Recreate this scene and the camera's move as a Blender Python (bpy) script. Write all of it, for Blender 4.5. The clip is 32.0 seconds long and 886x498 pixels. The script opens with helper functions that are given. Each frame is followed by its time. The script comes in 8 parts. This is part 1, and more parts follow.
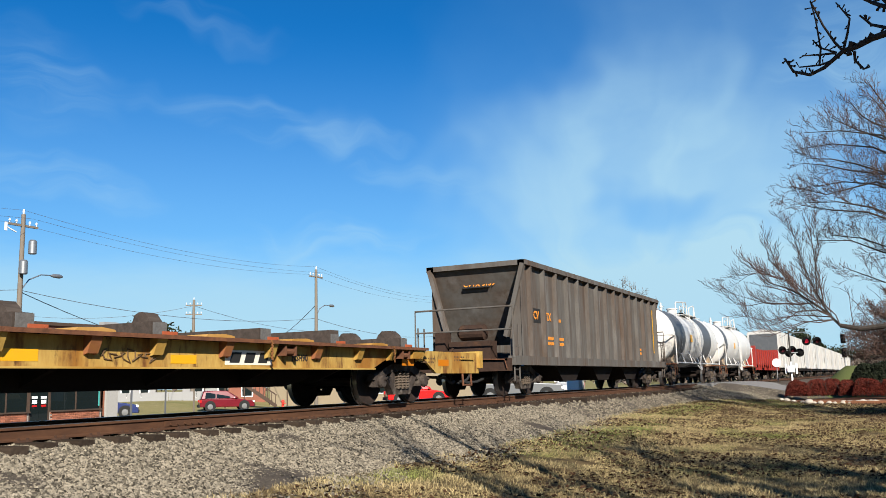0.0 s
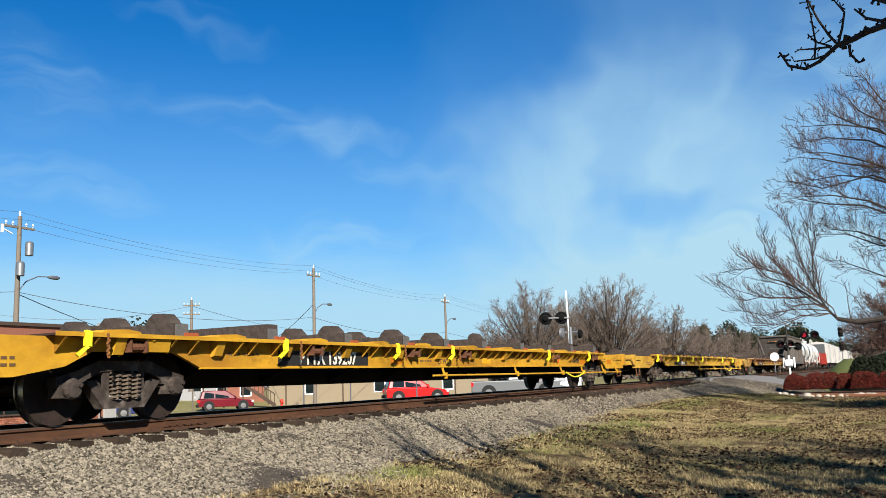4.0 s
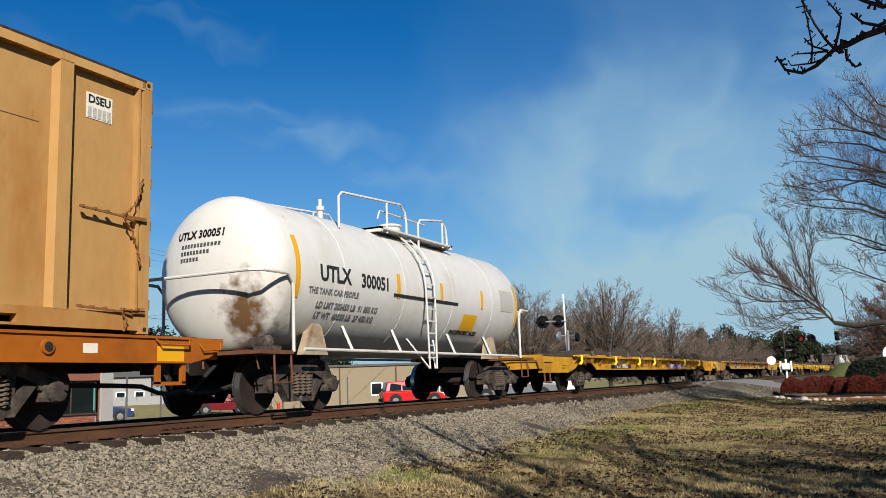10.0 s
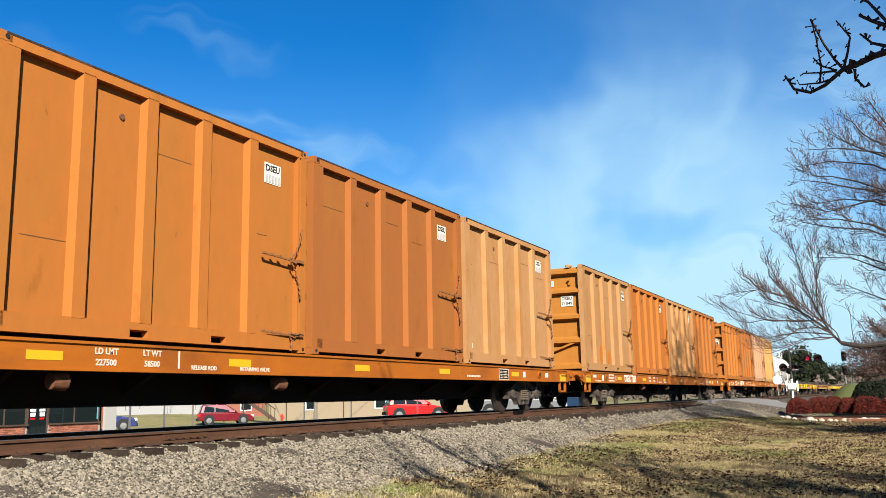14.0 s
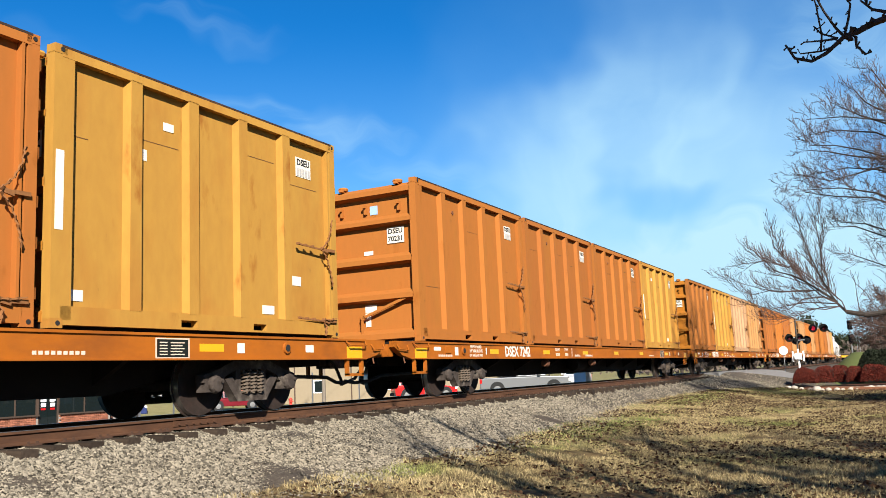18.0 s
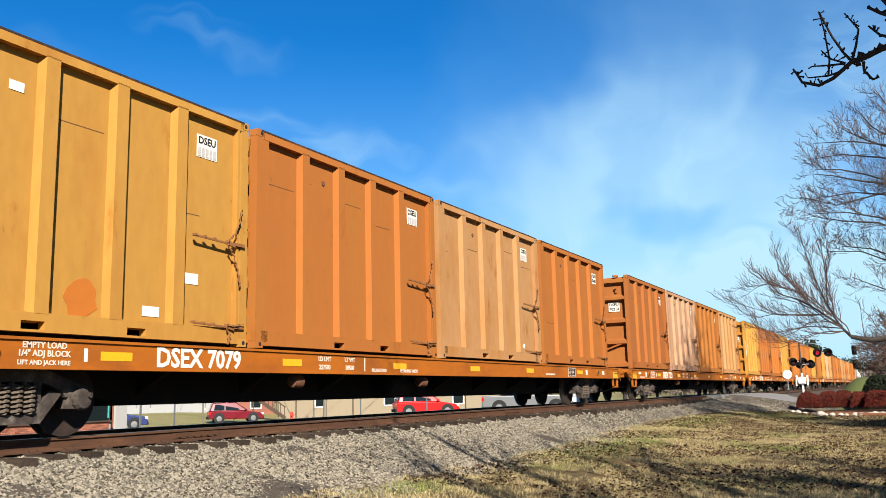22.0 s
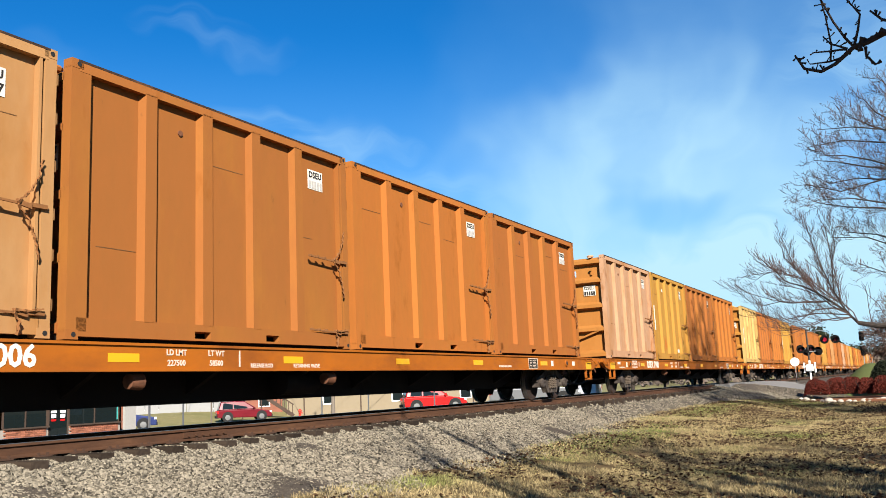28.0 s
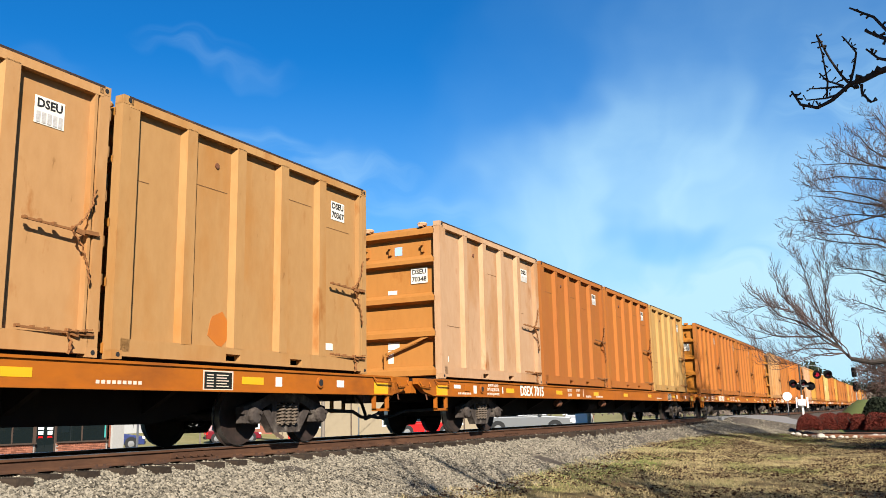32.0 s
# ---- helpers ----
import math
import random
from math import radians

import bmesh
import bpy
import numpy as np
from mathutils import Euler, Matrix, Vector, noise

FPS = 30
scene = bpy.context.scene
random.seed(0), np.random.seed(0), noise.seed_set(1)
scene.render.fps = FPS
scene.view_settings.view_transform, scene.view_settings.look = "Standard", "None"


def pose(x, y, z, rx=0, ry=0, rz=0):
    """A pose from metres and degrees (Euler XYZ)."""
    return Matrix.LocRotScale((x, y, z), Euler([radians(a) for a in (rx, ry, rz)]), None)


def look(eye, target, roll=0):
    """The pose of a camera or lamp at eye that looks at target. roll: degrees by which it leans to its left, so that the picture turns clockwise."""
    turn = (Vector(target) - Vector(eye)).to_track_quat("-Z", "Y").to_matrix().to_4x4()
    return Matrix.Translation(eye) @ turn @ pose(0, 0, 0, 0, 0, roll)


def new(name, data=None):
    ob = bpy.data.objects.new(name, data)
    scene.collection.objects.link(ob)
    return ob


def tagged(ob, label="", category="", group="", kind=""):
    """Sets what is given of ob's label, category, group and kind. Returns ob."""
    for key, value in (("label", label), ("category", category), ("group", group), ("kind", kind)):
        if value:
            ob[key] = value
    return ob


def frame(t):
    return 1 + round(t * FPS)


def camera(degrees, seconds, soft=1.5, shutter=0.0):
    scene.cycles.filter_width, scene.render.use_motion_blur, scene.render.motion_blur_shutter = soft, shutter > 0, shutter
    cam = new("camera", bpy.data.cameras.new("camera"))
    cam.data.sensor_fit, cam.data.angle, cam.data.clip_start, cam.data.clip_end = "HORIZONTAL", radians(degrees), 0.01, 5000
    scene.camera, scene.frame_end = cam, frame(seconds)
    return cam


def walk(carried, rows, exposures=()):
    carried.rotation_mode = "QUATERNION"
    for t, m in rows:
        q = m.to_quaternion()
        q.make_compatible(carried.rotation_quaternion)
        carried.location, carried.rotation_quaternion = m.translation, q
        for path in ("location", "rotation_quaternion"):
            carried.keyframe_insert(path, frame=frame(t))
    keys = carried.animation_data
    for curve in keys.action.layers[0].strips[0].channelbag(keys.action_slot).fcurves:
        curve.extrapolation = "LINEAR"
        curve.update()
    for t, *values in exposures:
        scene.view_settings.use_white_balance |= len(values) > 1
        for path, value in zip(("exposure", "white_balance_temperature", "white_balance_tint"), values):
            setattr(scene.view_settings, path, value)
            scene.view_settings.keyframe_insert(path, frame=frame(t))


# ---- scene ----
cam = camera(54.2, 32.0, soft=0.8)
EYE = (0.0, 0.0, 1.6)
# seconds, yaw, pitch, roll of the hand-held camera, which turns on one spot
TURNS = [
    (0.0, -62.95, 8.77, 1.40), (0.5, -63.09, 8.69, 1.36), (1.0, -62.90, 8.60, 1.37),
    (1.5, -62.96, 8.54, 1.41), (2.0, -63.07, 8.51, 1.50), (2.5, -62.93, 8.50, 1.51),
    (3.0, -63.15, 8.45, 1.73), (3.5, -63.02, 8.55, 2.00), (5.5, -63.28, 8.89, 1.73),
    (6.0, -63.53, 8.94, 1.73), (6.5, -63.63, 8.88, 1.81), (7.0, -63.30, 8.89, 1.83),
    (7.5, -63.09, 8.91, 2.12), (8.0, -62.86, 8.93, 2.38), (8.5, -62.61, 8.92, 2.53),
    (9.0, -62.66, 8.97, 2.54), (9.5, -62.79, 8.89, 2.35), (10.0, -63.23, 8.82, 1.95),
    (10.5, -63.72, 8.89, 1.67), (11.0, -63.98, 9.16, 1.34), (11.5, -63.82, 9.47, 1.15),
    (12.0, -63.68, 9.83, 0.73), (12.5, -63.41, 10.33, 0.58), (13.0, -62.93, 10.48, 0.74),
    (13.5, -62.82, 10.20, 0.92), (14.0, -62.97, 9.75, 1.04), (14.5, -62.76, 9.83, 1.31),
    (16.5, -62.04, 9.09, 2.64), (17.0, -62.13, 8.87, 2.54), (17.5, -62.24, 8.63, 2.48),
    (18.0, -62.49, 8.45, 2.58), (18.5, -62.44, 8.17, 2.52), (19.0, -62.37, 8.09, 2.36),
    (19.5, -62.54, 8.09, 2.35), (20.0, -62.60, 8.19, 2.44), (20.5, -62.42, 8.26, 2.39),
    (21.0, -62.90, 8.31, 2.47), (21.5, -62.92, 8.70, 2.10), (22.0, -62.37, 9.55, 1.41),
    (22.5, -61.70, 10.66, 0.84), (23.0, -61.55, 11.21, 0.78), (23.5, -61.71, 11.12, 0.90),
    (24.0, -61.99, 10.68, 1.35), (24.5, -62.39, 10.35, 1.64), (25.0, -62.24, 10.20, 1.90),
    (25.5, -61.92, 9.91, 2.36), (26.0, -61.60, 9.72, 2.65), (26.5, -61.90, 9.71, 2.78),
    (28.5, -61.90, 9.09, 2.51), (29.0, -62.09, 9.05, 2.51), (29.5, -62.26, 9.03, 2.50),
    (30.0, -62.49, 9.22, 2.58), (30.5, -62.66, 9.62, 2.34), (31.0, -62.59, 10.32, 1.81),
    (31.5, -62.37, 10.84, 1.35), (32.0, -62.46, 10.87, 1.17),
]
walk(cam, [(t, pose(*EYE, 90 + pitch, roll, yaw)) for t, yaw, pitch, roll in TURNS], exposures=[(0.0, 1.07), (9.0, 1.07), (9.6, 0.77), (10.1, 0.69), (10.8, 0.99), (12.0, 1.24), (17.0, 1.34), (32.0, 1.34)])

# ---- world and sun ----
SUN_TO = Vector((-0.76, -0.65, 0.0)).normalized()
SUN_UP = radians(30)
sun_dir = Vector((SUN_TO.x * math.cos(SUN_UP), SUN_TO.y * math.cos(SUN_UP), math.sin(SUN_UP)))
sun_data = bpy.data.lights.new("sun", "SUN")
sun_data.energy, sun_data.angle, sun_data.color = 5.0, radians(0.55), (1.0, 0.94, 0.84)
sun = new("sun", sun_data)
sun.matrix_world = look((0, 0, 60), Vector((0, 0, 60)) - sun_dir)


def make_world():
    w = bpy.data.worlds.new("sky")
    scene.world = w
    w.use_nodes = True
    nt = w.node_tree
    nt.nodes.clear()
    N, L = nt.nodes.new, nt.links.new
    out, bg, sky = N("ShaderNodeOutputWorld"), N("ShaderNodeBackground"), N("ShaderNodeTexSky")
    sky.sky_type, sky.sun_disc = "NISHITA", False
    sky.sun_elevation = SUN_UP
    sky.sun_rotation = math.atan2(SUN_TO.x, SUN_TO.y)
    sky.air_density, sky.dust_density, sky.ozone_density = 1.0, 0.0, 2.5
    bg.inputs["Strength"].default_value = 0.045
    tc, sep = N("ShaderNodeTexCoord"), N("ShaderNodeSeparateXYZ")
    L(tc.outputs["Generated"], sep.inputs["Vector"])

    def calc(op, a, b=0.0, c=0.0, clamp=False):
        n = N("ShaderNodeMath")
        n.operation, n.use_clamp = op, clamp
        for k, v in enumerate((a, b, c)):
            if isinstance(v, (int, float)):
                n.inputs[k].default_value = v
            else:
                L(v, n.inputs[k])
        return n.outputs[0]

    def ramp(v, lo, hi, top=1.0):
        r = N("ShaderNodeMapRange")
        r.interpolation_type = "SMOOTHSTEP"
        r.inputs["From Min"].default_value, r.inputs["From Max"].default_value, r.inputs["To Max"].default_value = lo, hi, top
        L(v, r.inputs["Value"])
        return r.outputs["Result"]

    def grain(x, y, size, seed, detail=7, rough=0.58):
        c, n = N("ShaderNodeCombineXYZ"), N("ShaderNodeTexNoise")
        L(x, c.inputs["X"])
        L(y, c.inputs["Y"])
        c.inputs["Z"].default_value = seed
        n.inputs["Scale"].default_value, n.inputs["Detail"].default_value, n.inputs["Roughness"].default_value = size, detail, rough
        L(c.outputs[0], n.inputs["Vector"])
        return n.outputs["Fac"]

    # bearing from the rails and height over the horizon, in degrees, ruffled by the upper wind
    bearing = calc("MULTIPLY", calc("ARCTAN2", sep.outputs["Y"], sep.outputs["X"]), 57.2958)
    height = calc("MULTIPLY", calc("ARCSINE", sep.outputs["Z"]), 57.2958)
    az = calc("ADD", bearing, calc("MULTIPLY_ADD", grain(bearing, height, 0.16, 3.0, 2), 9.0, -4.5))
    el = calc("ADD", height, calc("MULTIPLY_ADD", grain(bearing, height, 0.18, 9.0, 2), 6.0, -3.0))

    def wisp(a0, e0, length, width, tilt, top):
        """A soft drawn-out patch of cirrus about a bearing and height; tilt in degrees, rising towards larger bearings."""
        c, s = math.cos(radians(tilt)), math.sin(radians(tilt))
        da, de = calc("SUBTRACT", az, a0), calc("SUBTRACT", el, e0)
        u = calc("DIVIDE", calc("ADD", calc("MULTIPLY", da, c), calc("MULTIPLY", de, s)), length)
        v = calc("DIVIDE", calc("SUBTRACT", calc("MULTIPLY", de, c), calc("MULTIPLY", da, s)), width)
        return ramp(calc("ADD", calc("MULTIPLY", u, u), calc("MULTIPLY", v, v)), 1.0, 0.0, top)

    # cirrus that fans out from low over the line of the rails
    FAN_AZ, FAN_EL = 15.5, 2.0
    dx, dy = calc("SUBTRACT", az, FAN_AZ), calc("SUBTRACT", el, FAN_EL)
    turn = calc("ARCTAN2", dy, dx)
    away = calc("POWER", calc("ADD", calc("MULTIPLY", dx, dx), calc("MULTIPLY", dy, dy)), 0.5)
    rays = ramp(grain(calc("MULTIPLY", turn, 3.0), calc("MULTIPLY", away, 0.06), 1.0, 5.0, 3, 0.45), 0.26, 0.76)
    cotton = ramp(grain(calc("MULTIPLY", bearing, 0.05), calc("MULTIPLY", height, 0.11), 1.0, 14.0, 8, 0.6), 0.34, 0.66)
    sheet = calc("ADD", wisp(12.5, 11.0, 16.0, 11.0, 14, 0.56), calc("ADD", wisp(6.0, 20.0, 15.0, 11.0, -30, 0.24), wisp(19.0, 22.0, 15.0, 9.0, -62, 0.08)))
    fan = calc("MULTIPLY", sheet, calc("MULTIPLY_ADD", rays, 0.40, calc("MULTIPLY_ADD", cotton, 0.18, 0.46)))
    clear = calc("SUBTRACT", 1.0, wisp(12.6, 10.4, 4.2, 2.4, 8, 0.62))
    fan = calc("MULTIPLY", fan, clear)
    # thin single wisps over the open blue
    shreds = wisp(30.0, 14.6, 8.0, 1.8, 18, 0.13)
    for w in ((39.0, 17.4, 10.0, 1.8, 10, 0.14), (43.0, 23.2, 7.0, 1.2, 4, 0.10), (53.0, 19.0, 7.0, 3.4, 14, 0.17), (52.0, 12.8, 9.0, 2.0, 8, 0.16), (33.0, 9.6, 8.0, 1.3, 3, 0.20), (-2.0, 17.0, 9.0, 6.0, 30, 0.24), (6.5, 6.5, 8.0, 4.0, -20, 0.30)):
        shreds = calc("ADD", shreds, wisp(*w))
    fine = ramp(grain(calc("MULTIPLY", az, 0.08), calc("MULTIPLY", el, 0.62), 1.0, 21.0, 5, 0.55), 0.32, 0.70)
    shreds = calc("MULTIPLY", shreds, calc("MULTIPLY_ADD", fine, 1.1, 0.08))
    # a pale bank of thin cloud all along the horizon
    edge = calc("ADD", height, calc("MULTIPLY_ADD", grain(calc("MULTIPLY", bearing, 0.06), calc("MULTIPLY", height, 0.2), 1.0, 31.0, 6, 0.6), 5.0, -2.5))
    bank = calc("ADD", ramp(edge, 10.0, 4.5, 0.46), ramp(height, 24.0, 0.0, 0.52))
    cover = calc("ADD", calc("ADD", fan, shreds), bank, clamp=True)
    mix = N("ShaderNodeMix")
    mix.data_type = "RGBA"
    mix.inputs["B"].default_value = (4.85, 7.65, 9.35, 1)
    L(cover, mix.inputs["Factor"])
    # deep winter blue of dry air
    deep = N("ShaderNodeMix")
    deep.data_type, deep.blend_type = "RGBA", "MULTIPLY"
    deep.inputs["Factor"].default_value = 1.0
    deep.inputs["B"].default_value = (0.066, 0.72, 1.29, 1)
    L(sky.outputs["Color"], deep.inputs["A"])
    L(deep.outputs["Result"], mix.inputs["A"])
    L(mix.outputs["Result"], bg.inputs["Color"])
    L(bg.outputs["Background"], out.inputs["Surface"])


make_world()

# ---- materials ----
def material(name, base, rough=0.7, metal=0.0, grain=None, spots=None, bump=0.0, bump_scale=40.0, island=0.0, by_object=False, emit=None, stretch=(1, 1, 1), obj_random=0.0):
    """grain: (colour, scale, strength) fine variation; spots: (colour, scale, low, high) larger stains."""
    m = bpy.data.materials.new(name)
    m.use_nodes = True
    nt = m.node_tree
    N, L = nt.nodes.new, nt.links.new
    b = nt.nodes["Principled BSDF"]
    b.inputs["Roughness"].default_value, b.inputs["Metallic"].default_value = rough, metal
    b.inputs["Specular IOR Level"].default_value = 0.35 if rough < 0.6 else 0.10
    tc, mp = N("ShaderNodeTexCoord"), N("ShaderNodeMapping")
    mp.inputs["Scale"].default_value = stretch
    L(tc.outputs["Object"], mp.inputs["Vector"])
    vec = mp.outputs["Vector"]
    if by_object:
        info = N("ShaderNodeObjectInfo")
        # every copy gets its own stretch of the stains
        off = N("ShaderNodeVectorMath")
        off.operation = "ADD"
        scl = N("ShaderNodeMath")
        scl.operation = "MULTIPLY"
        scl.inputs[1].default_value = 37.0
        L(info.outputs["Random"], scl.inputs[0])
        L(vec, off.inputs[0])
        L(scl.outputs[0], off.inputs[1])
        vec = off.outputs[0]
        col = info.outputs["Color"]
    else:
        rgb = N("ShaderNodeRGB")
        rgb.outputs[0].default_value = (*base, 1)
        col = rgb.outputs[0]

    def blend(col, fac, colour):
        mx = N("ShaderNodeMix")
        mx.data_type = "RGBA"
        L(fac, mx.inputs["Factor"])
        L(col, mx.inputs["A"])
        mx.inputs["B"].default_value = (*colour, 1)
        return mx.outputs["Result"]

    def noise_fac(scale, lo, hi, top, detail=6):
        n, r = N("ShaderNodeTexNoise"), N("ShaderNodeMapRange")
        n.inputs["Scale"].default_value, n.inputs["Detail"].default_value, n.inputs["Roughness"].default_value = scale, detail, 0.62
        L(vec, n.inputs["Vector"])
        r.inputs["From Min"].default_value, r.inputs["From Max"].default_value = lo, hi
        r.inputs["To Max"].default_value = top
        L(n.outputs["Fac"], r.inputs["Value"])
        return r.outputs["Result"]

    if spots:
        for c, scale, lo, hi in (spots if isinstance(spots, list) else [spots]):
            col = blend(col, noise_fac(scale, lo, hi, 1.0), c)
    if grain:
        c, scale, strength = grain
        col = blend(col, noise_fac(scale, 0.35, 0.75, strength, 4), c)
    if island or obj_random:
        hs = N("ShaderNodeHueSaturation")
        r = N("ShaderNodeMapRange")
        k = island or obj_random
        r.inputs["To Min"].default_value, r.inputs["To Max"].default_value = 1 - k, 1 + k
        if island:
            L(N("ShaderNodeNewGeometry").outputs["Random Per Island"], r.inputs["Value"])
        else:
            L(N("ShaderNodeObjectInfo").outputs["Random"], r.inputs["Value"])
        L(r.outputs["Result"], hs.inputs["Value"])
        L(col, hs.inputs["Color"])
        col = hs.outputs["Color"]
    L(col, b.inputs["Base Color"])
    if bump:
        n, bp = N("ShaderNodeTexNoise"), N("ShaderNodeBump")
        n.inputs["Scale"].default_value, n.inputs["Detail"].default_value = bump_scale, 5
        bp.inputs["Strength"].default_value, bp.inputs["Distance"].default_value = bump, 0.02
        L(vec, n.inputs["Vector"])
        L(n.outputs["Fac"], bp.inputs["Height"])
        L(bp.outputs["Normal"], b.inputs["Normal"])
    if emit:
        b.inputs["Emission Color"].default_value = (*emit[0], 1)
        b.inputs["Emission Strength"].default_value = emit[1]
    return m


# ---- mesh helpers ----
class Shape:
    """Collects boxes, tubes, prisms and lathed forms into one mesh."""

    def __init__(self):
        self.v, self.f = [], []

    def add(self, verts, faces):
        n = len(self.v)
        self.v += [tuple(p) for p in verts]
        self.f += [tuple(i + n for i in q) for q in faces]
        return self

    def box(self, x0, x1, y0, y1, z0, z1):
        v = [(x, y, z) for x in (x0, x1) for y in (y0, y1) for z in (z0, z1)]
        return self.add(v, [(0, 1, 3, 2), (4, 6, 7, 5), (0, 4, 5, 1), (2, 3, 7, 6), (0, 2, 6, 4), (1, 5, 7, 3)])

    def bar(self, a, b, w, h, up=(0, 0, 1)):
        """A square bar from a to b."""
        a, b = Vector(a), Vector(b)
        d = (b - a).normalized()
        u = Vector(up)
        if abs(d.dot(u)) > 0.95:
            u = Vector((0, 1, 0))
        s = d.cross(u).normalized() * (w / 2)
        u = s.cross(d).normalized() * (h / 2)
        v = [p + i * s + j * u for p in (a, b) for i, j in ((-1, -1), (1, -1), (1, 1), (-1, 1))]
        return self.add(v, [(3, 2, 1, 0), (4, 5, 6, 7), (0, 1, 5, 4), (1, 2, 6, 5), (2, 3, 7, 6), (3, 0, 4, 7)])

    def tube(self, points, radius, n=6, caps=True):
        pts = [Vector(p) for p in points]
        rad = radius if isinstance(radius, (list, tuple)) else [radius] * len(pts)
        rings = []
        u = None
        for i, p in enumerate(pts):
            d = (pts[min(i + 1, len(pts) - 1)] - pts[max(i - 1, 0)]).normalized()
            if u is None:
                u = d.orthogonal().normalized()
            u = (u - d * u.dot(d)).normalized()
            w = d.cross(u)
            rings.append([p + (u * math.cos(k * math.tau / n) + w * math.sin(k * math.tau / n)) * rad[i] for k in range(n)])
        v = [q for r in rings for q in r]
        f = [(i * n + k, i * n + (k + 1) % n, (i + 1) * n + (k + 1) % n, (i + 1) * n + k) for i in range(len(pts) - 1) for k in range(n)]
        if caps:
            f += [tuple(range(n - 1, -1, -1)), tuple((len(pts) - 1) * n + k for k in range(n))]
        return self.add(v, f)

    def prism(self, outline, axis, lo, hi):
        """An outline of 2D points pushed along an axis from lo to hi. axis x: (y, z), y: (x, z), z: (x, y)."""
        put = {"x": lambda p, t: (t, p[0], p[1]), "y": lambda p, t: (p[0], t, p[1]), "z": lambda p, t: (p[0], p[1], t)}[axis]
        n = len(outline)
        v = [put(p, lo) for p in outline] + [put(p, hi) for p in outline]
        return self.add(v, [tuple(range(n)), tuple(range(2 * n - 1, n - 1, -1))] + [(k, k + n, (k + 1) % n + n, (k + 1) % n) for k in range(n)])

    def lathe(self, profile, centre, axis, n=20):
        """profile: (along, radius) points turned about an axis through centre."""
        c = Vector(centre)
        a = {"x": (Vector((1, 0, 0)), Vector((0, 1, 0)), Vector((0, 0, 1))), "y": (Vector((0, 1, 0)), Vector((0, 0, 1)), Vector((1, 0, 0))),
             "z": (Vector((0, 0, 1)), Vector((1, 0, 0)), Vector((0, 1, 0)))}[axis]
        v = [c + a[0] * t + (a[1] * math.cos(k * math.tau / n) + a[2] * math.sin(k * math.tau / n)) * r for t, r in profile for k in range(n)]
        m = len(profile)
        f = [(i * n + k, i * n + (k + 1) % n, (i + 1) * n + (k + 1) % n, (i + 1) * n + k) for i in range(m - 1) for k in range(n)]
        f += [tuple(range(n - 1, -1, -1)), tuple((m - 1) * n + k for k in range(n))]
        return self.add(v, f)

    def mesh(self, name, mat, smooth=False):
        me = bpy.data.meshes.new(name)
        me.from_pydata(self.v, [], self.f)
        bm = bmesh.new()
        bm.from_mesh(me)
        bmesh.ops.recalc_face_normals(bm, faces=bm.faces)
        bm.to_mesh(me)
        bm.free()
        if smooth:
            me.polygons.foreach_set("use_smooth", [True] * len(me.polygons))
            me.set_sharp_from_angle(angle=radians(38))
        me.materials.append(mat)
        me.update()
        return me


def part(name, shape, mat, parent=None, label="", at=None, smooth=False, color=None, bevel=0.0):
    """Links a Shape (or a finished mesh) as one object under a thing or a part."""
    me = shape.mesh(name, mat, smooth) if isinstance(shape, Shape) else shape
    ob = new(name, me)
    if parent:
        ob.parent = parent
    if at:
        ob.matrix_basis = at
    if color:
        ob.color = (*color, 1)
    if label:
        tagged(ob, label)
    if bevel:
        md = ob.modifiers.new("bevel", "BEVEL")
        md.width, md.segments, md.limit_method = bevel, 2, "ANGLE"
    return ob


def thing(name, label, category, group="", kind="", at=None):
    ob = tagged(new(name), label, category, group, kind)
    ob.empty_display_size = 0.3
    if at:
        ob.matrix_basis = at
    return ob


def letters(text, size, mat, name="lettering"):
    """Flat raised lettering as a mesh, standing in the x-z plane and read from -y, centred; thickness 4 mm."""
    cu = bpy.data.curves.new(name, "FONT")
    cu.body, cu.size, cu.align_x, cu.align_y, cu.extrude, cu.resolution_u, cu.offset = text, size, "CENTER", "CENTER", 0.002, 2, size * 0.028
    tmp = bpy.data.objects.new(name, cu)
    me = bpy.data.meshes.new_from_object(tmp)
    bpy.data.objects.remove(tmp)
    bpy.data.curves.remove(cu)
    me.transform(Matrix.Rotation(radians(90), 4, "X"))
    me.materials.clear()
    me.materials.append(mat)
    return me

M = {}
# darker than the loose stones: shade in the gaps between them is painted here
M["ballast"] = material("ballast", (0.083, 0.068, 0.054), 0.9, grain=((0.032, 0.027, 0.020), 30, 0.9), spots=[((0.054, 0.043, 0.034), 2.2, 0.48, 0.75), ((0.139, 0.126, 0.107), 9, 0.55, 0.8)], bump=0.9, bump_scale=28)
M["stone"] = material("crushed_stone", (0.148, 0.128, 0.096), 0.88, grain=((0.09, 0.072, 0.052), 25, 0.45), island=0.85)
M["grass_ground"] = material("dormant_lawn", (0.128, 0.089, 0.041), 0.95, grain=((0.060, 0.041, 0.020), 9, 0.85),
                             spots=[((0.072, 0.098, 0.024), 0.22, 0.52, 0.66), ((0.212, 0.153, 0.068), 1.1, 0.5, 0.75), ((0.030, 0.018, 0.010), 2.4, 0.52, 0.66)], bump=0.8, bump_scale=22)
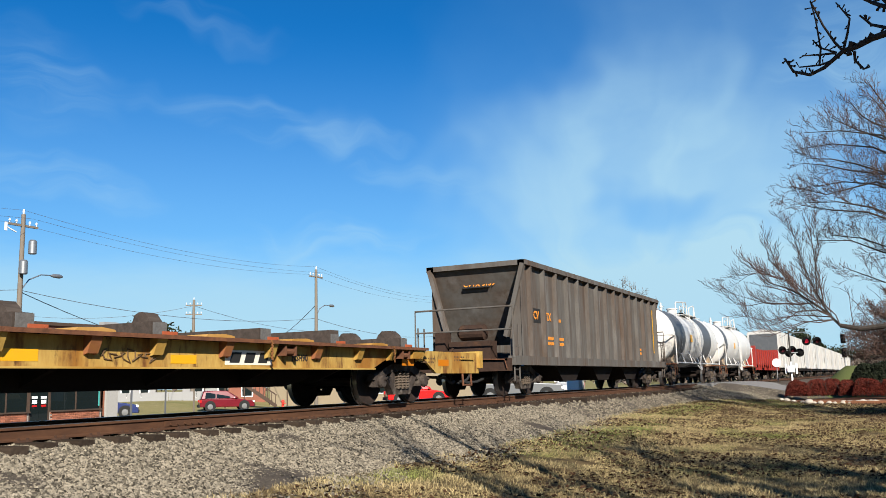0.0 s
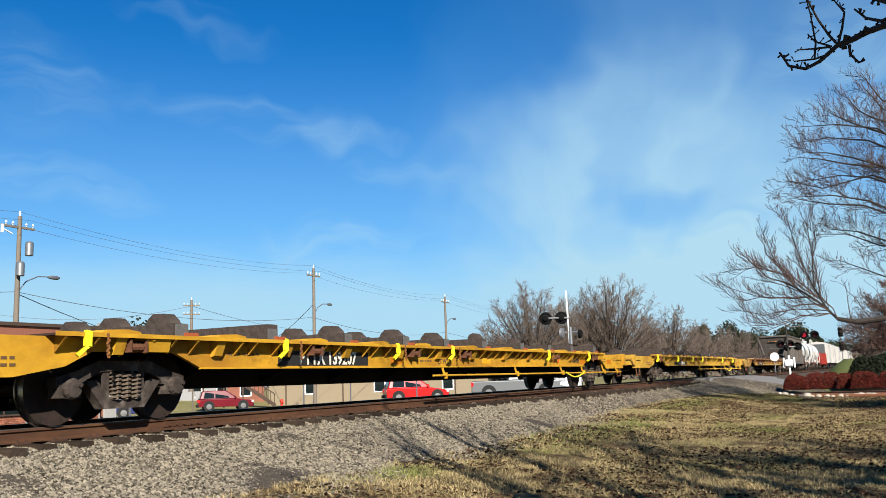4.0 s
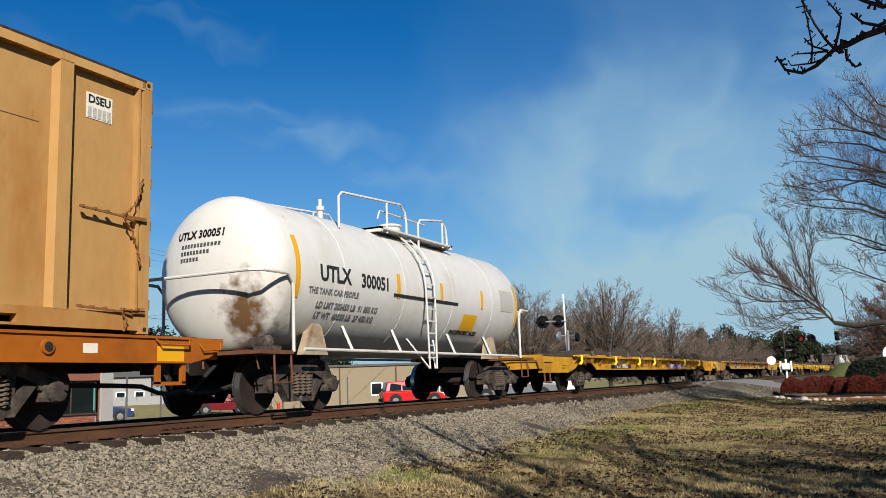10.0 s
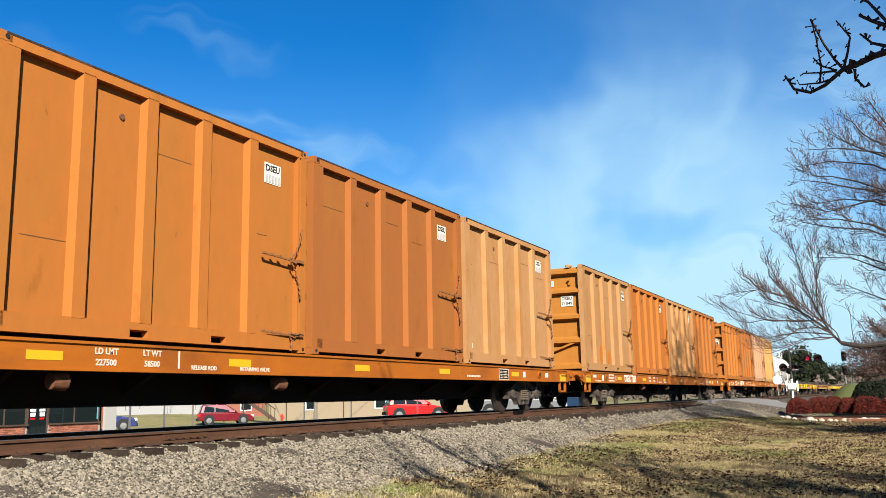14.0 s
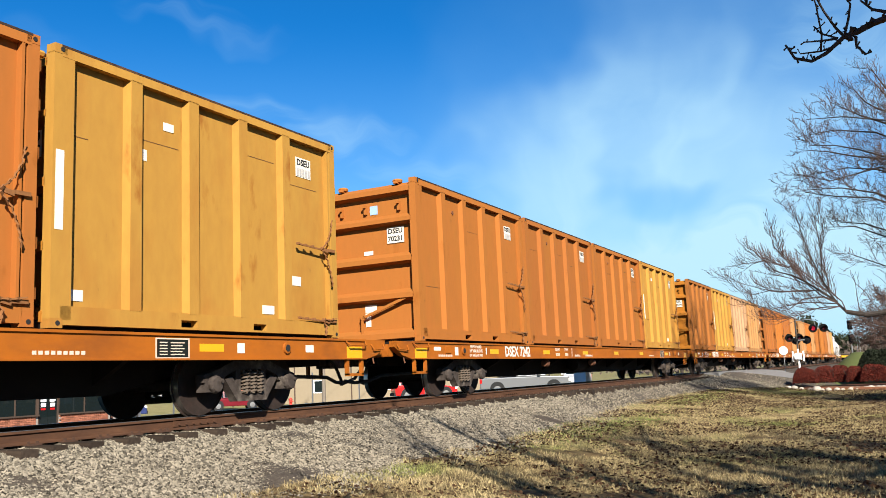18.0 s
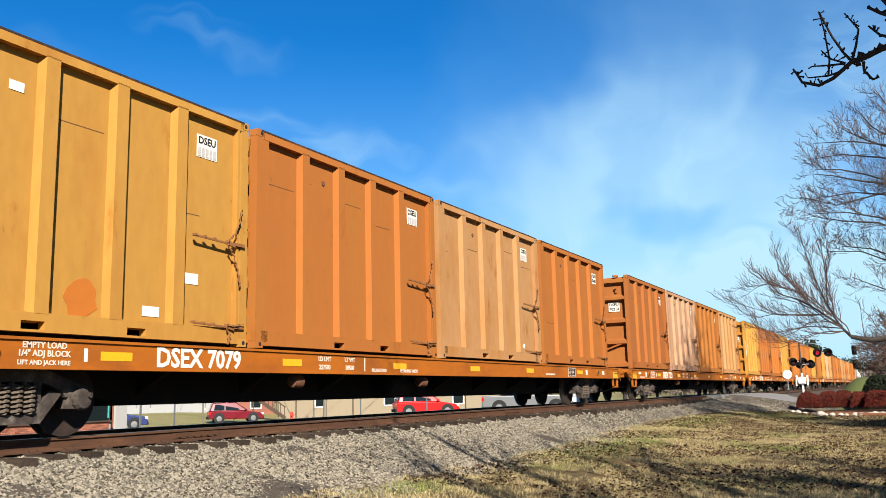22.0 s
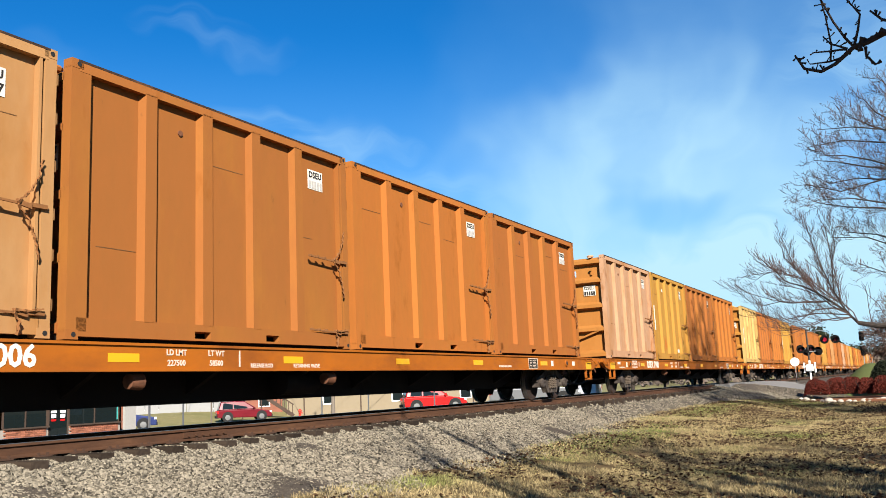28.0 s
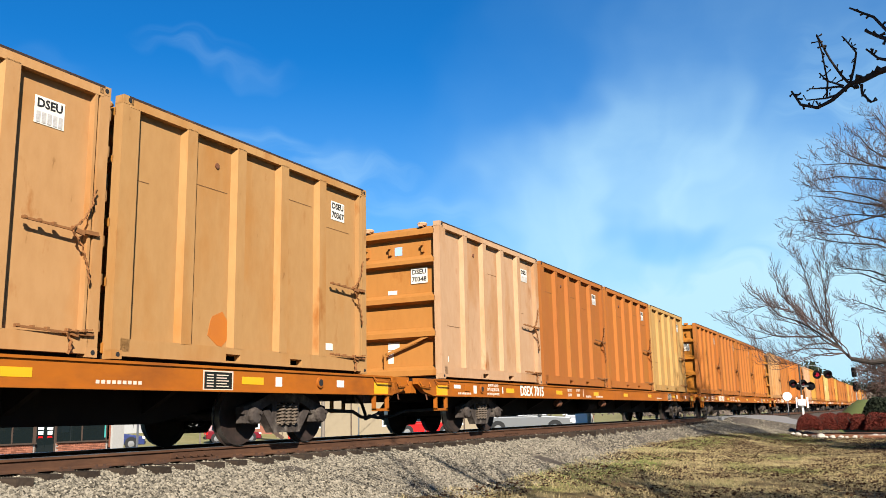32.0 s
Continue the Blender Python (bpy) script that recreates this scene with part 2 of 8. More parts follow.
M["field"] = material("straw_field", (0.215, 0.185, 0.078), 0.95, grain=((0.14, 0.12, 0.05), 5, 0.7), spots=[((0.13, 0.135, 0.045), 0.25, 0.48, 0.66), ((0.27, 0.225, 0.11), 0.9, 0.5, 0.75)], bump=0.4, bump_scale=12)
M["grass_blade"] = material("dry_grass", (0.270, 0.212, 0.108), 0.95, island=0.6, spots=[((0.120, 0.145, 0.035), 0.22, 0.54, 0.66), ((0.070, 0.044, 0.024), 1.6, 0.52, 0.66)])
M["grass_green"] = material("green_grass", (0.120, 0.142, 0.040), 0.95, island=0.5)
M["leaf_litter"] = material("fallen_leaf", (0.042, 0.022, 0.011), 0.95, island=0.5)
M["asphalt"] = material("asphalt", (0.159, 0.151, 0.145), 0.9, grain=((0.145, 0.138, 0.130), 30, 0.5), spots=((0.202, 0.196, 0.184), 0.8, 0.45, 0.7), bump=0.2, bump_scale=60)
M["road_dark"] = material("street_asphalt", (0.076, 0.076, 0.076), 0.9, grain=((0.045, 0.045, 0.045), 20, 0.5), spots=((0.109, 0.109, 0.105), 0.5, 0.45, 0.7))
M["concrete"] = material("concrete", (0.306, 0.293, 0.268), 0.85, grain=((0.230, 0.217, 0.197), 14, 0.5), bump=0.2)
M["tie"] = material("creosoted_tie", (0.038, 0.027, 0.019), 0.85, grain=((0.016, 0.011, 0.009), 14, 0.8), spots=((0.089, 0.064, 0.048), 3, 0.55, 0.8), bump=0.5, bump_scale=20, stretch=(1, 0.2, 1), obj_random=0.3)
M["rail_side"] = material("rusted_rail", (0.076, 0.036, 0.020), 0.8, grain=((0.037, 0.020, 0.014), 12, 0.7), spots=((0.126, 0.060, 0.031), 2.5, 0.5, 0.75), stretch=(0.25, 1, 1))
M["rail_top"] = material("worn_rail_head", (0.32, 0.29, 0.27), 0.35, 0.9, grain=((0.16, 0.12, 0.10), 5, 0.5), stretch=(0.1, 1, 1))
M["plate"] = material("tie_plate", (0.064, 0.035, 0.024), 0.85, grain=((0.032, 0.019, 0.013), 20, 0.6))

TRACK_Y, RAIL_Z, TIE_Z = 10.1, 1.20, 1.02


def smooth(a, b, t):
    t = min(1.0, max(0.0, (t - a) / (b - a)))
    return t * t * (3 - 2 * t)


def ballast_toe(x):
    return 6.55 + 1.35 * smooth(15, 31, x) - 2.6 * smooth(37, 50, x)


CROSS_X0, CROSS_X1 = 48.0, 60.5
ROAD_SKEW = -1.5


def ground_z(x, y):
    """Height of the ground: lawn, ballast shoulder, and the low land beyond the track."""
    lawn = 0.04 + 0.36 * smooth(3.0, 7.3, y) + 0.10 * smooth(20, 50, x) * smooth(4, 8, y)
    toe = ballast_toe(x)
    if y < toe:
        z = lawn
    elif y < 8.92:
        z = lawn + (0.975 - lawn) * (y - toe) / (8.92 - toe)
    elif y < 11.28:
        z = 0.975
    elif y < 13.2:
        z = 0.975 - 0.675 * (y - 11.28) / 1.92
    else:
        z = 0.30 - 0.50 * smooth(13.2, 27, y)
    # a grassy rise at the foot of the garden fence
    z += 0.80 * smooth(49, 59, y) * (1 - smooth(66, 76, y)) * smooth(36, 46, x) * (1 - smooth(68, 78, x))
    # the raised parking lot beyond the track
    z += 0.42 * smooth(14, 22, y) * (1 - smooth(32, 38, y)) * smooth(40, 48, x) * (1 - smooth(66, 76, x))
    # the road climbs to the rails on both sides of the crossing
    s = x - ROAD_SKEW * (y - TRACK_Y)
    w = smooth(CROSS_X0 - 3.5, CROSS_X0 - 0.2, s) * (1 - smooth(CROSS_X1 + 0.2, CROSS_X1 + 4, s))
    if w > 0:
        ramp = 1.17 - 0.78 * smooth(1.4, 6.5, abs(y - TRACK_Y))
        z = z * (1 - w) + max(ramp, z * 0.2) * w if y < 8.6 or y > 11.6 else z * (1 - w) + 1.17 * w
    return z


def grid_mesh(name, xs, ys, zf, mat):
    v = [(x, y, zf(x, y)) for x in xs for y in ys]
    n = len(ys)
    f = [(i * n + j, (i + 1) * n + j, (i + 1) * n + j + 1, i * n + j + 1) for i in range(len(xs) - 1) for j in range(n - 1)]
    me = bpy.data.meshes.new(name)
    me.from_pydata(v, [], f)
    me.polygons.foreach_set("use_smooth", [True] * len(me.polygons))
    for m in mat if isinstance(mat, list) else [mat]:
        me.materials.append(m)
    return me


def spread(*stretches):
    out = []
    for a, b, step in stretches:
        n = max(1, round((b - a) / step))
        out += [a + (b - a) * i / n for i in range(n)]
    return out + [stretches[-1][1]]


def build_ground():
    xs = spread((-3000, -200, 400), (-200, -20, 20), (-20, 2, 2), (2, 70, 0.5), (70, 200, 5), (200, 700, 50), (700, 3000, 400))
    ys = spread((-3000, -200, 400), (-200, -10, 19), (-10, 2, 1), (2, 14, 0.2), (14, 60, 1.5), (60, 300, 20), (300, 3000, 400))
    rng = random.Random(3)
    bumps = lambda x, y: ground_z(x, y) + (0.05 * noise.noise(Vector((x * 0.5, y * 0.7, 0))) + 0.03 * noise.noise(Vector((x * 1.7, y * 1.9, 3))) if -20 < x < 70 and 8.6 > y > -10 else 0)
    me = grid_mesh("ground", xs, ys, bumps, [M["grass_ground"], M["ballast"], M["field"]])
    for p in me.polygons:
        c = p.center
        s = c.x - ROAD_SKEW * (c.y - TRACK_Y)
        toe = ballast_toe(c.x) + 0.25 * noise.noise(Vector((c.x * 0.9, 1, 0))) + 0.15 * noise.noise(Vector((c.x * 3, 5, 0)))
        if toe < c.y < 13.3 and c.x < 3000 or (CROSS_X0 - 6 < s < CROSS_X1 + 3 and 3 < c.y < 26):
            p.material_index = 1
        elif c.y > 13.3:
            p.material_index = 2
    tagged(new("ground", me), "dormant brown lawn sloping up to grey ballast", "ground", kind="structure")


build_ground()


def build_road():
    xs = spread((CROSS_X0 - 0.3, CROSS_X1 + 0.3, 0.9))
    ys = spread((-6, 9.2, 0.5), (9.2, 11, 0.3), (11, 34, 1))
    v, f = [], []
    zf = lambda s, y: ground_z(s + ROAD_SKEW * (y - TRACK_Y), y) + 0.02
    v = [(s + ROAD_SKEW * (y - TRACK_Y), y, zf(s, y)) for s in xs for y in ys]
    n = len(ys)
    f = [(i * n + j, (i + 1) * n + j, (i + 1) * n + j + 1, i * n + j + 1) for i in range(len(xs) - 1) for j in range(n - 1)]
    me = bpy.data.meshes.new("road")
    me.from_pydata(v, [], f)
    me.materials.append(M["asphalt"])
    tagged(new("road", me), "pale worn asphalt road over the level crossing", "road", kind="structure")
    xs = spread((-60, 160, 10))
    me = grid_mesh("street", xs, [30.5, 31, 37.0, 37.5], lambda x, y: ground_z(x, y) + 0.03, M["road_dark"])
    tagged(new("street", me), "dark asphalt street running along the railway", "road", kind="structure")


build_road()


# ---- track ----
def build_track():
    track = thing("railway_track", "rusty steel rails on dark creosoted wooden ties", "railway track", kind="structure")
    for y in (TRACK_Y - 0.755, TRACK_Y + 0.755):
        web = [(-0.07, TIE_Z + 0.01), (0.07, TIE_Z + 0.01), (0.07, TIE_Z + 0.025), (0.012, TIE_Z + 0.045), (0.012, RAIL_Z - 0.045), (0.036, RAIL_Z - 0.035),
               (0.036, RAIL_Z - 0.006), (-0.036, RAIL_Z - 0.006), (-0.036, RAIL_Z - 0.035), (-0.012, RAIL_Z - 0.045), (-0.012, TIE_Z + 0.045), (-0.07, TIE_Z + 0.025)]
        r = part("rail", Shape().prism([(y + a, b) for a, b in web], "x", -250, 900), M["rail_side"], track)
        part("rail_head", Shape().box(-250, 900, y - 0.03, y + 0.03, RAIL_Z - 0.006, RAIL_Z), M["rail_top"], r, "polished running surface")
        for x in (9.9, 21.8, 33.7):
            s = Shape().box(x - 0.45, x + 0.45, y - 0.035, y - 0.014, TIE_Z + 0.05, RAIL_Z - 0.05)
            for k in range(6):
                s.lathe([(0, 0.016), (0.03, 0.016)], (x - 0.36 + k * 0.145, y - 0.062, RAIL_Z - 0.1), "y", 6)
            part("joint_bar", s, M["rail_side"], r)
    # ties; the nearest are single pieces
    rng = random.Random(7)
    shapes = [Shape().box(-0.115, 0.115, -1.38, 1.3, -0.19, 0), Shape().box(-0.11, 0.12, -1.42, 1.28, -0.19, 0.0)]
    meshes = [s.mesh("tie", M["tie"]) for s in shapes]
    far = Shape()
    plates = Shape()
    n = 0
    x = -40.0
    while x < 300:
        x += 0.54 + rng.uniform(-0.03, 0.03)
        dy, rz, dz = rng.uniform(-0.06, 0.06), rng.uniform(-1.2, 1.2), rng.uniform(-0.012, 0.0)
        if 3.5 < x < 46.5:
            ob = part("tie", meshes[n % 2], None, track, at=pose(x, TRACK_Y + dy, TIE_Z + dz, 0, 0, rz))
            n += 1
        elif not CROSS_X0 < x < CROSS_X1:
            far.box(x - 0.115, x + 0.115, TRACK_Y - 1.3 + dy, TRACK_Y + 1.3 + dy, TIE_Z - 0.19, TIE_Z)
        if -5 < x < 46.5:
            for y in (TRACK_Y - 0.755, TRACK_Y + 0.755):
                plates.box(x - 0.09, x + 0.09, y - 0.17, y + 0.17, TIE_Z, TIE_Z + 0.018)
                for sx, sy in ((-0.05, -0.1), (0.06, 0.1), (0.05, -0.13)):
                    plates.box(x + sx - 0.012, x + sx + 0.012, y + sy - 0.015, y + sy + 0.015, TIE_Z, TIE_Z + 0.05)
    tagged(part("far_ties", far, M["tie"], track), kind="stuff")
    tagged(part("tie_plates", plates, M["plate"], track), kind="stuff")
    # rubber and asphalt crossing panels between and beside the rails
    for y0, y1 in ((TRACK_Y - 1.6, TRACK_Y - 0.83), (TRACK_Y - 0.66, TRACK_Y + 0.66), (TRACK_Y + 0.83, TRACK_Y + 1.6)):
        part("crossing_panel", Shape().box(CROSS_X0 + 0.2, CROSS_X1 - 0.2, y0, y1, TIE_Z, RAIL_Z + 0.004), M["asphalt"], track)


build_track()

# ---- train ----
SPEED = 18.037          # metres per second along +x
AT = 13.0               # the second at which the car positions below hold
MOVING, WHEELSETS = [], []
CAR_X = 27.958          # coupled length of the container flats

def paint(name, **k):
    return material(name, (1, 1, 1), by_object=True, **k)

M["container"] = paint("container_paint", rough=0.8, grain=((0.17, 0.072, 0.018), 7, 0.22), spots=[((0.27, 0.105, 0.020), 0.8, 0.50, 0.80), ((0.20, 0.062, 0.009), 1.7, 0.62, 0.76), ((0.11, 0.045, 0.014), 7, 0.68, 0.82)], bump=0.14, bump_scale=5, stretch=(1, 1, 0.4))
M["flat_orange"] = material("orange_flatcar_paint", (0.300, 0.085, 0.008), 0.65, grain=((0.14, 0.045, 0.012), 4, 0.35), spots=((0.18, 0.050, 0.009), 1.3, 0.5, 0.72), bump=0.1, bump_scale=10, stretch=(0.5, 1, 1))
M["flat_rusty"] = paint("rust_streaked_yellow_paint", rough=0.7, grain=((0.150, 0.068, 0.020), 6, 0.5), spots=[((0.231, 0.102, 0.020), 0.9, 0.45, 0.66), ((0.109, 0.043, 0.016), 2.4, 0.54, 0.68), ((0.041, 0.022, 0.014), 6.0, 0.60, 0.72)], bump=0.25, bump_scale=10, stretch=(1.6, 1, 0.5))
M["flat_yellow"] = paint("faded_yellow_paint", rough=0.65, grain=((0.177, 0.082, 0.014), 6, 0.40), spots=[((0.258, 0.116, 0.014), 0.9, 0.46, 0.70), ((0.136, 0.054, 0.015), 2.0, 0.60, 0.74), ((0.048, 0.024, 0.014), 7.0, 0.66, 0.76)], bump=0.25, bump_scale=10, stretch=(0.6, 1, 1))
M["rust"] = material("rust", (0.128, 0.054, 0.029), 0.85, grain=((0.058, 0.029, 0.019), 9, 0.8), spots=((0.191, 0.083, 0.038), 2, 0.5, 0.75), bump=0.4)
M["deck_rust"] = material("dark_rusted_deck", (0.043, 0.025, 0.018), 0.88, grain=((0.020, 0.014, 0.011), 9, 0.7), spots=((0.109, 0.051, 0.024), 2.2, 0.55, 0.75), bump=0.4)
# grime colour taken to near-black, so the shade below the cars is painted in
M["under"] = material("grimy_shaded_underframe", (0.011, 0.008, 0.007), 0.85, grain=((0.010, 0.008, 0.007), 6, 0.7), spots=((0.021, 0.015, 0.010), 2, 0.5, 0.8))
M["bogie"] = material("dusty_cast_steel", (0.054, 0.043, 0.037), 0.85, grain=((0.019, 0.014, 0.011), 9, 0.9), spots=((0.153, 0.128, 0.105), 3.5, 0.5, 0.72), bump=0.3)
M["spring"] = material("dusty_spring_steel", (0.115, 0.088, 0.066), 0.8, grain=((0.05, 0.036, 0.026), 14, 0.7))
# wheel steel is darkened too, standing for the deck's shade on the wheels
M["wheel"] = material("wheel_steel", (0.024, 0.018, 0.015), 0.75, 0.2, grain=((0.05, 0.03, 0.025), 10, 0.6))
M["tread"] = material("bright_wheel_tread", (0.45, 0.43, 0.41), 0.3, 0.95)
M["timber"] = material("weathered_timber", (0.059, 0.045, 0.038), 0.9, grain=((0.024, 0.020, 0.016), 12, 0.8), spots=((0.125, 0.100, 0.083), 2, 0.55, 0.78), bump=0.5, bump_scale=14, stretch=(0.15, 1, 1))
M["reflector"] = material("yellow_reflector", (0.578, 0.286, 0.007), 0.4)
M["orange_patch"] = material("orange_patch", (0.395, 0.122, 0.006), 0.6)
M["white_mark"] = material("white_marking", (0.60, 0.56, 0.48), 0.6, grain=((0.42, 0.38, 0.31), 20, 0.4))
M["black_mark"] = material("black_marking", (0.02, 0.02, 0.02), 0.6)
M["grey_hopper"] = material("grey_hopper_paint", (0.096, 0.089, 0.080), 0.7, grain=((0.043, 0.032, 0.025), 4, 0.55), spots=[((0.076, 0.050, 0.035), 0.8, 0.45, 0.68), ((0.148, 0.141, 0.132), 1.5, 0.52, 0.75)], stretch=(2.2, 1, 0.3), bump=0.1)
M["tank_white"] = material("white_tank_paint", (0.501, 0.488, 0.463), 0.42, grain=((0.322, 0.283, 0.238), 3, 0.25), spots=[((0.386, 0.347, 0.289), 0.9, 0.54, 0.78), ((0.218, 0.174, 0.129), 2.5, 0.66, 0.80)], stretch=(1, 1, 0.5))
M["tank_black"] = material("black_tank_paint", (0.06, 0.065, 0.07), 0.5, grain=((0.12, 0.12, 0.12), 3, 0.4))
M["red_paint"] = material("red_paint", (0.229, 0.019, 0.011), 0.5, grain=((0.152, 0.016, 0.011), 5, 0.5))
M["hose"] = material("rubber_hose", (0.02, 0.02, 0.02), 0.7)
M["chain"] = material("rusty_chain", (0.20, 0.085, 0.03), 0.85, grain=((0.1, 0.045, 0.02), 20, 0.7))

YELLOW, GREEN_YELLOW = (0.62, 0.30, 0.045), (0.60, 0.36, 0.11)


# -- bogies --
def wheelset_mesh():
    w = Shape()
    for s in (-1, 1):
        prof = [(0.0, 0.10), (0.0, 0.28), (-0.02, 0.36), (-0.035, 0.42), (-0.035, 0.457), (0.075, 0.462), (0.08, 0.49), (0.105, 0.49), (0.11, 0.40), (0.07, 0.36), (0.06, 0.26), (0.09, 0.13), (0.09, 0.10)]
        w.lathe([(-s * (0.80 - t * 0.9), r) for t, r in prof], (0, 0, 0), "y", 24)
    w.lathe([(-0.95, 0.075), (0.95, 0.075)], (0, 0, 0), "y", 10)
    me = w.mesh("wheelset", M["wheel"], True)
    me.materials.append(M["tread"])
    for p in me.polygons:
        r = math.hypot(p.center.x, p.center.z)
        if r > 0.45 and abs(p.normal.y) < 0.5:
            p.material_index = 1
    return me


def side_frame_mesh(s):
    """Cast side frame: arched top chord over the two axle boxes, sagging lower chord and a spring opening."""
    y0, y1 = (s * 0.93, s * 1.09)
    f = Shape()
    lo, hi = min(y0, y1), max(y0, y1)
    f.prism([(-1.08, 0.02), (-0.68, 0.02), (-0.62, 0.10), (-0.36, 0.20), (0.36, 0.20), (0.62, 0.10), (0.68, 0.02), (1.08, 0.02), (1.08, 0.13), (0.80, 0.20), (0.42, 0.34), (-0.42, 0.34), (-0.80, 0.20), (-1.08, 0.13)], "y", lo, hi)
    f.prism([(-0.62, 0.06), (-0.34, -0.28), (0.34, -0.28), (0.62, 0.06), (0.46, 0.10), (0.24, -0.17), (-0.24, -0.17), (-0.46, 0.10)], "y", lo, hi)
    for x in (-0.30, 0.30):
        f.box(x - 0.055, x + 0.055, lo + 0.02, hi - 0.02, -0.2, 0.24)
    for x in (-0.88, 0.88):
        f.box(x - 0.16, x + 0.16, lo - 0.02, hi + 0.02, -0.12, 0.08)
        f.lathe([(0, 0.135), (0.05 * s, 0.135), (0.09 * s, 0.11), (0.10 * s, 0.05)], (x, s * 1.10, -0.01), "y", 12)
        f.lathe([(0, 0.03), (0.03 * s, 0.03)], (x + 0.06, s * 1.20, 0.03), "y", 6)
    return f.mesh("side_frame", M["bogie"])


def spring_mesh():
    """One coil of the bogie's spring nest."""
    n = 46
    pts = [(0.068 * math.cos(k * math.tau / 7), 0.068 * math.sin(k * math.tau / 7), -0.165 + 0.35 * k / n) for k in range(n + 1)]
    return Shape().tube(pts, 0.0165, 5).mesh("spring", M["spring"], True)


def bolster_mesh():
    f = Shape().prism([(-1.0, 0.12), (-0.9, -0.02), (-0.5, -0.12), (0.5, -0.12), (0.9, -0.02), (1.0, 0.12), (1.0, 0.24), (0.3, 0.30), (-0.3, 0.30), (-1.0, 0.24)], "x", -0.2, 0.2)
    f.lathe([(0.28, 0.22), (0.36, 0.22)], (0, 0, 0), "z", 12)
    for x in (-0.42, 0.42):
        f.bar((x, -0.85, -0.05), (x, 0.85, -0.05), 0.1, 0.12)
        for y in (-0.74, 0.74):
            f.box(x - 0.06, x + 0.04, y - 0.05, y + 0.05, -0.2, 0.12)
    return f.mesh("bolster", M["under"])


BOGIE = None


def bogie(parent, x):
    """A three-piece freight bogie; its wheelsets turn."""
    global BOGIE
    if BOGIE is None:
        BOGIE = dict(w=wheelset_mesh(), a=side_frame_mesh(-1), b=side_frame_mesh(1), s=spring_mesh(), m=bolster_mesh())
    b = part("bogie", BOGIE["m"], None, parent, "dusty three-piece freight bogie", at=pose(x, 0, 0.4615))
    for key in ("a", "b"):
        part("side_frame", BOGIE[key], None, b)
    for sy in (-1.09, 1.09):
        for sx in (-0.165, 0.0, 0.165):
            part("spring", BOGIE["s"], None, b, at=pose(sx, sy, 0))
    for dx in (-0.88, 0.88):
        w = part("wheelset", BOGIE["w"], None, b, at=pose(dx, 0, 0))
        WHEELSETS.append(w)
    return b


def coupler(parent, x, s):
    """Knuckle coupler with its draft gear pocket, cut lever and air hose at an end; s is +1 at the leading end."""
    c = Shape().box(min(x - s * 0.5, x + s * 0.35), max(x - s * 0.5, x + s * 0.35), -0.09, 0.09, 0.74, 0.92)
    c.prism([(x + s * 0.30, -0.16), (x + s * 0.62, -0.14), (x + s * 0.66, 0.02), (x + s * 0.5, 0.17), (x + s * 0.30, 0.16)], "z", 0.68, 0.96)
    part("coupler", c, M["bogie"], parent)
    h = Shape().tube([(x - s * 0.1, -0.42, 0.86), (x + s * 0.12, -0.42, 0.72), (x + s * 0.38, -0.36, 0.46), (x + s * 0.64, -0.22, 0.36), (x + s * 0.66, -0.2, 0.36)], 0.032, 8)
    part("air_hose", h, M["hose"], parent, smooth=True)
    pipe = Shape().tube([(x - s * 1.9, -0.62, 0.54), (x - s * 0.9, -0.60, 0.52), (x - s * 0.35, -0.55, 0.50), (x + s * 0.05, -0.48, 0.40), (x + s * 0.4, -0.36, 0.38), (x + s * 0.66, -0.30, 0.42)], 0.034, 7)
    part("brake_pipe", pipe, M["hose"], parent, "sagging black brake pipe", smooth=True)
    part("cut_lever", Shape().tube([(x + s * 0.04, -1.35, 0.72), (x + s * 0.06, -1.3, 0.95), (x + s * 0.08, -0.5, 0.98), (x + s * 0.25, -0.1, 0.98)], 0.016, 6), M["rust"], parent)


# -- waste containers --
CL, CW, CH = 6.058, 2.438, 3.56
OR1, YE1, TA1, PI1, CR1, YT1 = (0.288, 0.097, 0.014), (0.340, 0.176, 0.034), (0.315, 0.166, 0.066), (0.340, 0.202, 0.115), (0.40, 0.270, 0.095), (0.345, 0.200, 0.070)
RIBS = (1.32, 2.42, 3.52, 4.62)


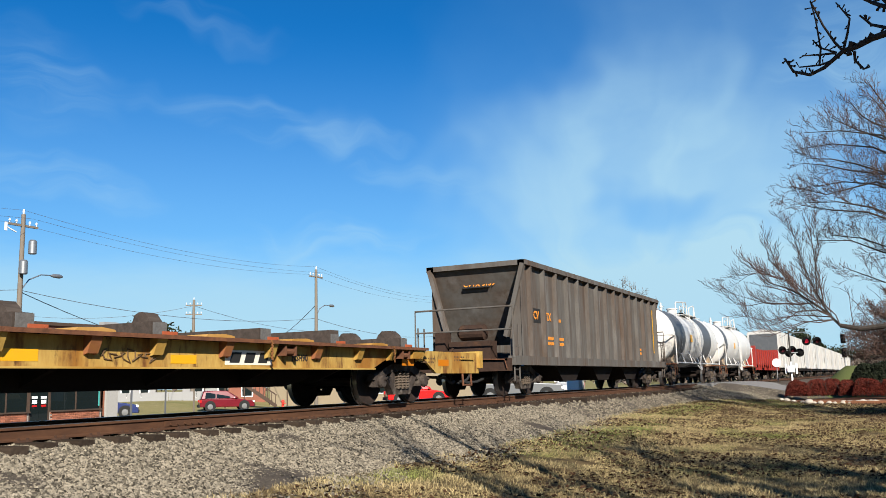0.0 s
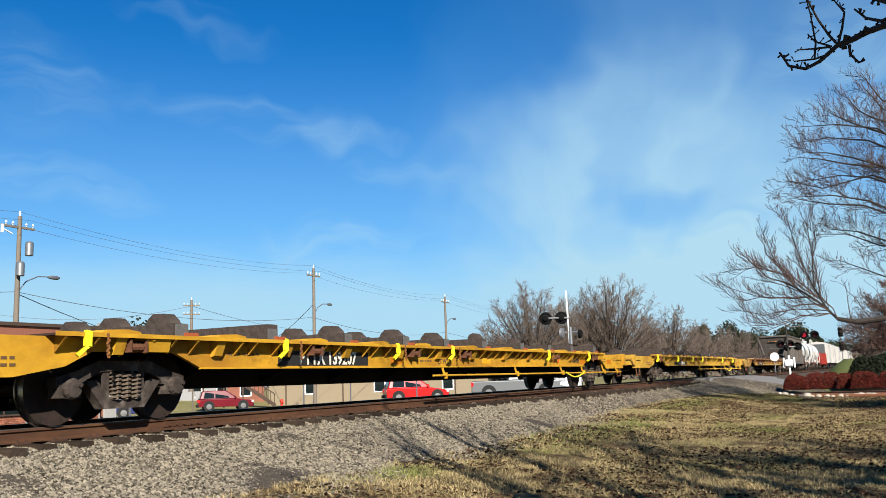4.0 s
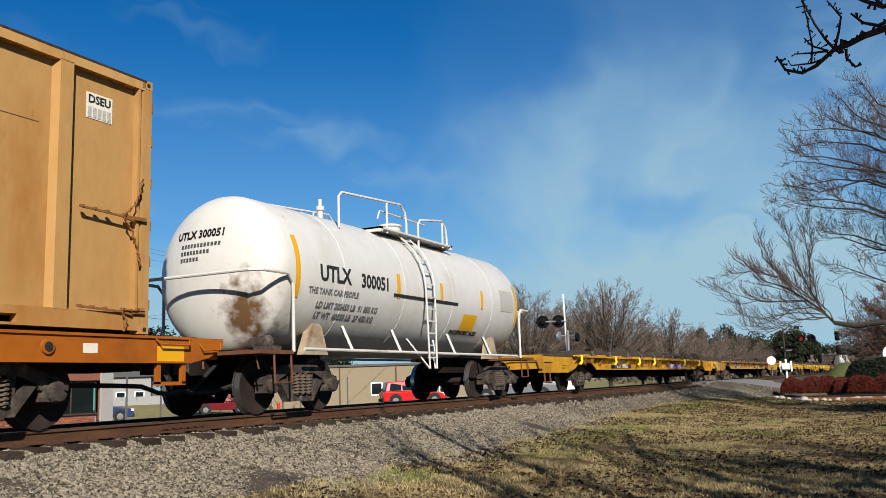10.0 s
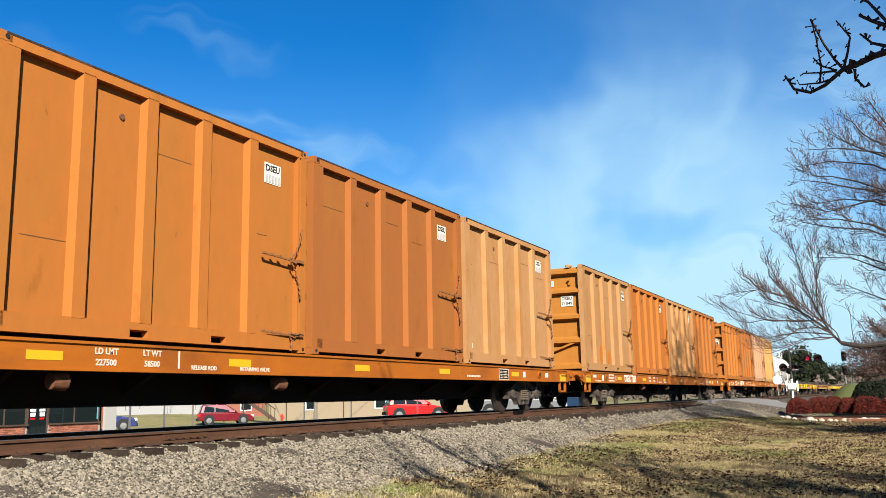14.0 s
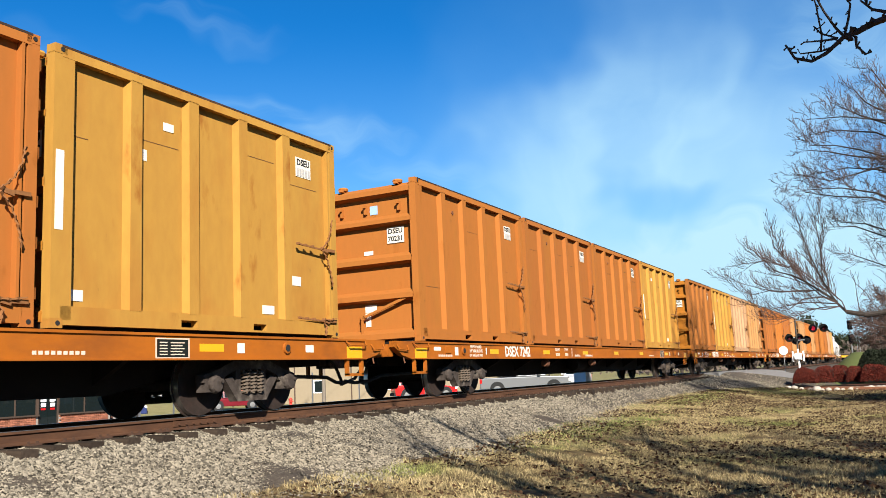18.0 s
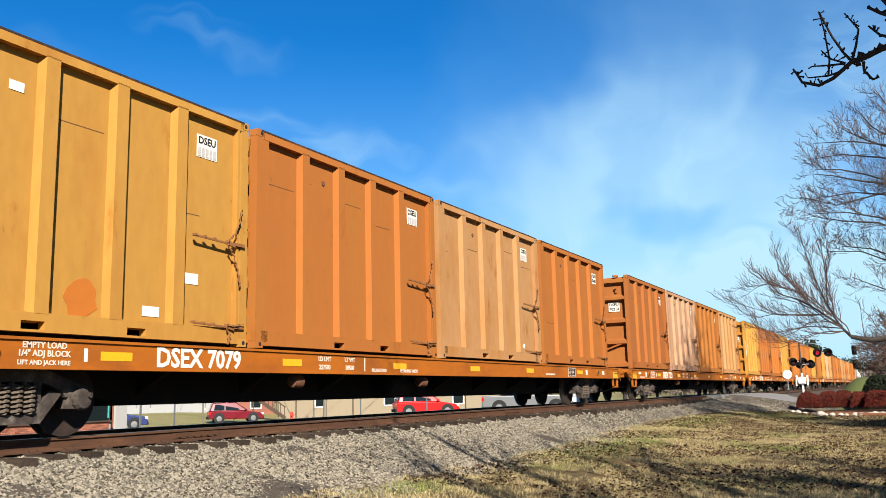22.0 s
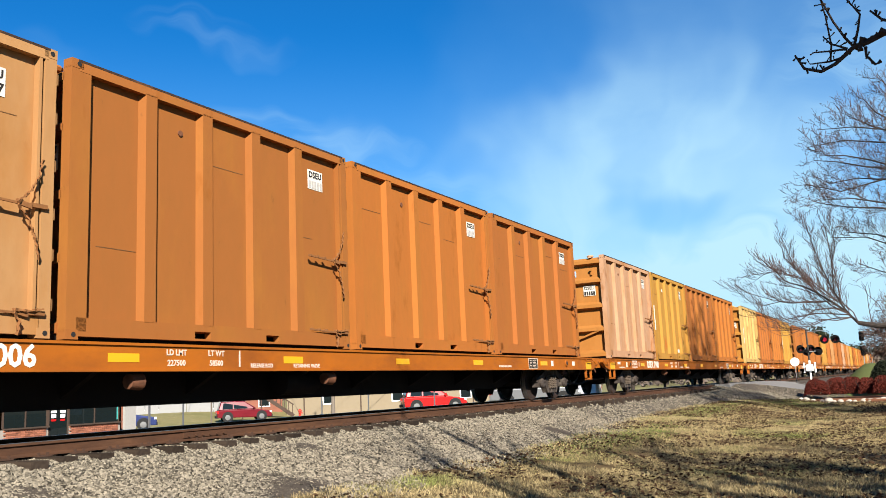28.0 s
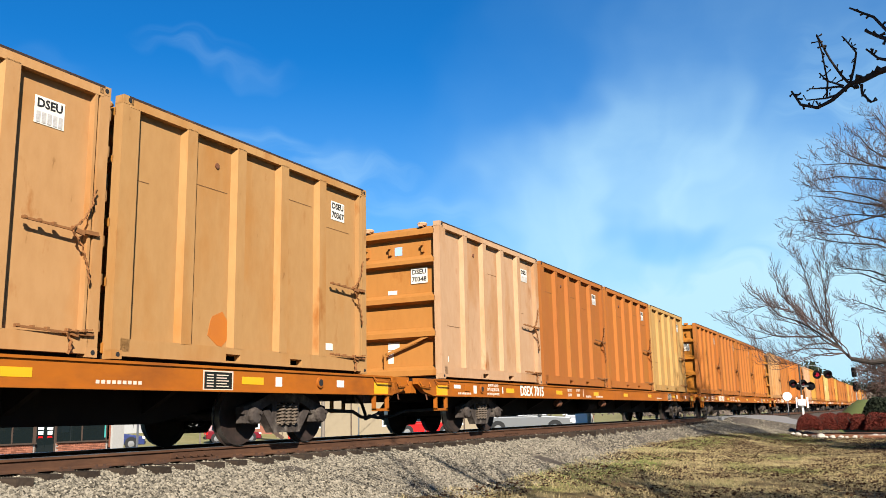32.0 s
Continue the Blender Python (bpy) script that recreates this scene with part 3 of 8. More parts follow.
def container_meshes():
    c = {}
    h = CW / 2
    # skins: two long sides, leading end, roof and floor, set back from the frame
    for sg, key in ((-1, "side_n"), (1, "side_f")):
        y = sg * (h - 0.11)
        s = Shape()
        if sg < 0:
            s.box(0.06, CL - 0.06, y - 0.012, y + 0.012, 0.20, CH - 0.10)
        else:
            line = [(0.06, y - 0.012), (0.06, y + 0.012)]
            for xr in RIBS:
                line += [(xr - 0.155, y + 0.012), (xr - 0.10, h + 0.004), (xr + 0.10, h + 0.004), (xr + 0.14, y + 0.012)]
            s.prism(line + [(CL - 0.06, y + 0.012), (CL - 0.06, y - 0.012)], "z", 0.20, CH - 0.14)
        c[key] = s.mesh("side_panel", M["container"])
    c["lead"] = Shape().box(CL - 0.125, CL - 0.10, -h + 0.1, h - 0.1, 0.2, CH - 0.1).mesh("end_panel", M["container"])
    c["roof"] = Shape().box(0.1, CL - 0.1, -h + 0.1, h - 0.1, CH - 0.13, CH - 0.10).mesh("roof", M["container"])
    c["floor"] = Shape().box(0.1, CL - 0.1, -h + 0.1, h - 0.1, 0.16, 0.21).mesh("floor_plate", M["container"])
    c["lip"] = Shape().box(0.10, CL - 0.10, -h - 0.006, -h + 0.05, CH - 0.03, CH + 0.002).mesh("roof_edge", M["deck_rust"])
    # weld lines and scrapes on the near side, each container takes its own pair
    for i, rows in enumerate((((0.40, 1.1, 2.72), (1.55, 1.6, 2.95), (2.6, 3.2, 2.80), (3.7, 4.3, 2.55)), ((0.35, 0.6, 2.45), (1.5, 2.2, 2.66), (3.7, 4.4, 2.9), (4.8, 5.6, 2.62)), ((0.5, 1.15, 1.2), (2.6, 3.3, 2.7), (4.8, 5.1, 1.9)))):
        s = Shape()
        for x0, x1, z in rows:
            s.box(x0, x1, -h + 0.094, -h + 0.098, z, z + 0.010)
        s.box(0.335, 0.347, -h + 0.094, -h + 0.098, 0.3, CH - 0.2)
        c["weld%d" % i] = s.mesh("weld_line", M["weld"])
    s = Shape().box(0.17, 0.19, -h + 0.1, h - 0.1, 0.2, CH - 0.1)
    c["end_skin"] = s.mesh("end_panel", M["container"])
    c["rib_n"] = Shape().prism([(-0.155, -h + 0.105), (-0.10, -h - 0.004), (0.10, -h - 0.004), (0.14, -h + 0.105)], "z", 0.26, CH - 0.13).mesh("rib", M["container"])
    s = Shape().prism([(0.0, -h), (0.30, -h), (0.30, -h + 0.1), (0.08, -h + 0.12), (0.08, -h + 0.16), (0.0, -h + 0.16)], "z", 0.1, CH - 0.1)
    c["post_tn"] = s.mesh("corner_post", M["container"])
    s = Shape().prism([(0.0, h), (0.30, h), (0.30, h - 0.1), (0.08, h - 0.12), (0.08, h - 0.16), (0.0, h - 0.16)], "z", 0.1, CH - 0.1)
    c["post_tf"] = s.mesh("corner_post", M["container"])
    for sg, key in ((-1, "post_ln"), (1, "post_lf")):
        s = Shape().box(CL - 0.16, CL, min(sg * h, sg * (h - 0.16)), max(sg * h, sg * (h - 0.16)), 0.1, CH - 0.1)
        s.box(CL - 0.24, CL - 0.20, min(sg * h, sg * (h - 0.1)), max(sg * h, sg * (h - 0.1)), 0.22, CH - 0.12)
        for z in (0.4, 1.0, 1.5, 2.1, 2.7, 3.2):
            s.lathe([(-0.07, 0.035), (0.07, 0.035)], (CL + 0.02, sg * (h - 0.05), z), "z", 8)
        c[key] = s.mesh("corner_post", M["container"])
    for sg, key in ((-1, "top_n"), (1, "top_f")):
        a, b = sorted((sg * (h + 0.004), sg * (h - 0.14)))
        s = Shape().box(0.12, CL - 0.12, a, b, CH - 0.15, CH - 0.03)
        c[key] = s.mesh("top_rail", M["container"])
        # bottom rail with two fork pockets cut through
        s = Shape()
        a, b = sorted((sg * h, sg * (h - 0.12)))
        cuts = [0.15, 2.16, 2.48, 3.72, 4.04, CL - 0.15]
        for i in (0, 2, 4):
            s.box(cuts[i], cuts[i + 1], a, b, 0.04, 0.27)
        for i in (1, 3):
            s.box(cuts[i], cuts[i + 1], a, b, 0.17, 0.27)
            s.box(cuts[i], cuts[i + 1], a, b, 0.04, 0.07)
        c["bot" + key[3:]] = s.mesh("bottom_rail", M["container"])
    s = Shape()
    s.box(-0.09, 0.09, -0.08, 0.08, -0.06, 0.06)
    s.lathe([(0.058, 0.045), (0.064, 0.045)], (0, 0, 0), "z", 10)
    c["cast"] = s.mesh("corner_casting", M["container"])
    # no slot is cut: a black disc paints its dark inside
    s = Shape()
    s.lathe([(-0.005, 0.032), (0.0, 0.032)], (0.02, -0.08, 0), "y", 8)
    c["cast_hole"] = s.mesh("casting_slot", M["black_mark"])
    # trailing end: header, three horizontal stiffeners, sill, diagonal bar
    for key, z0, z1, d in (("e_head", CH - 0.30, CH - 0.12, 0.0), ("e_1", 2.60, 2.76, 0.0), ("e_2", 1.72, 1.90, 0.0), ("e_3", 0.92, 1.10, 0.0), ("e_sill", 0.05, 0.24, -0.03)):
        s = Shape().prism([(0.17, z0 - 0.02), (d, z0 + 0.03), (d, z1 - 0.04), (0.17, z1 + 0.06)], "y", -h + 0.14, h - 0.14)
        c[key] = s.mesh("end_stiffener", M["container"])
    s = Shape().bar((0.05, -h + 0.28, 0.98), (0.05, 0.25, 0.58), 0.04, 0.06)
    s.lathe([(-0.03, 0.06), (0.05, 0.06)], (0.06, 0.25, 0.58), "x", 10)
    s.bar((0.05, 0.27, 0.1), (0.05, 0.27, 0.70), 0.03, 0.05)
    c["brace"] = s.mesh("door_brace", M["container"])
    s = Shape()
    s.prism([(0.17, 2.90), (0.10, 2.90), (0.10, 3.04), (0.04, 3.04), (0.04, 3.10), (0.17, 3.10)], "y", -0.03, 0.03)
    c["hooks"] = s.mesh("tarp_hook", M["container"])
    for y, key in ((-0.72, "lug_a"), (0.72, "lug_b")):
        s = Shape().lathe([(-0.02, 0.10), (0.02, 0.12), (0.05, 0.10), (0.07, 0.03)], (0.12, y, CH - 0.03), "z", 10)
        s.box(0.0, 0.25, y - 0.05, y + 0.05, CH - 0.08, CH - 0.03)
        c[key] = s.mesh("lifting_lug", M["container"])
    # door latch arms with their chains on the near side
    for z, key in ((1.55, "latch_a"), (0.28, "latch_b")):
        s = Shape().bar((4.86, -h - 0.02, z + 0.03), (5.55, -h - 0.03, z), 0.022, 0.028)
        for k in range(3):
            s.box(4.88 + k * 0.2, 4.92 + k * 0.2, -h - 0.04, -h + 0.02, z + 0.02 - k * 0.004, z + 0.055 - k * 0.004)
        s.box(5.74, 5.96, -h - 0.04, -h + 0.01, z - 0.02, z + 0.03)
        s.bar((5.55, -h - 0.02, z + 0.02), (5.74, -h - 0.03, z - 0.02), 0.03, 0.06)
        c[key] = s.mesh("latch_arm", M["chain"])
        s = Shape()
        up = ((5.55, z), (5.72, z + 0.17), (5.82, z + 0.36), (5.86, z + 0.55)) if z > 1 else ((5.55, z), (5.62, z - 0.1), (5.60, z - 0.24))
        dn = ((5.55, z - 0.02), (5.70, z - 0.18), (5.80, z - 0.42), (5.84, z - 0.62)) if z > 1 else ((5.55, z + 0.03), (5.72, z + 0.02), (5.9, z + 0.05))
        for line in (up, dn):
            pts = [Vector((x, -h - 0.05, zz)) for x, zz in line]
            k = 0
            for a, b in zip(pts, pts[1:]):
                n = max(2, round((b - a).length / 0.055))
                for i in range(n):
                    p, q = a.lerp(b, i / n), a.lerp(b, (i + 1.35) / n)
                    off = Vector((0, 0.012 if k % 2 else -0.012, 0))
                    s.bar(p + off, q - off, 0.035 if k % 2 else 0.018, 0.018 if k % 2 else 0.035)
                    k += 1
        c["chain_" + key] = s.mesh("chain", M["chain"])
    c["sign"] = Shape().box(-0.215, 0.215, -0.004, 0.0, -0.175, 0.175).mesh("number_sign", M["white_mark"])
    c["tag"] = Shape().box(-0.5, 0.5, -0.004, 0.0, -0.5, 0.5).mesh("placard", M["white_mark"])
    c["dseu"] = letters("DSEU", 0.155, M["black_mark"])
    s = Shape()
    for k in range(5):
        s.box(-0.19 + k * 0.08, -0.13 + k * 0.08, -0.004, 0.0, -0.07, 0.07)
    c["digits"] = s.mesh("lettering", M["black_mark"])
    c["digits_faint"] = s.mesh("lettering", M["faint_mark"])
    return c


M["weld"] = material("dark_weld_line", (0.096, 0.045, 0.018), 0.8, grain=((0.180, 0.090, 0.036), 20, 0.8))
M["faint_mark"] = material("worn_marking", (0.383, 0.365, 0.340), 0.7, grain=((0.212, 0.187, 0.170), 25, 0.7))
M["blue_tag"] = material("blue_sticker", (0.25, 0.36, 0.55), 0.5)
M["patch_paint"] = material("repair_paint", (0.347, 0.105, 0.012), 0.55, grain=((0.279, 0.081, 0.012), 5, 0.4))
CM = None


def sign_plate(parent, m, number, faint=False):
    p = part("number_sign", CM["sign"], None, parent, "white sign with black letters", at=m)
    part("lettering", CM["dseu"], None, p, at=pose(0, -0.006, 0.085))
    if number:
        part("lettering", letters(number, 0.155, M["black_mark"]), None, p, at=pose(0, -0.006, -0.085))
    else:
        part("lettering", CM["digits_faint" if faint else "digits"], None, p, at=pose(0, -0.005, -0.09))
    return p


def placard(parent, x, z, w, h_, mat="white_mark", end=False, y=0.0):
    m = Matrix.Translation((0.165, y, z)) @ Matrix.Rotation(radians(-90), 4, "Z") if end else Matrix.Translation((x, -CW / 2 + 0.094, z))
    o = part("placard", Shape().box(-w / 2, w / 2, -0.004, 0, -h_ / 2, h_ / 2), M[mat], parent, at=m)
    return o


def container(x, colour, number="", end_number="", seed=0):
    """A tall ribbed waste container standing on a flatcar; x is its trailing end at the reference second."""
    global CM
    if CM is None:
        CM = container_meshes()
    rng = random.Random(seed * 7 + 1)
    word = {OR1: "rust-orange", YE1: "mustard-yellow", TA1: "faded tan", PI1: "bleached pinkish-tan", CR1: "pale cream-yellow", YT1: "tan-yellow"}[colour]
    tone = rng.uniform(0.80, 1.08) if colour == OR1 else rng.uniform(0.94, 1.08)
    base = tuple(max(0.02, v * tone * rng.uniform(0.97, 1.03)) for v in colour)
    c = thing("waste_container", f"{word} tall ribbed steel waste container on a flatcar", "container", "containers on the train", at=pose(x, TRACK_Y, RAIL_Z + 1.196))
    # the ends keep a deeper, less bleached paint
    end_col = tuple(a * 0.18 + b * 0.82 for a, b in zip(base, (0.30, 0.110, 0.010))) if colour != OR1 or rng.random() < 0.6 else base
    rib_col = tuple(min(0.8, v * 1.12) for v in base)
    for key, nm in (("side_n", "side_panel"), ("side_f", "side_panel"), ("lead", "end_panel"), ("roof", "roof"), ("floor", "floor_plate")):
        part(nm, CM[key], None, c, color=base)
    part("roof_edge", CM["lip"], None, c, "dark rusted roof edge")
    tagged(part("weld_line", CM["weld%d" % (seed % 3)], None, c), kind="stuff")
    for xr in RIBS:
        part("rib", CM["rib_n"], None, c, at=pose(xr, 0, 0), color=base)
    for key in ("post_tn", "post_tf", "post_ln", "post_lf"):
        part("corner_post", CM[key], None, c, color=base)
    for key in ("top_n", "top_f"):
        part("top_rail", CM[key], None, c, color=rib_col)
    for key in ("bot_n", "bot_f"):
        part("bottom_rail", CM[key], None, c, color=base)
    for sx in (0.09, CL - 0.09):
        for sy in (-1, 1):
            for z in (0.06, CH - 0.06):
                o = part("corner_casting", CM["cast"], None, c, at=pose(sx, sy * (CW / 2 - 0.076), z), color=base)
                if sy < 0:
                    part("casting_slot", CM["cast_hole"], None, o)
    for key in ("e_head", "e_1", "e_2", "e_3", "e_sill"):
        part("end_stiffener", CM[key], None, c, color=end_col)
    part("door_brace", CM["brace"], None, c, color=end_col)
    for y in (-0.72, 0.15, 0.78):
        part("tarp_hook", CM["hooks"], None, c, at=pose(0, y, 0), color=end_col)
    for key in ("lug_a", "lug_b"):
        part("lifting_lug", CM[key], None, c, color=rib_col)
    part("end_panel", CM["end_skin"], None, c, color=end_col)
    for key in ("latch_a", "latch_b"):
        la = part("latch_arm", CM[key], None, c)
        part("chain", CM["chain_" + key], None, la)
    sign_plate(c, pose(5.22, -CW / 2 + 0.094, 2.98), number, faint=not number)
    sign_plate(c, Matrix.Translation((0.150, -0.60, 2.36)) @ Matrix.Rotation(radians(-90), 4, "Z"), end_number)
    placard(c, 0, 2.02, 0.24, 0.09, end=True, y=0.12)
    placard(c, 0, 0.78, 0.30, 0.16, end=True, y=0.1)
    placard(c, 0, 0.535, 0.14, 0.30, end=True, y=0.18)
    placard(c, 0, 2.98, 0.2, 0.2, "blue_tag", True, y=-0.05)
    if colour in (YE1, CR1):
        for px, pz, w, hh in ((2.0, 2.95, 0.2, 0.12), (1.55, 2.45, 0.08, 0.16), (4.95, 0.95, 0.28, 0.16), (4.2, 0.42, 0.3, 0.14), (0.45, 0.42, 0.2, 0.14)):
            placard(c, px, pz, w, hh)
        part("placard", Shape().box(0.04, 0.16, -CW / 2 - 0.005, -CW / 2 - 0.001, 1.2, 2.2), M["white_mark"], c, "long white strip")
    elif colour == TA1 or colour == PI1:
        placard(c, 4.95 if rng.random() < 0.5 else 0.4, 0.45, 0.24, 0.12)
        part("placard", Shape().lathe([(0, 0.045), (0.02, 0.045)], (1.95, -CW / 2 + 0.08, 3.05), "y", 10), M["rust"], c, "round rusty plug")
    else:
        part("placard", Shape().lathe([(0, 0.045), (0.02, 0.045)], (1.95, -CW / 2 + 0.08, 3.05), "y", 10), M["rust"], c, "round rusty plug")
    MOVING.append(c)
    return c


def patch(c, x, z, w, h_, seed):
    """An uneven repainted patch on a panel."""
    rng = random.Random(seed)
    n = 14
    pts = [(x + math.cos(k * math.tau / n) * w / 2 * rng.uniform(0.8, 1.15), z + math.sin(k * math.tau / n) * h_ / 2 * rng.uniform(0.8, 1.15)) for k in range(n)]
    part("repair_patch", Shape().prism(pts, "y", -CW / 2 + 0.093, -CW / 2 + 0.098), M["patch_paint"], c, "patch of fresher orange paint")


# -- the orange flats that carry them --
def orange_flat(x, number):
    """x: trailing end of the body at the reference second; 26.7 m long."""
    L_, h = 26.7, 1.36
    f = thing("flatcar", "rust-orange steel flatcar with white lettering and yellow reflectors", "flatcar", "container flatcars", at=pose(x, TRACK_Y, RAIL_Z))
    for s in (-1, 1):
        a, b = sorted((s * h, s * (h - 0.12)))
        sill = Shape().box(0.25, L_ - 0.25, a, b, 0.80, 1.16)
        part("sill_flange", Shape().box(0.25, L_ - 0.25, *sorted((s * h, s * (h + 0.025))), 1.13, 1.165), M["flat_orange"], f)
        part("sill_flange", Shape().box(0.25, L_ - 0.25, *sorted((s * h, s * (h + 0.03))), 0.80, 0.825), M["flat_orange"], f)
        part("side_sill", sill, M["flat_orange"], f)
        for e in (0, 1):
            X = lambda u: u if e == 0 else L_ - u
            sill = Shape()
            sill.prism([(X(0.25), 0.80), (X(0.25), 1.16), (X(-0.45), 1.16), (X(-0.45), 1.04), (X(-0.15), 0.88)][::1 if e == 0 else -1], "y", a, b)
            part("sill_end", sill, M["flat_orange"], f)
    part("deck", Shape().box(0.1, L_ - 0.1, -h + 0.13, h - 0.13, 1.06, 1.13), M["rust"], f)
    # near-black block added to shut out light between deck and containers
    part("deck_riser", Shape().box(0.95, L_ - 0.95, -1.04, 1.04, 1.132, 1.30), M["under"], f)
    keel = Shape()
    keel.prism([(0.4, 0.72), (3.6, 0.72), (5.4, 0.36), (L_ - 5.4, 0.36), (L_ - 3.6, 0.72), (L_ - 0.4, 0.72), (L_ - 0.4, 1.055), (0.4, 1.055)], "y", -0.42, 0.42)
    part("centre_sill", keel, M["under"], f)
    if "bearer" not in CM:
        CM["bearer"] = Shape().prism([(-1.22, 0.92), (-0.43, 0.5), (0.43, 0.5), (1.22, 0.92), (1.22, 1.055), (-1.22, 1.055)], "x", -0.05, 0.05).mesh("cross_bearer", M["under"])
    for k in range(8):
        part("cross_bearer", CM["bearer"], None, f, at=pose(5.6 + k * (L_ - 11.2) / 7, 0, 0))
    for e, s in ((0, -1), (1, 1)):
        X = lambda u: u if e == 0 else L_ - u
        sh = Shape().box(min(X(-0.48), X(-0.28)), max(X(-0.48), X(-0.28)), -h + 0.14, h - 0.14, 0.86, 1.10)
        sh.box(min(X(-0.28), X(0.3)), max(X(-0.28), X(0.3)), -0.8, 0.8, 0.88, 1.05)
        part("end_sill", sh, M["flat_orange"], f)
        for sy in (-1, 1):
            a, b = sorted((sy * h, sy * (h - 0.06)))
            st = Shape().box(min(X(0.33), X(0.40)), max(X(0.33), X(0.40)), a, b, 0.52, 0.80)
            st.box(min(X(0.80), X(0.87)), max(X(0.80), X(0.87)), a, b, 0.52, 0.80).box(min(X(0.33), X(0.87)), max(X(0.33), X(0.87)), a, b, 0.50, 0.55)
            part("step", st, M["flat_orange"], f)
            part("grab_iron", Shape().tube([(X(0.28), sy * (h + 0.02), 1.12), (X(0.34), sy * (h + 0.08), 1.05), (X(0.86), sy * (h + 0.08), 1.05), (X(0.92), sy * (h + 0.02), 1.12)], 0.014), M["flat_orange"], f)
            part("reflector", Shape().box(min(X(0.37), X(0.87)), max(X(0.37), X(0.87)), *sorted((sy * h, sy * (h + 0.005))), 0.82, 1.03), M["reflector"], f, "yellow corner panel")
            part("grab_iron", Shape().tube([(X(-0.38), sy * h, 1.10), (X(-0.34), sy * (h + 0.05), 1.0), (X(0.02), sy * (h + 0.05), 0.98), (X(0.06), sy * h, 1.08)], 0.013), M["flat_orange"], f)
        bogie(f, X(3.15))
        coupler(f, X(0), s)
    part("brake_stand", Shape().box(0.12, 0.2, 0.85, 0.95, 1.1, 2.0), M["flat_orange"], f, "upright orange end post")
    part("end_stub", Shape().tube([(0.16, 0.45, 1.05), (0.16, 0.45, 1.55)], 0.05, 8), M["under"], f, "short black pipe")
    part("brake_reservoir", Shape().lathe([(-0.5, 0.1), (-0.45, 0.2), (0.45, 0.2), (0.5, 0.1)], (12.2, -0.78, 0.62), "x", 12), M["under"], f, smooth=True)
    for xx in (8.3, 12.6):
        part("jacking_pad", Shape().lathe([(-0.12, 0.05), (-0.10, 0.10), (0.10, 0.12), (0.12, 0.06)], (xx, -1.16, 0.68), "x", 10), M["rust"], f, smooth=True)
    # markings on the near sill
    y0 = -h - 0.004
    for xx in (4.1, 7.7, 11.15, 14.6, 18.0, 22.1):
        part("reflector", Shape().box(xx, xx + 0.5, y0, y0 + 0.004, 0.92, 1.03), M["reflector"], f, "yellow reflector strip")
    for xx, w, z0, z1 in ((1.2, 0.32, 0.98, 1.06), (2.2, 0.16, 0.88, 1.06), (3.85, 0.05, 0.9, 1.06), (24.6, 0.22, 0.92, 1.04), (22.9, 0.16, 0.9, 1.05)):
        part("placard", Shape().box(xx, xx + w, y0, y0 + 0.004, z0, z1), M["white_mark"], f)
    part("placard", Shape().box(21.3, 21.87, y0 - 0.001, y0 + 0.004, 0.84, 1.08), M["stencil_box"], f, "black and cream data panel")
    rows_ = Shape().box(21.27, 21.90, y0, y0 + 0.004, 0.82, 0.838).box(21.27, 21.90, y0, y0 + 0.004, 1.082, 1.10)
    rows_.box(21.27, 21.29, y0, y0 + 0.004, 0.84, 1.08).box(21.88, 21.90, y0, y0 + 0.004, 0.84, 1.08)
    for k in range(5):
        rows_.box(21.34, 21.48, y0 - 0.003, y0, 0.87 + k * 0.04, 0.885 + k * 0.04).box(21.54, 21.80 - 0.04 * (k % 2), y0 - 0.003, y0, 0.87 + k * 0.04, 0.885 + k * 0.04)
    tagged(part("panel_text", rows_, M["faint_white"], f, "cream lines and border of the data panel"), kind="stuff")
    for xx in (2.62, L_ - 2.62):
        ring = part("jacking_eye", Shape().lathe([(0.0, 0.095), (-0.03, 0.09), (-0.034, 0.06)], (xx, -h, 0.985), "y", 16), M["flat_orange"], f, "round jacking eye on the sill", smooth=True)
        # black disc paints the dark inside of the eye, which has no opening
        part("eye_hole", Shape().lathe([(0.0, 0.058), (-0.006, 0.058)], (xx, -h - 0.034, 0.985), "y", 14), M["black_mark"], ring)
    part("cover_plate", Shape().box(1.72, 1.98, -h - 0.02, -h, 0.92, 1.07), M["flat_orange"], f, bevel=0.01)
    marks = Shape()
    for x0, n, z in ((1.4, 8, 0.85), (19.4, 9, 0.87)):
        for k in range(n):
            marks.box(x0 + k * 0.085, x0 + k * 0.085 + 0.055, y0, y0 + 0.004, z, z + 0.045)
    marks.box(10.1, 10.13, y0, y0 + 0.004, 0.86, 1.1)
    tagged(part("stencil", marks, M["faint_white"], f, "small worn white stencils"), kind="stuff")
    part("lettering", letters(f"DSEX {number}", 0.36, M["white_mark"]), None, f, at=pose(5.85, y0, 0.97))
    part("lettering", letters("LD LMT", 0.11, M["faint_white"]), None, f, at=pose(8.85, y0, 1.05))
    part("lettering", letters("LT WT", 0.11, M["faint_white"]), None, f, at=pose(9.62, y0, 1.05))
    for text, xx, zz, size in (("EMPTY LOAD", 3.3, 1.075, 0.10), ("1/4\" ADJ BLOCK", 3.3, 0.98, 0.10), ("LIFT AND JACK HERE", 3.3, 0.875, 0.075), ("RELEASE ROD", 10.62, 0.88, 0.085), ("RETAINING VALVE", 11.75, 0.88, 0.085)):
        part("lettering", letters(text, size, M["faint_white"]), None, f, at=pose(xx, y0, zz))
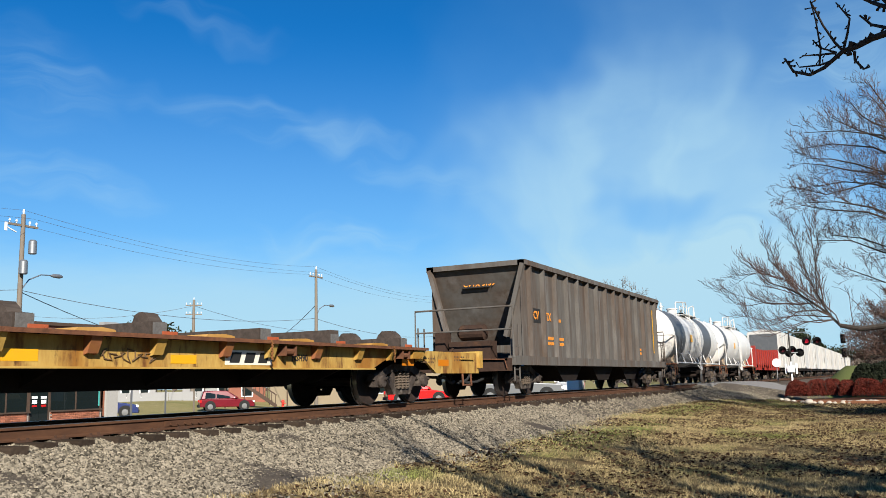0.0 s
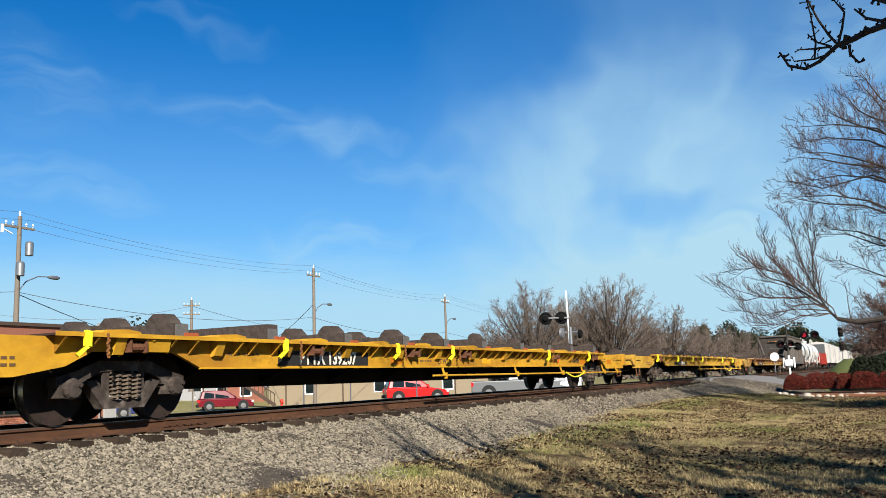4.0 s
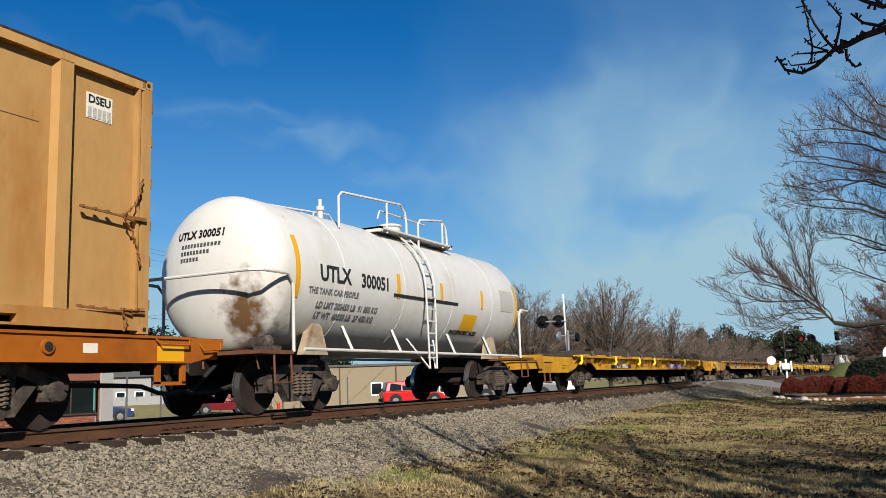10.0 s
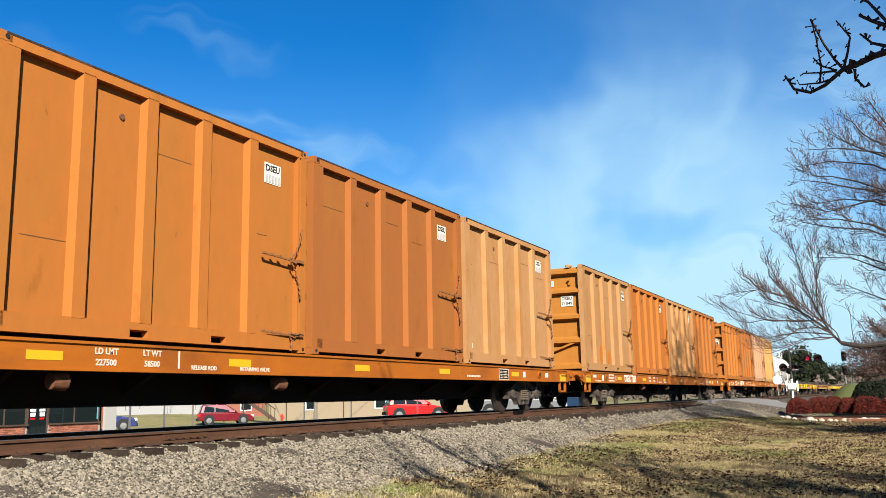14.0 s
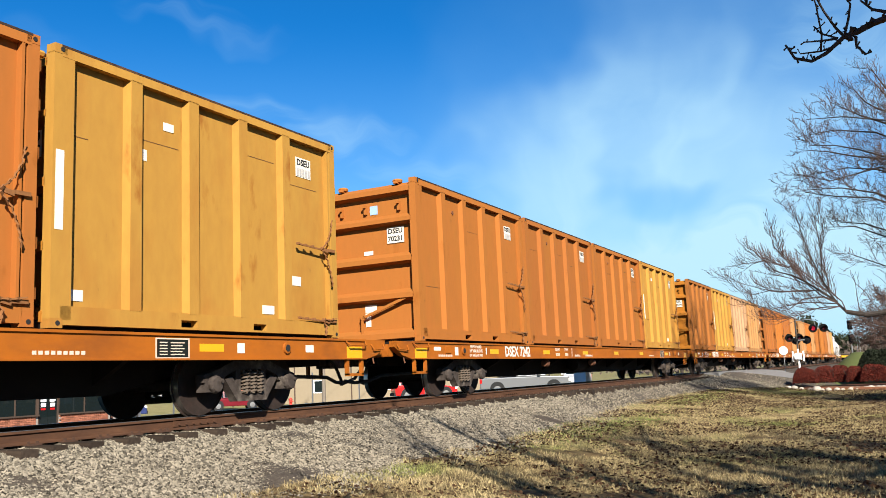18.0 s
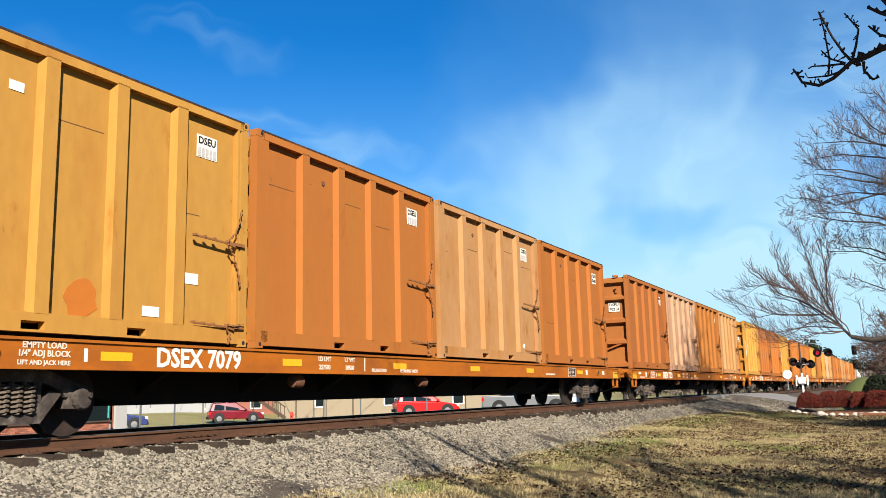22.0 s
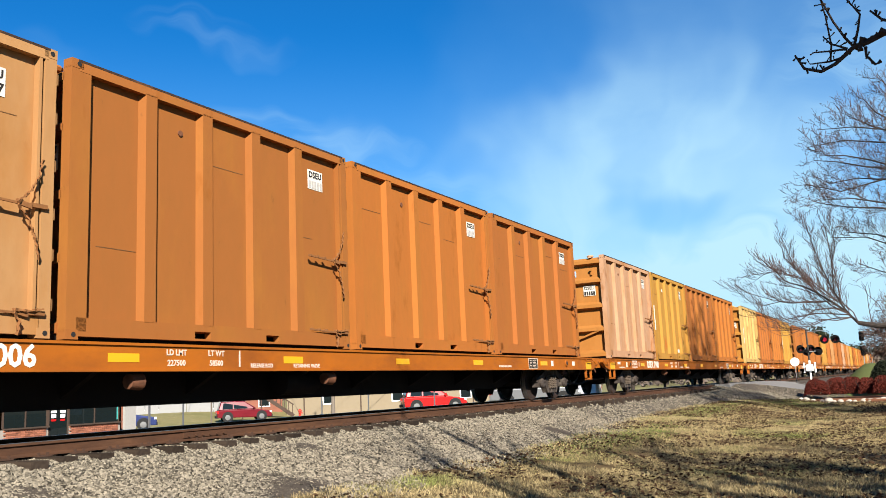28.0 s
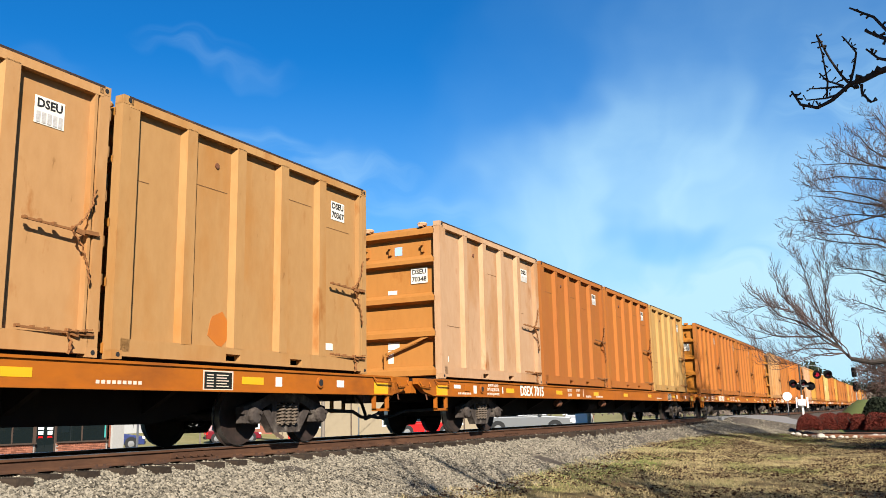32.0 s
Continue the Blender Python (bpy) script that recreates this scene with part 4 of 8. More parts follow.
    part("lettering", letters("227500", 0.11, M["faint_white"]), None, f, at=pose(8.85, y0, 0.91))
    part("lettering", letters("58500", 0.11, M["faint_white"]), None, f, at=pose(9.62, y0, 0.91))
    MOVING.append(f)
    return f


M["stencil_box"] = material("data_panel", (0.010, 0.012, 0.010), 0.7)
M["faint_white"] = material("worn_white_stencil", (0.527, 0.408, 0.323), 0.7)

CARS = {
    1: ("7095", (OR1, OR1, PI1, YT1)), 0: ("7221", (TA1, OR1, TA1, OR1)), -1: ("7208", (OR1, OR1, OR1, TA1)), -2: ("7215", (OR1, YE1, PI1, TA1)),
    -3: ("7242", (OR1, OR1, OR1, YE1)), -4: ("7220", (YE1, OR1, OR1, YE1)), -5: ("7229", (OR1, PI1, OR1, TA1)), -6: ("7079", (YE1, OR1, TA1, OR1)),
    -7: ("7146", (OR1, OR1, OR1, OR1)), -8: ("7126", (CR1, OR1, OR1, YE1)), -9: ("7108", (PI1, YE1, OR1, OR1)), -10: ("7006", (TA1, OR1, OR1, OR1)),
    -11: ("7027", (OR1, OR1, OR1, OR1)), -12: ("7015", (PI1, OR1, OR1, YT1)), -13: ("7033", (OR1, OR1, TA1, TA1)),
}
SIDE_NO = {(0, 0): "71049", (-3, 2): "71179", (-4, 2): "71055", (-5, 3): "70282", (-6, 3): "70493", (-7, 1): "71103", (-7, 2): "71218", (-7, 3): "70872",
           (-9, 2): "70360", (-9, 3): "70799", (-10, 0): "70417", (-13, 3): "70367", (-7, 0): "70174"}
END_NO = {0: "71049", -2: "70589", -3: "70231", -4: "70863", -5: "70214", -6: "70867", -7: "70174", -8: "70161", -10: "70417", -11: "71190", -12: "70348"}


def build_container_cars():
    global CM
    CM = container_meshes()
    for k, (number, colours) in CARS.items():
        x0 = 9.82 + CAR_X * k + (0.2 if k == 1 else 0.0)
        orange_flat(x0 - 0.91, number)
        for i, col in enumerate(colours):
            c = container(x0 + i * 6.274, col, SIDE_NO.get((k, i), ""), END_NO.get(k, "") if i == 0 else "", seed=k * 10 + i + 500)
            if (k, i) == (0, 0):
                patch(c, 2.15, 0.62, 0.55, 0.75, 1), patch(c, 3.1, 0.5, 0.5, 0.6, 2)
            if (k, i) == (-13, 3):
                patch(c, 2.1, 0.55, 0.5, 0.5, 4)
            if (k, i) == (-4, 0):
                for n, (px, pz, w, hh) in enumerate(((0.8, 1.3, 0.7, 0.8), (0.75, 0.55, 0.7, 0.45), (1.95, 0.5, 0.5, 0.4), (3.0, 0.5, 0.5, 0.4))):
                    patch(c, px, pz, w, hh, 10 + n)
            if (k, i) in ((-8, 0), (-6, 0)):
                patch(c, 3.05, 0.5, 0.5, 0.55, 21)
                if k == -8:
                    patch(c, 1.95, 0.55, 0.5, 0.6, 22)
            if (k, i) in ((-9, 1), (1, 2)):
                patch(c, 1.9, 0.7, 0.5, 0.6, 31)


build_container_cars()


# -- the empty yellow flats --
M["purple"] = material("purple_spray_paint", (0.16, 0.07, 0.45), 0.5)
M["hivis"] = material("yellow_binder", (0.722, 0.612, 0.017), 0.45)
M["end_grain"] = material("weathered_end_grain", (0.115, 0.109, 0.104), 0.9, grain=((0.046, 0.042, 0.038), 25, 0.7))
M["logo_red"] = material("worn_red_lettering", (0.48, 0.085, 0.02), 0.6)
M["red_steel"] = material("red_bracket", (0.306, 0.072, 0.030), 0.75, grain=((0.170, 0.051, 0.025), 12, 0.5))
FM = {}


def flat_meshes():
    FM["timber"] = Shape().box(-0.13, 0.13, -1.42, 1.42, 0.0, 0.20).mesh("timber_bunk", M["timber"])
    FM["timber_b"] = Shape().box(-0.12, 0.14, -1.44, 1.40, 0.0, 0.26).mesh("timber_bunk", M["timber"])
    FM["timber_end"] = Shape().box(-0.115, 0.125, -0.012, 0.0, 0.012, 0.19).mesh("end_grain", M["end_grain"])
    FM["block"] = Shape().prism([(-0.24, 0), (0.24, 0), (0.20, 0.07), (0.11, 0.15), (-0.10, 0.145), (-0.20, 0.06)], "x", -0.10, 0.10).mesh("chock", M["timber"])
    FM["end_block"] = Shape().prism([(-0.18, 0), (0.16, 0), (0.12, 0.10), (0.02, 0.14), (-0.08, 0.12)], "x", -0.1, 0.12).mesh("chock", M["timber"])
    FM["bracket"] = Shape().box(-0.16, 0.10, -0.05, 0.02, -0.02, 0.07).lathe([(-0.07, 0.02), (-0.06, 0.02)], (0.05, 0, 0.04), "y", 6).mesh("bunk_bracket", M["red_steel"])
    FM["pedestal"] = Shape().prism([(-0.34, 0), (0.34, 0), (0.30, 0.05), (0.10, 0.075), (-0.26, 0.06)], "y", -1.5, -1.1).mesh("pedestal", M["flat_yellow"])
    for s, key in ((-1, "n"), (1, "f")):
        # triangular gusset from the side plate out to the deck edge
        FM["g" + key] = Shape().prism([(s * 1.325, 0.885), (s * 1.35, 0.885), (s * 1.515, 1.05), (s * 1.515, 1.078), (s * 1.325, 1.078)], "x", -0.016, 0.016).mesh("gusset", M["flat_yellow"])
        # stake pocket: a tapered box with an open slot
        p = Shape().prism([(s * 1.325, 0.84), (s * 1.40, 0.86), (s * 1.49, 1.078), (s * 1.325, 1.078)], "x", -0.085, -0.065)
        p.prism([(s * 1.325, 0.84), (s * 1.40, 0.86), (s * 1.49, 1.078), (s * 1.325, 1.078)], "x", 0.065, 0.085)
        p.add([(x, s * y, z) for x in (-0.085, 0.085) for y, z in ((1.402, 0.86), (1.492, 1.076), (1.48, 1.076), (1.39, 0.86))], [(0, 1, 5, 4), (3, 7, 6, 2), (0, 3, 2, 1), (4, 5, 6, 7), (1, 2, 6, 5), (0, 4, 7, 3)])
        FM["p" + key] = p.mesh("stake_pocket", M["flat_yellow"])
        # wide braced post over the bolster
        b = Shape().prism([(s * 1.325, 0.90), (s * 1.45, 0.90), (s * 1.50, 1.078), (s * 1.325, 1.078)], "x", -0.22, 0.22)
        FM["b" + key] = b.mesh("bolster_post", M["flat_yellow"])
    FM["binder"] = Shape().bar((0, -1.52, 1.14), (-0.03, -1.55, 0.95), 0.09, 0.05).bar((-0.03, -1.55, 0.95), (-0.14, -1.50, 0.84), 0.08, 0.04).mesh("chain_binder", M["hivis"])
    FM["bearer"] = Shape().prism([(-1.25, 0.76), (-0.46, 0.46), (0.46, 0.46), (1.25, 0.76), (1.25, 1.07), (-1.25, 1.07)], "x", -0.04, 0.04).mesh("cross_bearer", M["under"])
    FM["winch"] = Shape().lathe([(-0.12, 0.06), (0.12, 0.06)], (0, -1.42, 0.93), "x", 10).box(-0.15, -0.12, -1.50, -1.33, 0.86, 1.02).box(0.12, 0.15, -1.50, -1.33, 0.86, 1.02).mesh("winch", M["rust"])
    c = Shape()
    for k in range(9):
        z = 1.10 - k * 0.034
        c.lathe([(-0.008, 0.022), (0.008, 0.022)], (0.01 * (k % 3), -1.535, z), "x" if k % 2 else "y", 6)
    FM["chain"] = c.mesh("chain", M["chain"])


def yellow_flat(x, number, colour, rusty, seed, graffiti=False):
    """An 28.4 m flat with low end platforms, gusseted deck edges and timber bunks; x: trailing end of the body."""
    if not FM:
        flat_meshes()
    rng = random.Random(seed)
    L_, h = 28.2, 1.33
    look_word = "pale rust-streaked yellow" if rusty else "golden yellow"
    f = thing("flatcar", f"{look_word} empty steel flatcar with weathered timber bunks", "flatcar", "empty flatcars", at=pose(x, TRACK_Y, RAIL_Z))
    part("deck", Shape().box(3.0, L_ - 3.0, -1.515, 1.515, 1.078, 1.105).box(0.2, 3.0, -h + 0.06, h - 0.06, 1.02, 1.06).box(L_ - 3.0, L_ - 0.2, -h + 0.06, h - 0.06, 1.02, 1.06), M["deck_rust"], f)
    for s in (-1, 1):
        a, b = sorted((s * h, s * (h - 0.06)))
        up = [(0.1, 0.60), (2.6, 0.60), (3.3, 0.72), (3.7, 0.90), (5.1, 0.90), (5.6, 0.70), (L_ - 4.9, 0.70), (L_ - 4.3, 0.92), (L_ - 2.9, 0.92), (L_ - 2.3, 0.60), (L_ - 0.1, 0.60), (L_ - 0.1, 1.075), (0.1, 1.075)]
        part("side_plate", Shape().prism(up, "y", a, b), M["flat_rusty" if rusty else "flat_yellow"], f, color=colour)
        a, b = sorted((s * 1.515, s * 1.53))
        part("deck_edge", Shape().box(3.0, L_ - 3.0, a, b, 1.07, 1.125), M["rust" if rusty else "flat_yellow"], f, color=colour)
        a, b = sorted((s * (h - 0.02), s * (h + 0.05)))
        part("lower_flange", Shape().box(5.6, L_ - 4.9, a, b, 0.675, 0.70), M["flat_yellow"], f, color=colour)
        n = (19 if rusty else 50) if s < 0 else 5
        key = "n" if s < 0 else "f"
        dark = tuple(v * 0.55 for v in colour)
        for k in range(n):
            xx = 3.15 + k * (L_ - 6.3) / (n - 1) + (rng.uniform(-0.10, 0.10) if 0 < k < n - 1 else 0)
            stained = rng.random() < (0.45 if rusty else 0.22)
            pocket = s < 0 and (rusty or k % 4 == 2)
            part("stake_pocket" if pocket else "gusset", FM[("p" if pocket else "g") + key], None, f, at=pose(xx, 0, 0), color=(0.22, 0.085, 0.04) if stained and rusty else dark if stained else colour)
        for xx in (4.4, L_ - 3.6):
            part("bolster_post", FM["b" + key], None, f, at=pose(xx + 0.25, 0, 0), color=colour)
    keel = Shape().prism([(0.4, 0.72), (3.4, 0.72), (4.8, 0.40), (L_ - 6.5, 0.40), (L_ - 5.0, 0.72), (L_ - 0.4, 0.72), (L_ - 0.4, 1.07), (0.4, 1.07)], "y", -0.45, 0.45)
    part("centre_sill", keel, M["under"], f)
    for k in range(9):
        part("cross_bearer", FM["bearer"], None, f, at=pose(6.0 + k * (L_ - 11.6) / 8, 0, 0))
    for k in range(10):
        xx = 4.95 + k * 2.12 + rng.uniform(-0.2, 0.2)
        dy = rng.uniform(-0.05, 0.05)
        big = rng.random() < 0.5
        t = part("timber_bunk", FM["timber_b" if big else "timber"], None, f, "weathered grey timber bunk", at=pose(xx, dy, 1.105, 0, 0, rng.uniform(-1, 1)))
        top = 0.26 if big else 0.20
        part("end_grain", FM["timber_end"], None, t, "pale weathered end grain", at=pose(0, -1.444, 0))
        part("pedestal", FM["pedestal"], None, f, at=pose(xx - 1.0 + rng.uniform(-0.2, 0.2), 0, 1.105), color=colour if not rusty else (0.36, 0.2, 0.06))
        part("bunk_bracket", FM["bracket"], None, t, "rust-red steel bracket", at=pose(0.2, -1.43, 0.0))
        r = rng.random()
        if r < 0.3:
            for j in range(3):
                part("chock", FM["block"], None, t, at=pose(0, -1.1 + j * 0.9 + rng.uniform(-0.05, 0.05), top))
        elif r < 0.5:
            part("chock", FM["end_block"], None, t, at=pose(0, -1.2, top))
    for xx in (3.4, 7.4, 10.9, 13.4, 19.6, 23.4):
        part("winch", FM["winch"], None, f, at=pose(xx + 0.9, 0, 0.03))
        if not rusty:
            part("chain_binder", FM["binder"], None, f, "bright yellow chain binder", at=pose(xx + rng.uniform(-0.08, 0.08), 0, 0))
        part("chain", FM["chain"], None, f, at=pose(xx + 0.35, 0, 0))
    for e, s in ((0, -1), (1, 1)):
        X = lambda u: u if e == 0 else L_ - u
        part("end_sill", Shape().box(min(X(0), X(0.18)), max(X(0), X(0.18)), -1.4, 1.4, 0.72, 1.12), M["flat_yellow"], f, color=colour)
        for sy in (-1, 1):
            st = Shape().tube([(X(0.5), sy * 1.3, 0.6), (X(0.5), sy * 1.32, 0.33), (X(0.95), sy * 1.32, 0.33), (X(0.95), sy * 1.3, 0.6)], 0.028, 4)
            part("step", st, M["rust"], f, "rusty stirrup step")
            part("grab_iron", Shape().tube([(X(0.4), sy * 1.27, 0.95), (X(0.42), sy * 1.36, 0.92), (X(1.1), sy * 1.36, 0.92), (X(1.12), sy * 1.27, 0.95)], 0.013), M["flat_yellow"], f, color=colour)
        bogie(f, X(4.45 if e == 0 else 3.4))
        coupler(f, X(0), s)
    y0 = -h - 0.004
    part("number_panel", Shape().box(7.4, 10.15, y0, y0 + 0.003, 0.72, 0.965), M["black_mark"], f)
    part("lettering", letters(number, 0.31, M["white_mark"]), None, f, at=pose(8.85, y0 - 0.002, 0.84))
    if rusty:
        part("logo_panel", Shape().box(19.1, 20.2, y0, y0 + 0.003, 0.74, 0.96), M["white_mark"], f, "cream logo panel")
        bars = Shape()
        for k in range(3):
            bars.prism([(19.2 + k * 0.33, 0.77), (19.42 + k * 0.33, 0.77), (19.48 + k * 0.33, 0.93), (19.26 + k * 0.33, 0.93)], "y", y0 - 0.002, y0 + 0.002)
        part("logo", bars, M["black_mark"], f)
        part("lettering", letters("NSH90", 0.15, M["black_mark"]), None, f, at=pose(20.95, y0, 0.86))
        part("reflector", Shape().box(18.0, 18.5, y0, y0 + 0.003, 0.75, 0.87), M["reflector"], f, "faded yellow patch")
        scrawl = [(16.8 + 0.9 * k / 30 + 0.06 * math.sin(k * 1.9), y0 - 0.004, 0.84 + 0.10 * math.sin(k * 1.25) * (0.6 + 0.4 * math.cos(k * 0.4))) for k in range(31)]
        part("graffiti", Shape().tube(scrawl, 0.012, 4), M["stencil_dark"], f, "thin dark spray-painted scrawl")
    for xx, mat in ((11.0, "orange_patch"), (15.4, "reflector"), (24.4 if rusty else 23.0, "orange_patch"), (L_ - 2.2, "orange_patch")):
        part("reflector", Shape().box(xx, xx + 0.5, y0, y0 + 0.003, 0.76, 0.9), M[mat], f, "faded reflector strip")
    st = Shape()
    for x0, n, z in ((12.0, 6, 0.92), (12.0, 7, 0.80), (14.0, 8, 0.86), (L_ - 3.0, 6, 0.9), (L_ - 3.0, 6, 0.82), (L_ - 1.4, 5, 0.95), (L_ - 1.4, 6, 0.88), (6.2, 7, 0.88), (2.0, 6, 0.8), (2.0, 6, 0.72)):
        for k in range(n):
            w = rng.uniform(0.03, 0.10)
            st.box(x0 + k * 0.11, x0 + k * 0.11 + w, y0, y0 + 0.003, z, z + 0.035)
    tagged(part("stencil", st, M["stencil_dark"], f, "small dark stencils"), kind="stuff")
    if graffiti:
        g = None
        for x0, x1, z0, z1, mat in ((16.8, 18.95, 0.72, 0.98, "purple"), (19.05, 19.95, 0.735, 1.0, "white_mark")):
            n = 7
            for k in range(n):
                a, b = x0 + (x1 - x0) * k / n, x0 + (x1 - x0) * (k + 1.0) / n
                o = Shape().prism([(a, z0 + rng.uniform(0, 0.03)), (b, z0 + rng.uniform(0, 0.03)), (b, z1 - rng.uniform(0, 0.07)), (a, z1 - rng.uniform(0, 0.07))], "y", y0 - 0.001, y0 + 0.003)
                p = part("fill_stroke" if g else "graffiti", o, M[mat], g or f, "" if g else "white and purple spray-painted tag")
                g = g or p
        word = letters("SPF", 0.46, M["white_mark"])
        word.transform(Matrix.Diagonal((1.9, 1, 0.82, 1)))
        part("tag_letters", word, None, g, "puffy white spray-painted letters", at=pose(17.85, y0 - 0.004, 0.865))
        for x0, lean in ((19.15, 0.12), (19.42, -0.10), (19.66, 0.10)):
            part("tag_stroke", Shape().prism([(x0, 0.75), (x0 + 0.12, 0.75), (x0 + 0.12 + lean, 0.96), (x0 + lean, 0.96)], "y", y0 - 0.005, y0 - 0.001), M["purple"], g)
        part("lettering", letters("2019", 0.16, M["white_mark"]), None, f, at=pose(20.25, y0 - 0.002, 0.80))
    elif not rusty:
        part("lettering", letters("LT WT", 0.16, M["stencil_dark"]), None, f, at=pose(13.3, y0, 0.80))
    if number[-6:] in ("139207", "136842"):
        rod = part("brake_rod", Shape().tube([(12.6, -1.44, 0.50), (27.4, -1.44, 0.47)], 0.022, 8), M["flat_yellow"], f, "long yellow painted operating rod", color=colour)
        for xx, w in ((13.2, 0.05), (17.4, 0.05), (21.0, 0.09), (23.0, 0.16), (25.3, 0.05), (26.9, 0.05)):
            hang = Shape().box(xx - w / 2, xx + w / 2, -1.47, -1.41, 0.43, 0.56).bar((xx, -1.40, 0.52), (xx, -1.34, 0.74), 0.05, 0.03)
            part("rod_hanger", hang, M["flat_yellow"], rod, color=colour)
        links = Shape()
        for k in range(22):
            u = k / 21
            links.lathe([(-0.010, 0.026), (0.010, 0.026)], (21.15 + 1.75 * u, -1.49, 0.50 - 0.14 * math.sin(math.pi * u)), "z" if k % 2 else "y", 6)
        tagged(part("rod_chain", links, M["hivis"], rod, "yellow painted chain"), kind="stuff")
    if number[-6:] in ("139207", "147016"):
        logo = Shape()
        for k in range(2):
            x0 = 20.48 + k * 0.34
            logo.prism([(x0, 0.78), (x0 + 0.12, 0.78), (x0 + 0.26, 0.98), (x0 + 0.14, 0.98)], "y", y0, y0 + 0.003)
            logo.prism([(x0 + 0.04, 0.92), (x0 + 0.38, 0.92), (x0 + 0.40, 0.98), (x0 + 0.06, 0.98)], "y", y0, y0 + 0.002)
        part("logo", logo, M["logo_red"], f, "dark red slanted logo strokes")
        part("lettering", letters("RSH90B", 0.2, M["black_mark"]), None, f, at=pose(22.55, y0, 0.86))
    MOVING.append(f)
    return f


M["stencil_dark"] = material("dark_stencil", (0.10, 0.06, 0.03), 0.7)
PITCH = 29.57
FLAT_PAINT = [(0.46, 0.24, 0.017), 0, (0.46, 0.275, 0.04), (0.48, 0.26, 0.020), (0.48, 0.29, 0.04), 0]
for i, (number, rusty, tagged_up) in enumerate((("PTTX 147016", False, True), ("PTTX 136134", True, False), ("PTTX 157192", False, False), ("PTTX 139207", False, False), ("PTTX 136842", False, False), ("PTTX 130403", True, False))):
    yellow_flat(77.6 + PITCH * i, number, (0.40, 0.265, 0.073) if rusty else FLAT_PAINT[i], rusty, 40 + i, tagged_up)


# -- tank cars --
M["saddle"] = material("dirty_cream_saddle", (0.34, 0.27, 0.19), 0.7, grain=((0.16, 0.10, 0.06), 6, 0.6), spots=((0.12, 0.07, 0.04), 2, 0.5, 0.7))
def spilled_tank_paint(cz):
    """White tank paint with one brown spill running down the lower part of the trailing head."""
    m = M["tank_white"].copy()
    m.name = "white_tank_paint_with_spill"
    nt = m.node_tree
    N, L = nt.nodes.new, nt.links.new
    bsdf = nt.nodes["Principled BSDF"]
    col = bsdf.inputs["Base Color"].links[0].from_socket
    tc, mp, ln, n, mul, rg, mx = N("ShaderNodeTexCoord"), N("ShaderNodeMapping"), N("ShaderNodeVectorMath"), N("ShaderNodeTexNoise"), N("ShaderNodeMath"), N("ShaderNodeMapRange"), N("ShaderNodeMix")
    mp.inputs["Location"].default_value = (-0.15, 0.72, -(cz - 0.75) * 0.6)
    mp.inputs["Scale"].default_value = (0.6, 1.0, 0.6)
    L(tc.outputs["Object"], mp.inputs["Vector"])
    ln.operation = "LENGTH"
    L(mp.outputs["Vector"], ln.inputs[0])
    n.inputs["Scale"].default_value, n.inputs["Detail"].default_value = 5.0, 6
    L(tc.outputs["Object"], n.inputs["Vector"])
    mul.operation = "ADD"
    L(ln.outputs["Value"], mul.inputs[0])
    L(n.outputs["Fac"], mul.inputs[1])
    rg.inputs["From Min"].default_value, rg.inputs["From Max"].default_value = 1.0, 0.62
    L(mul.outputs[0], rg.inputs["Value"])
    mx.data_type = "RGBA"
    mx.inputs["B"].default_value = (0.10, 0.055, 0.025, 1)
    L(rg.outputs["Result"], mx.inputs["Factor"])
    L(col, mx.inputs["A"])
    L(mx.outputs["Result"], bsdf.inputs["Base Color"])
    return m


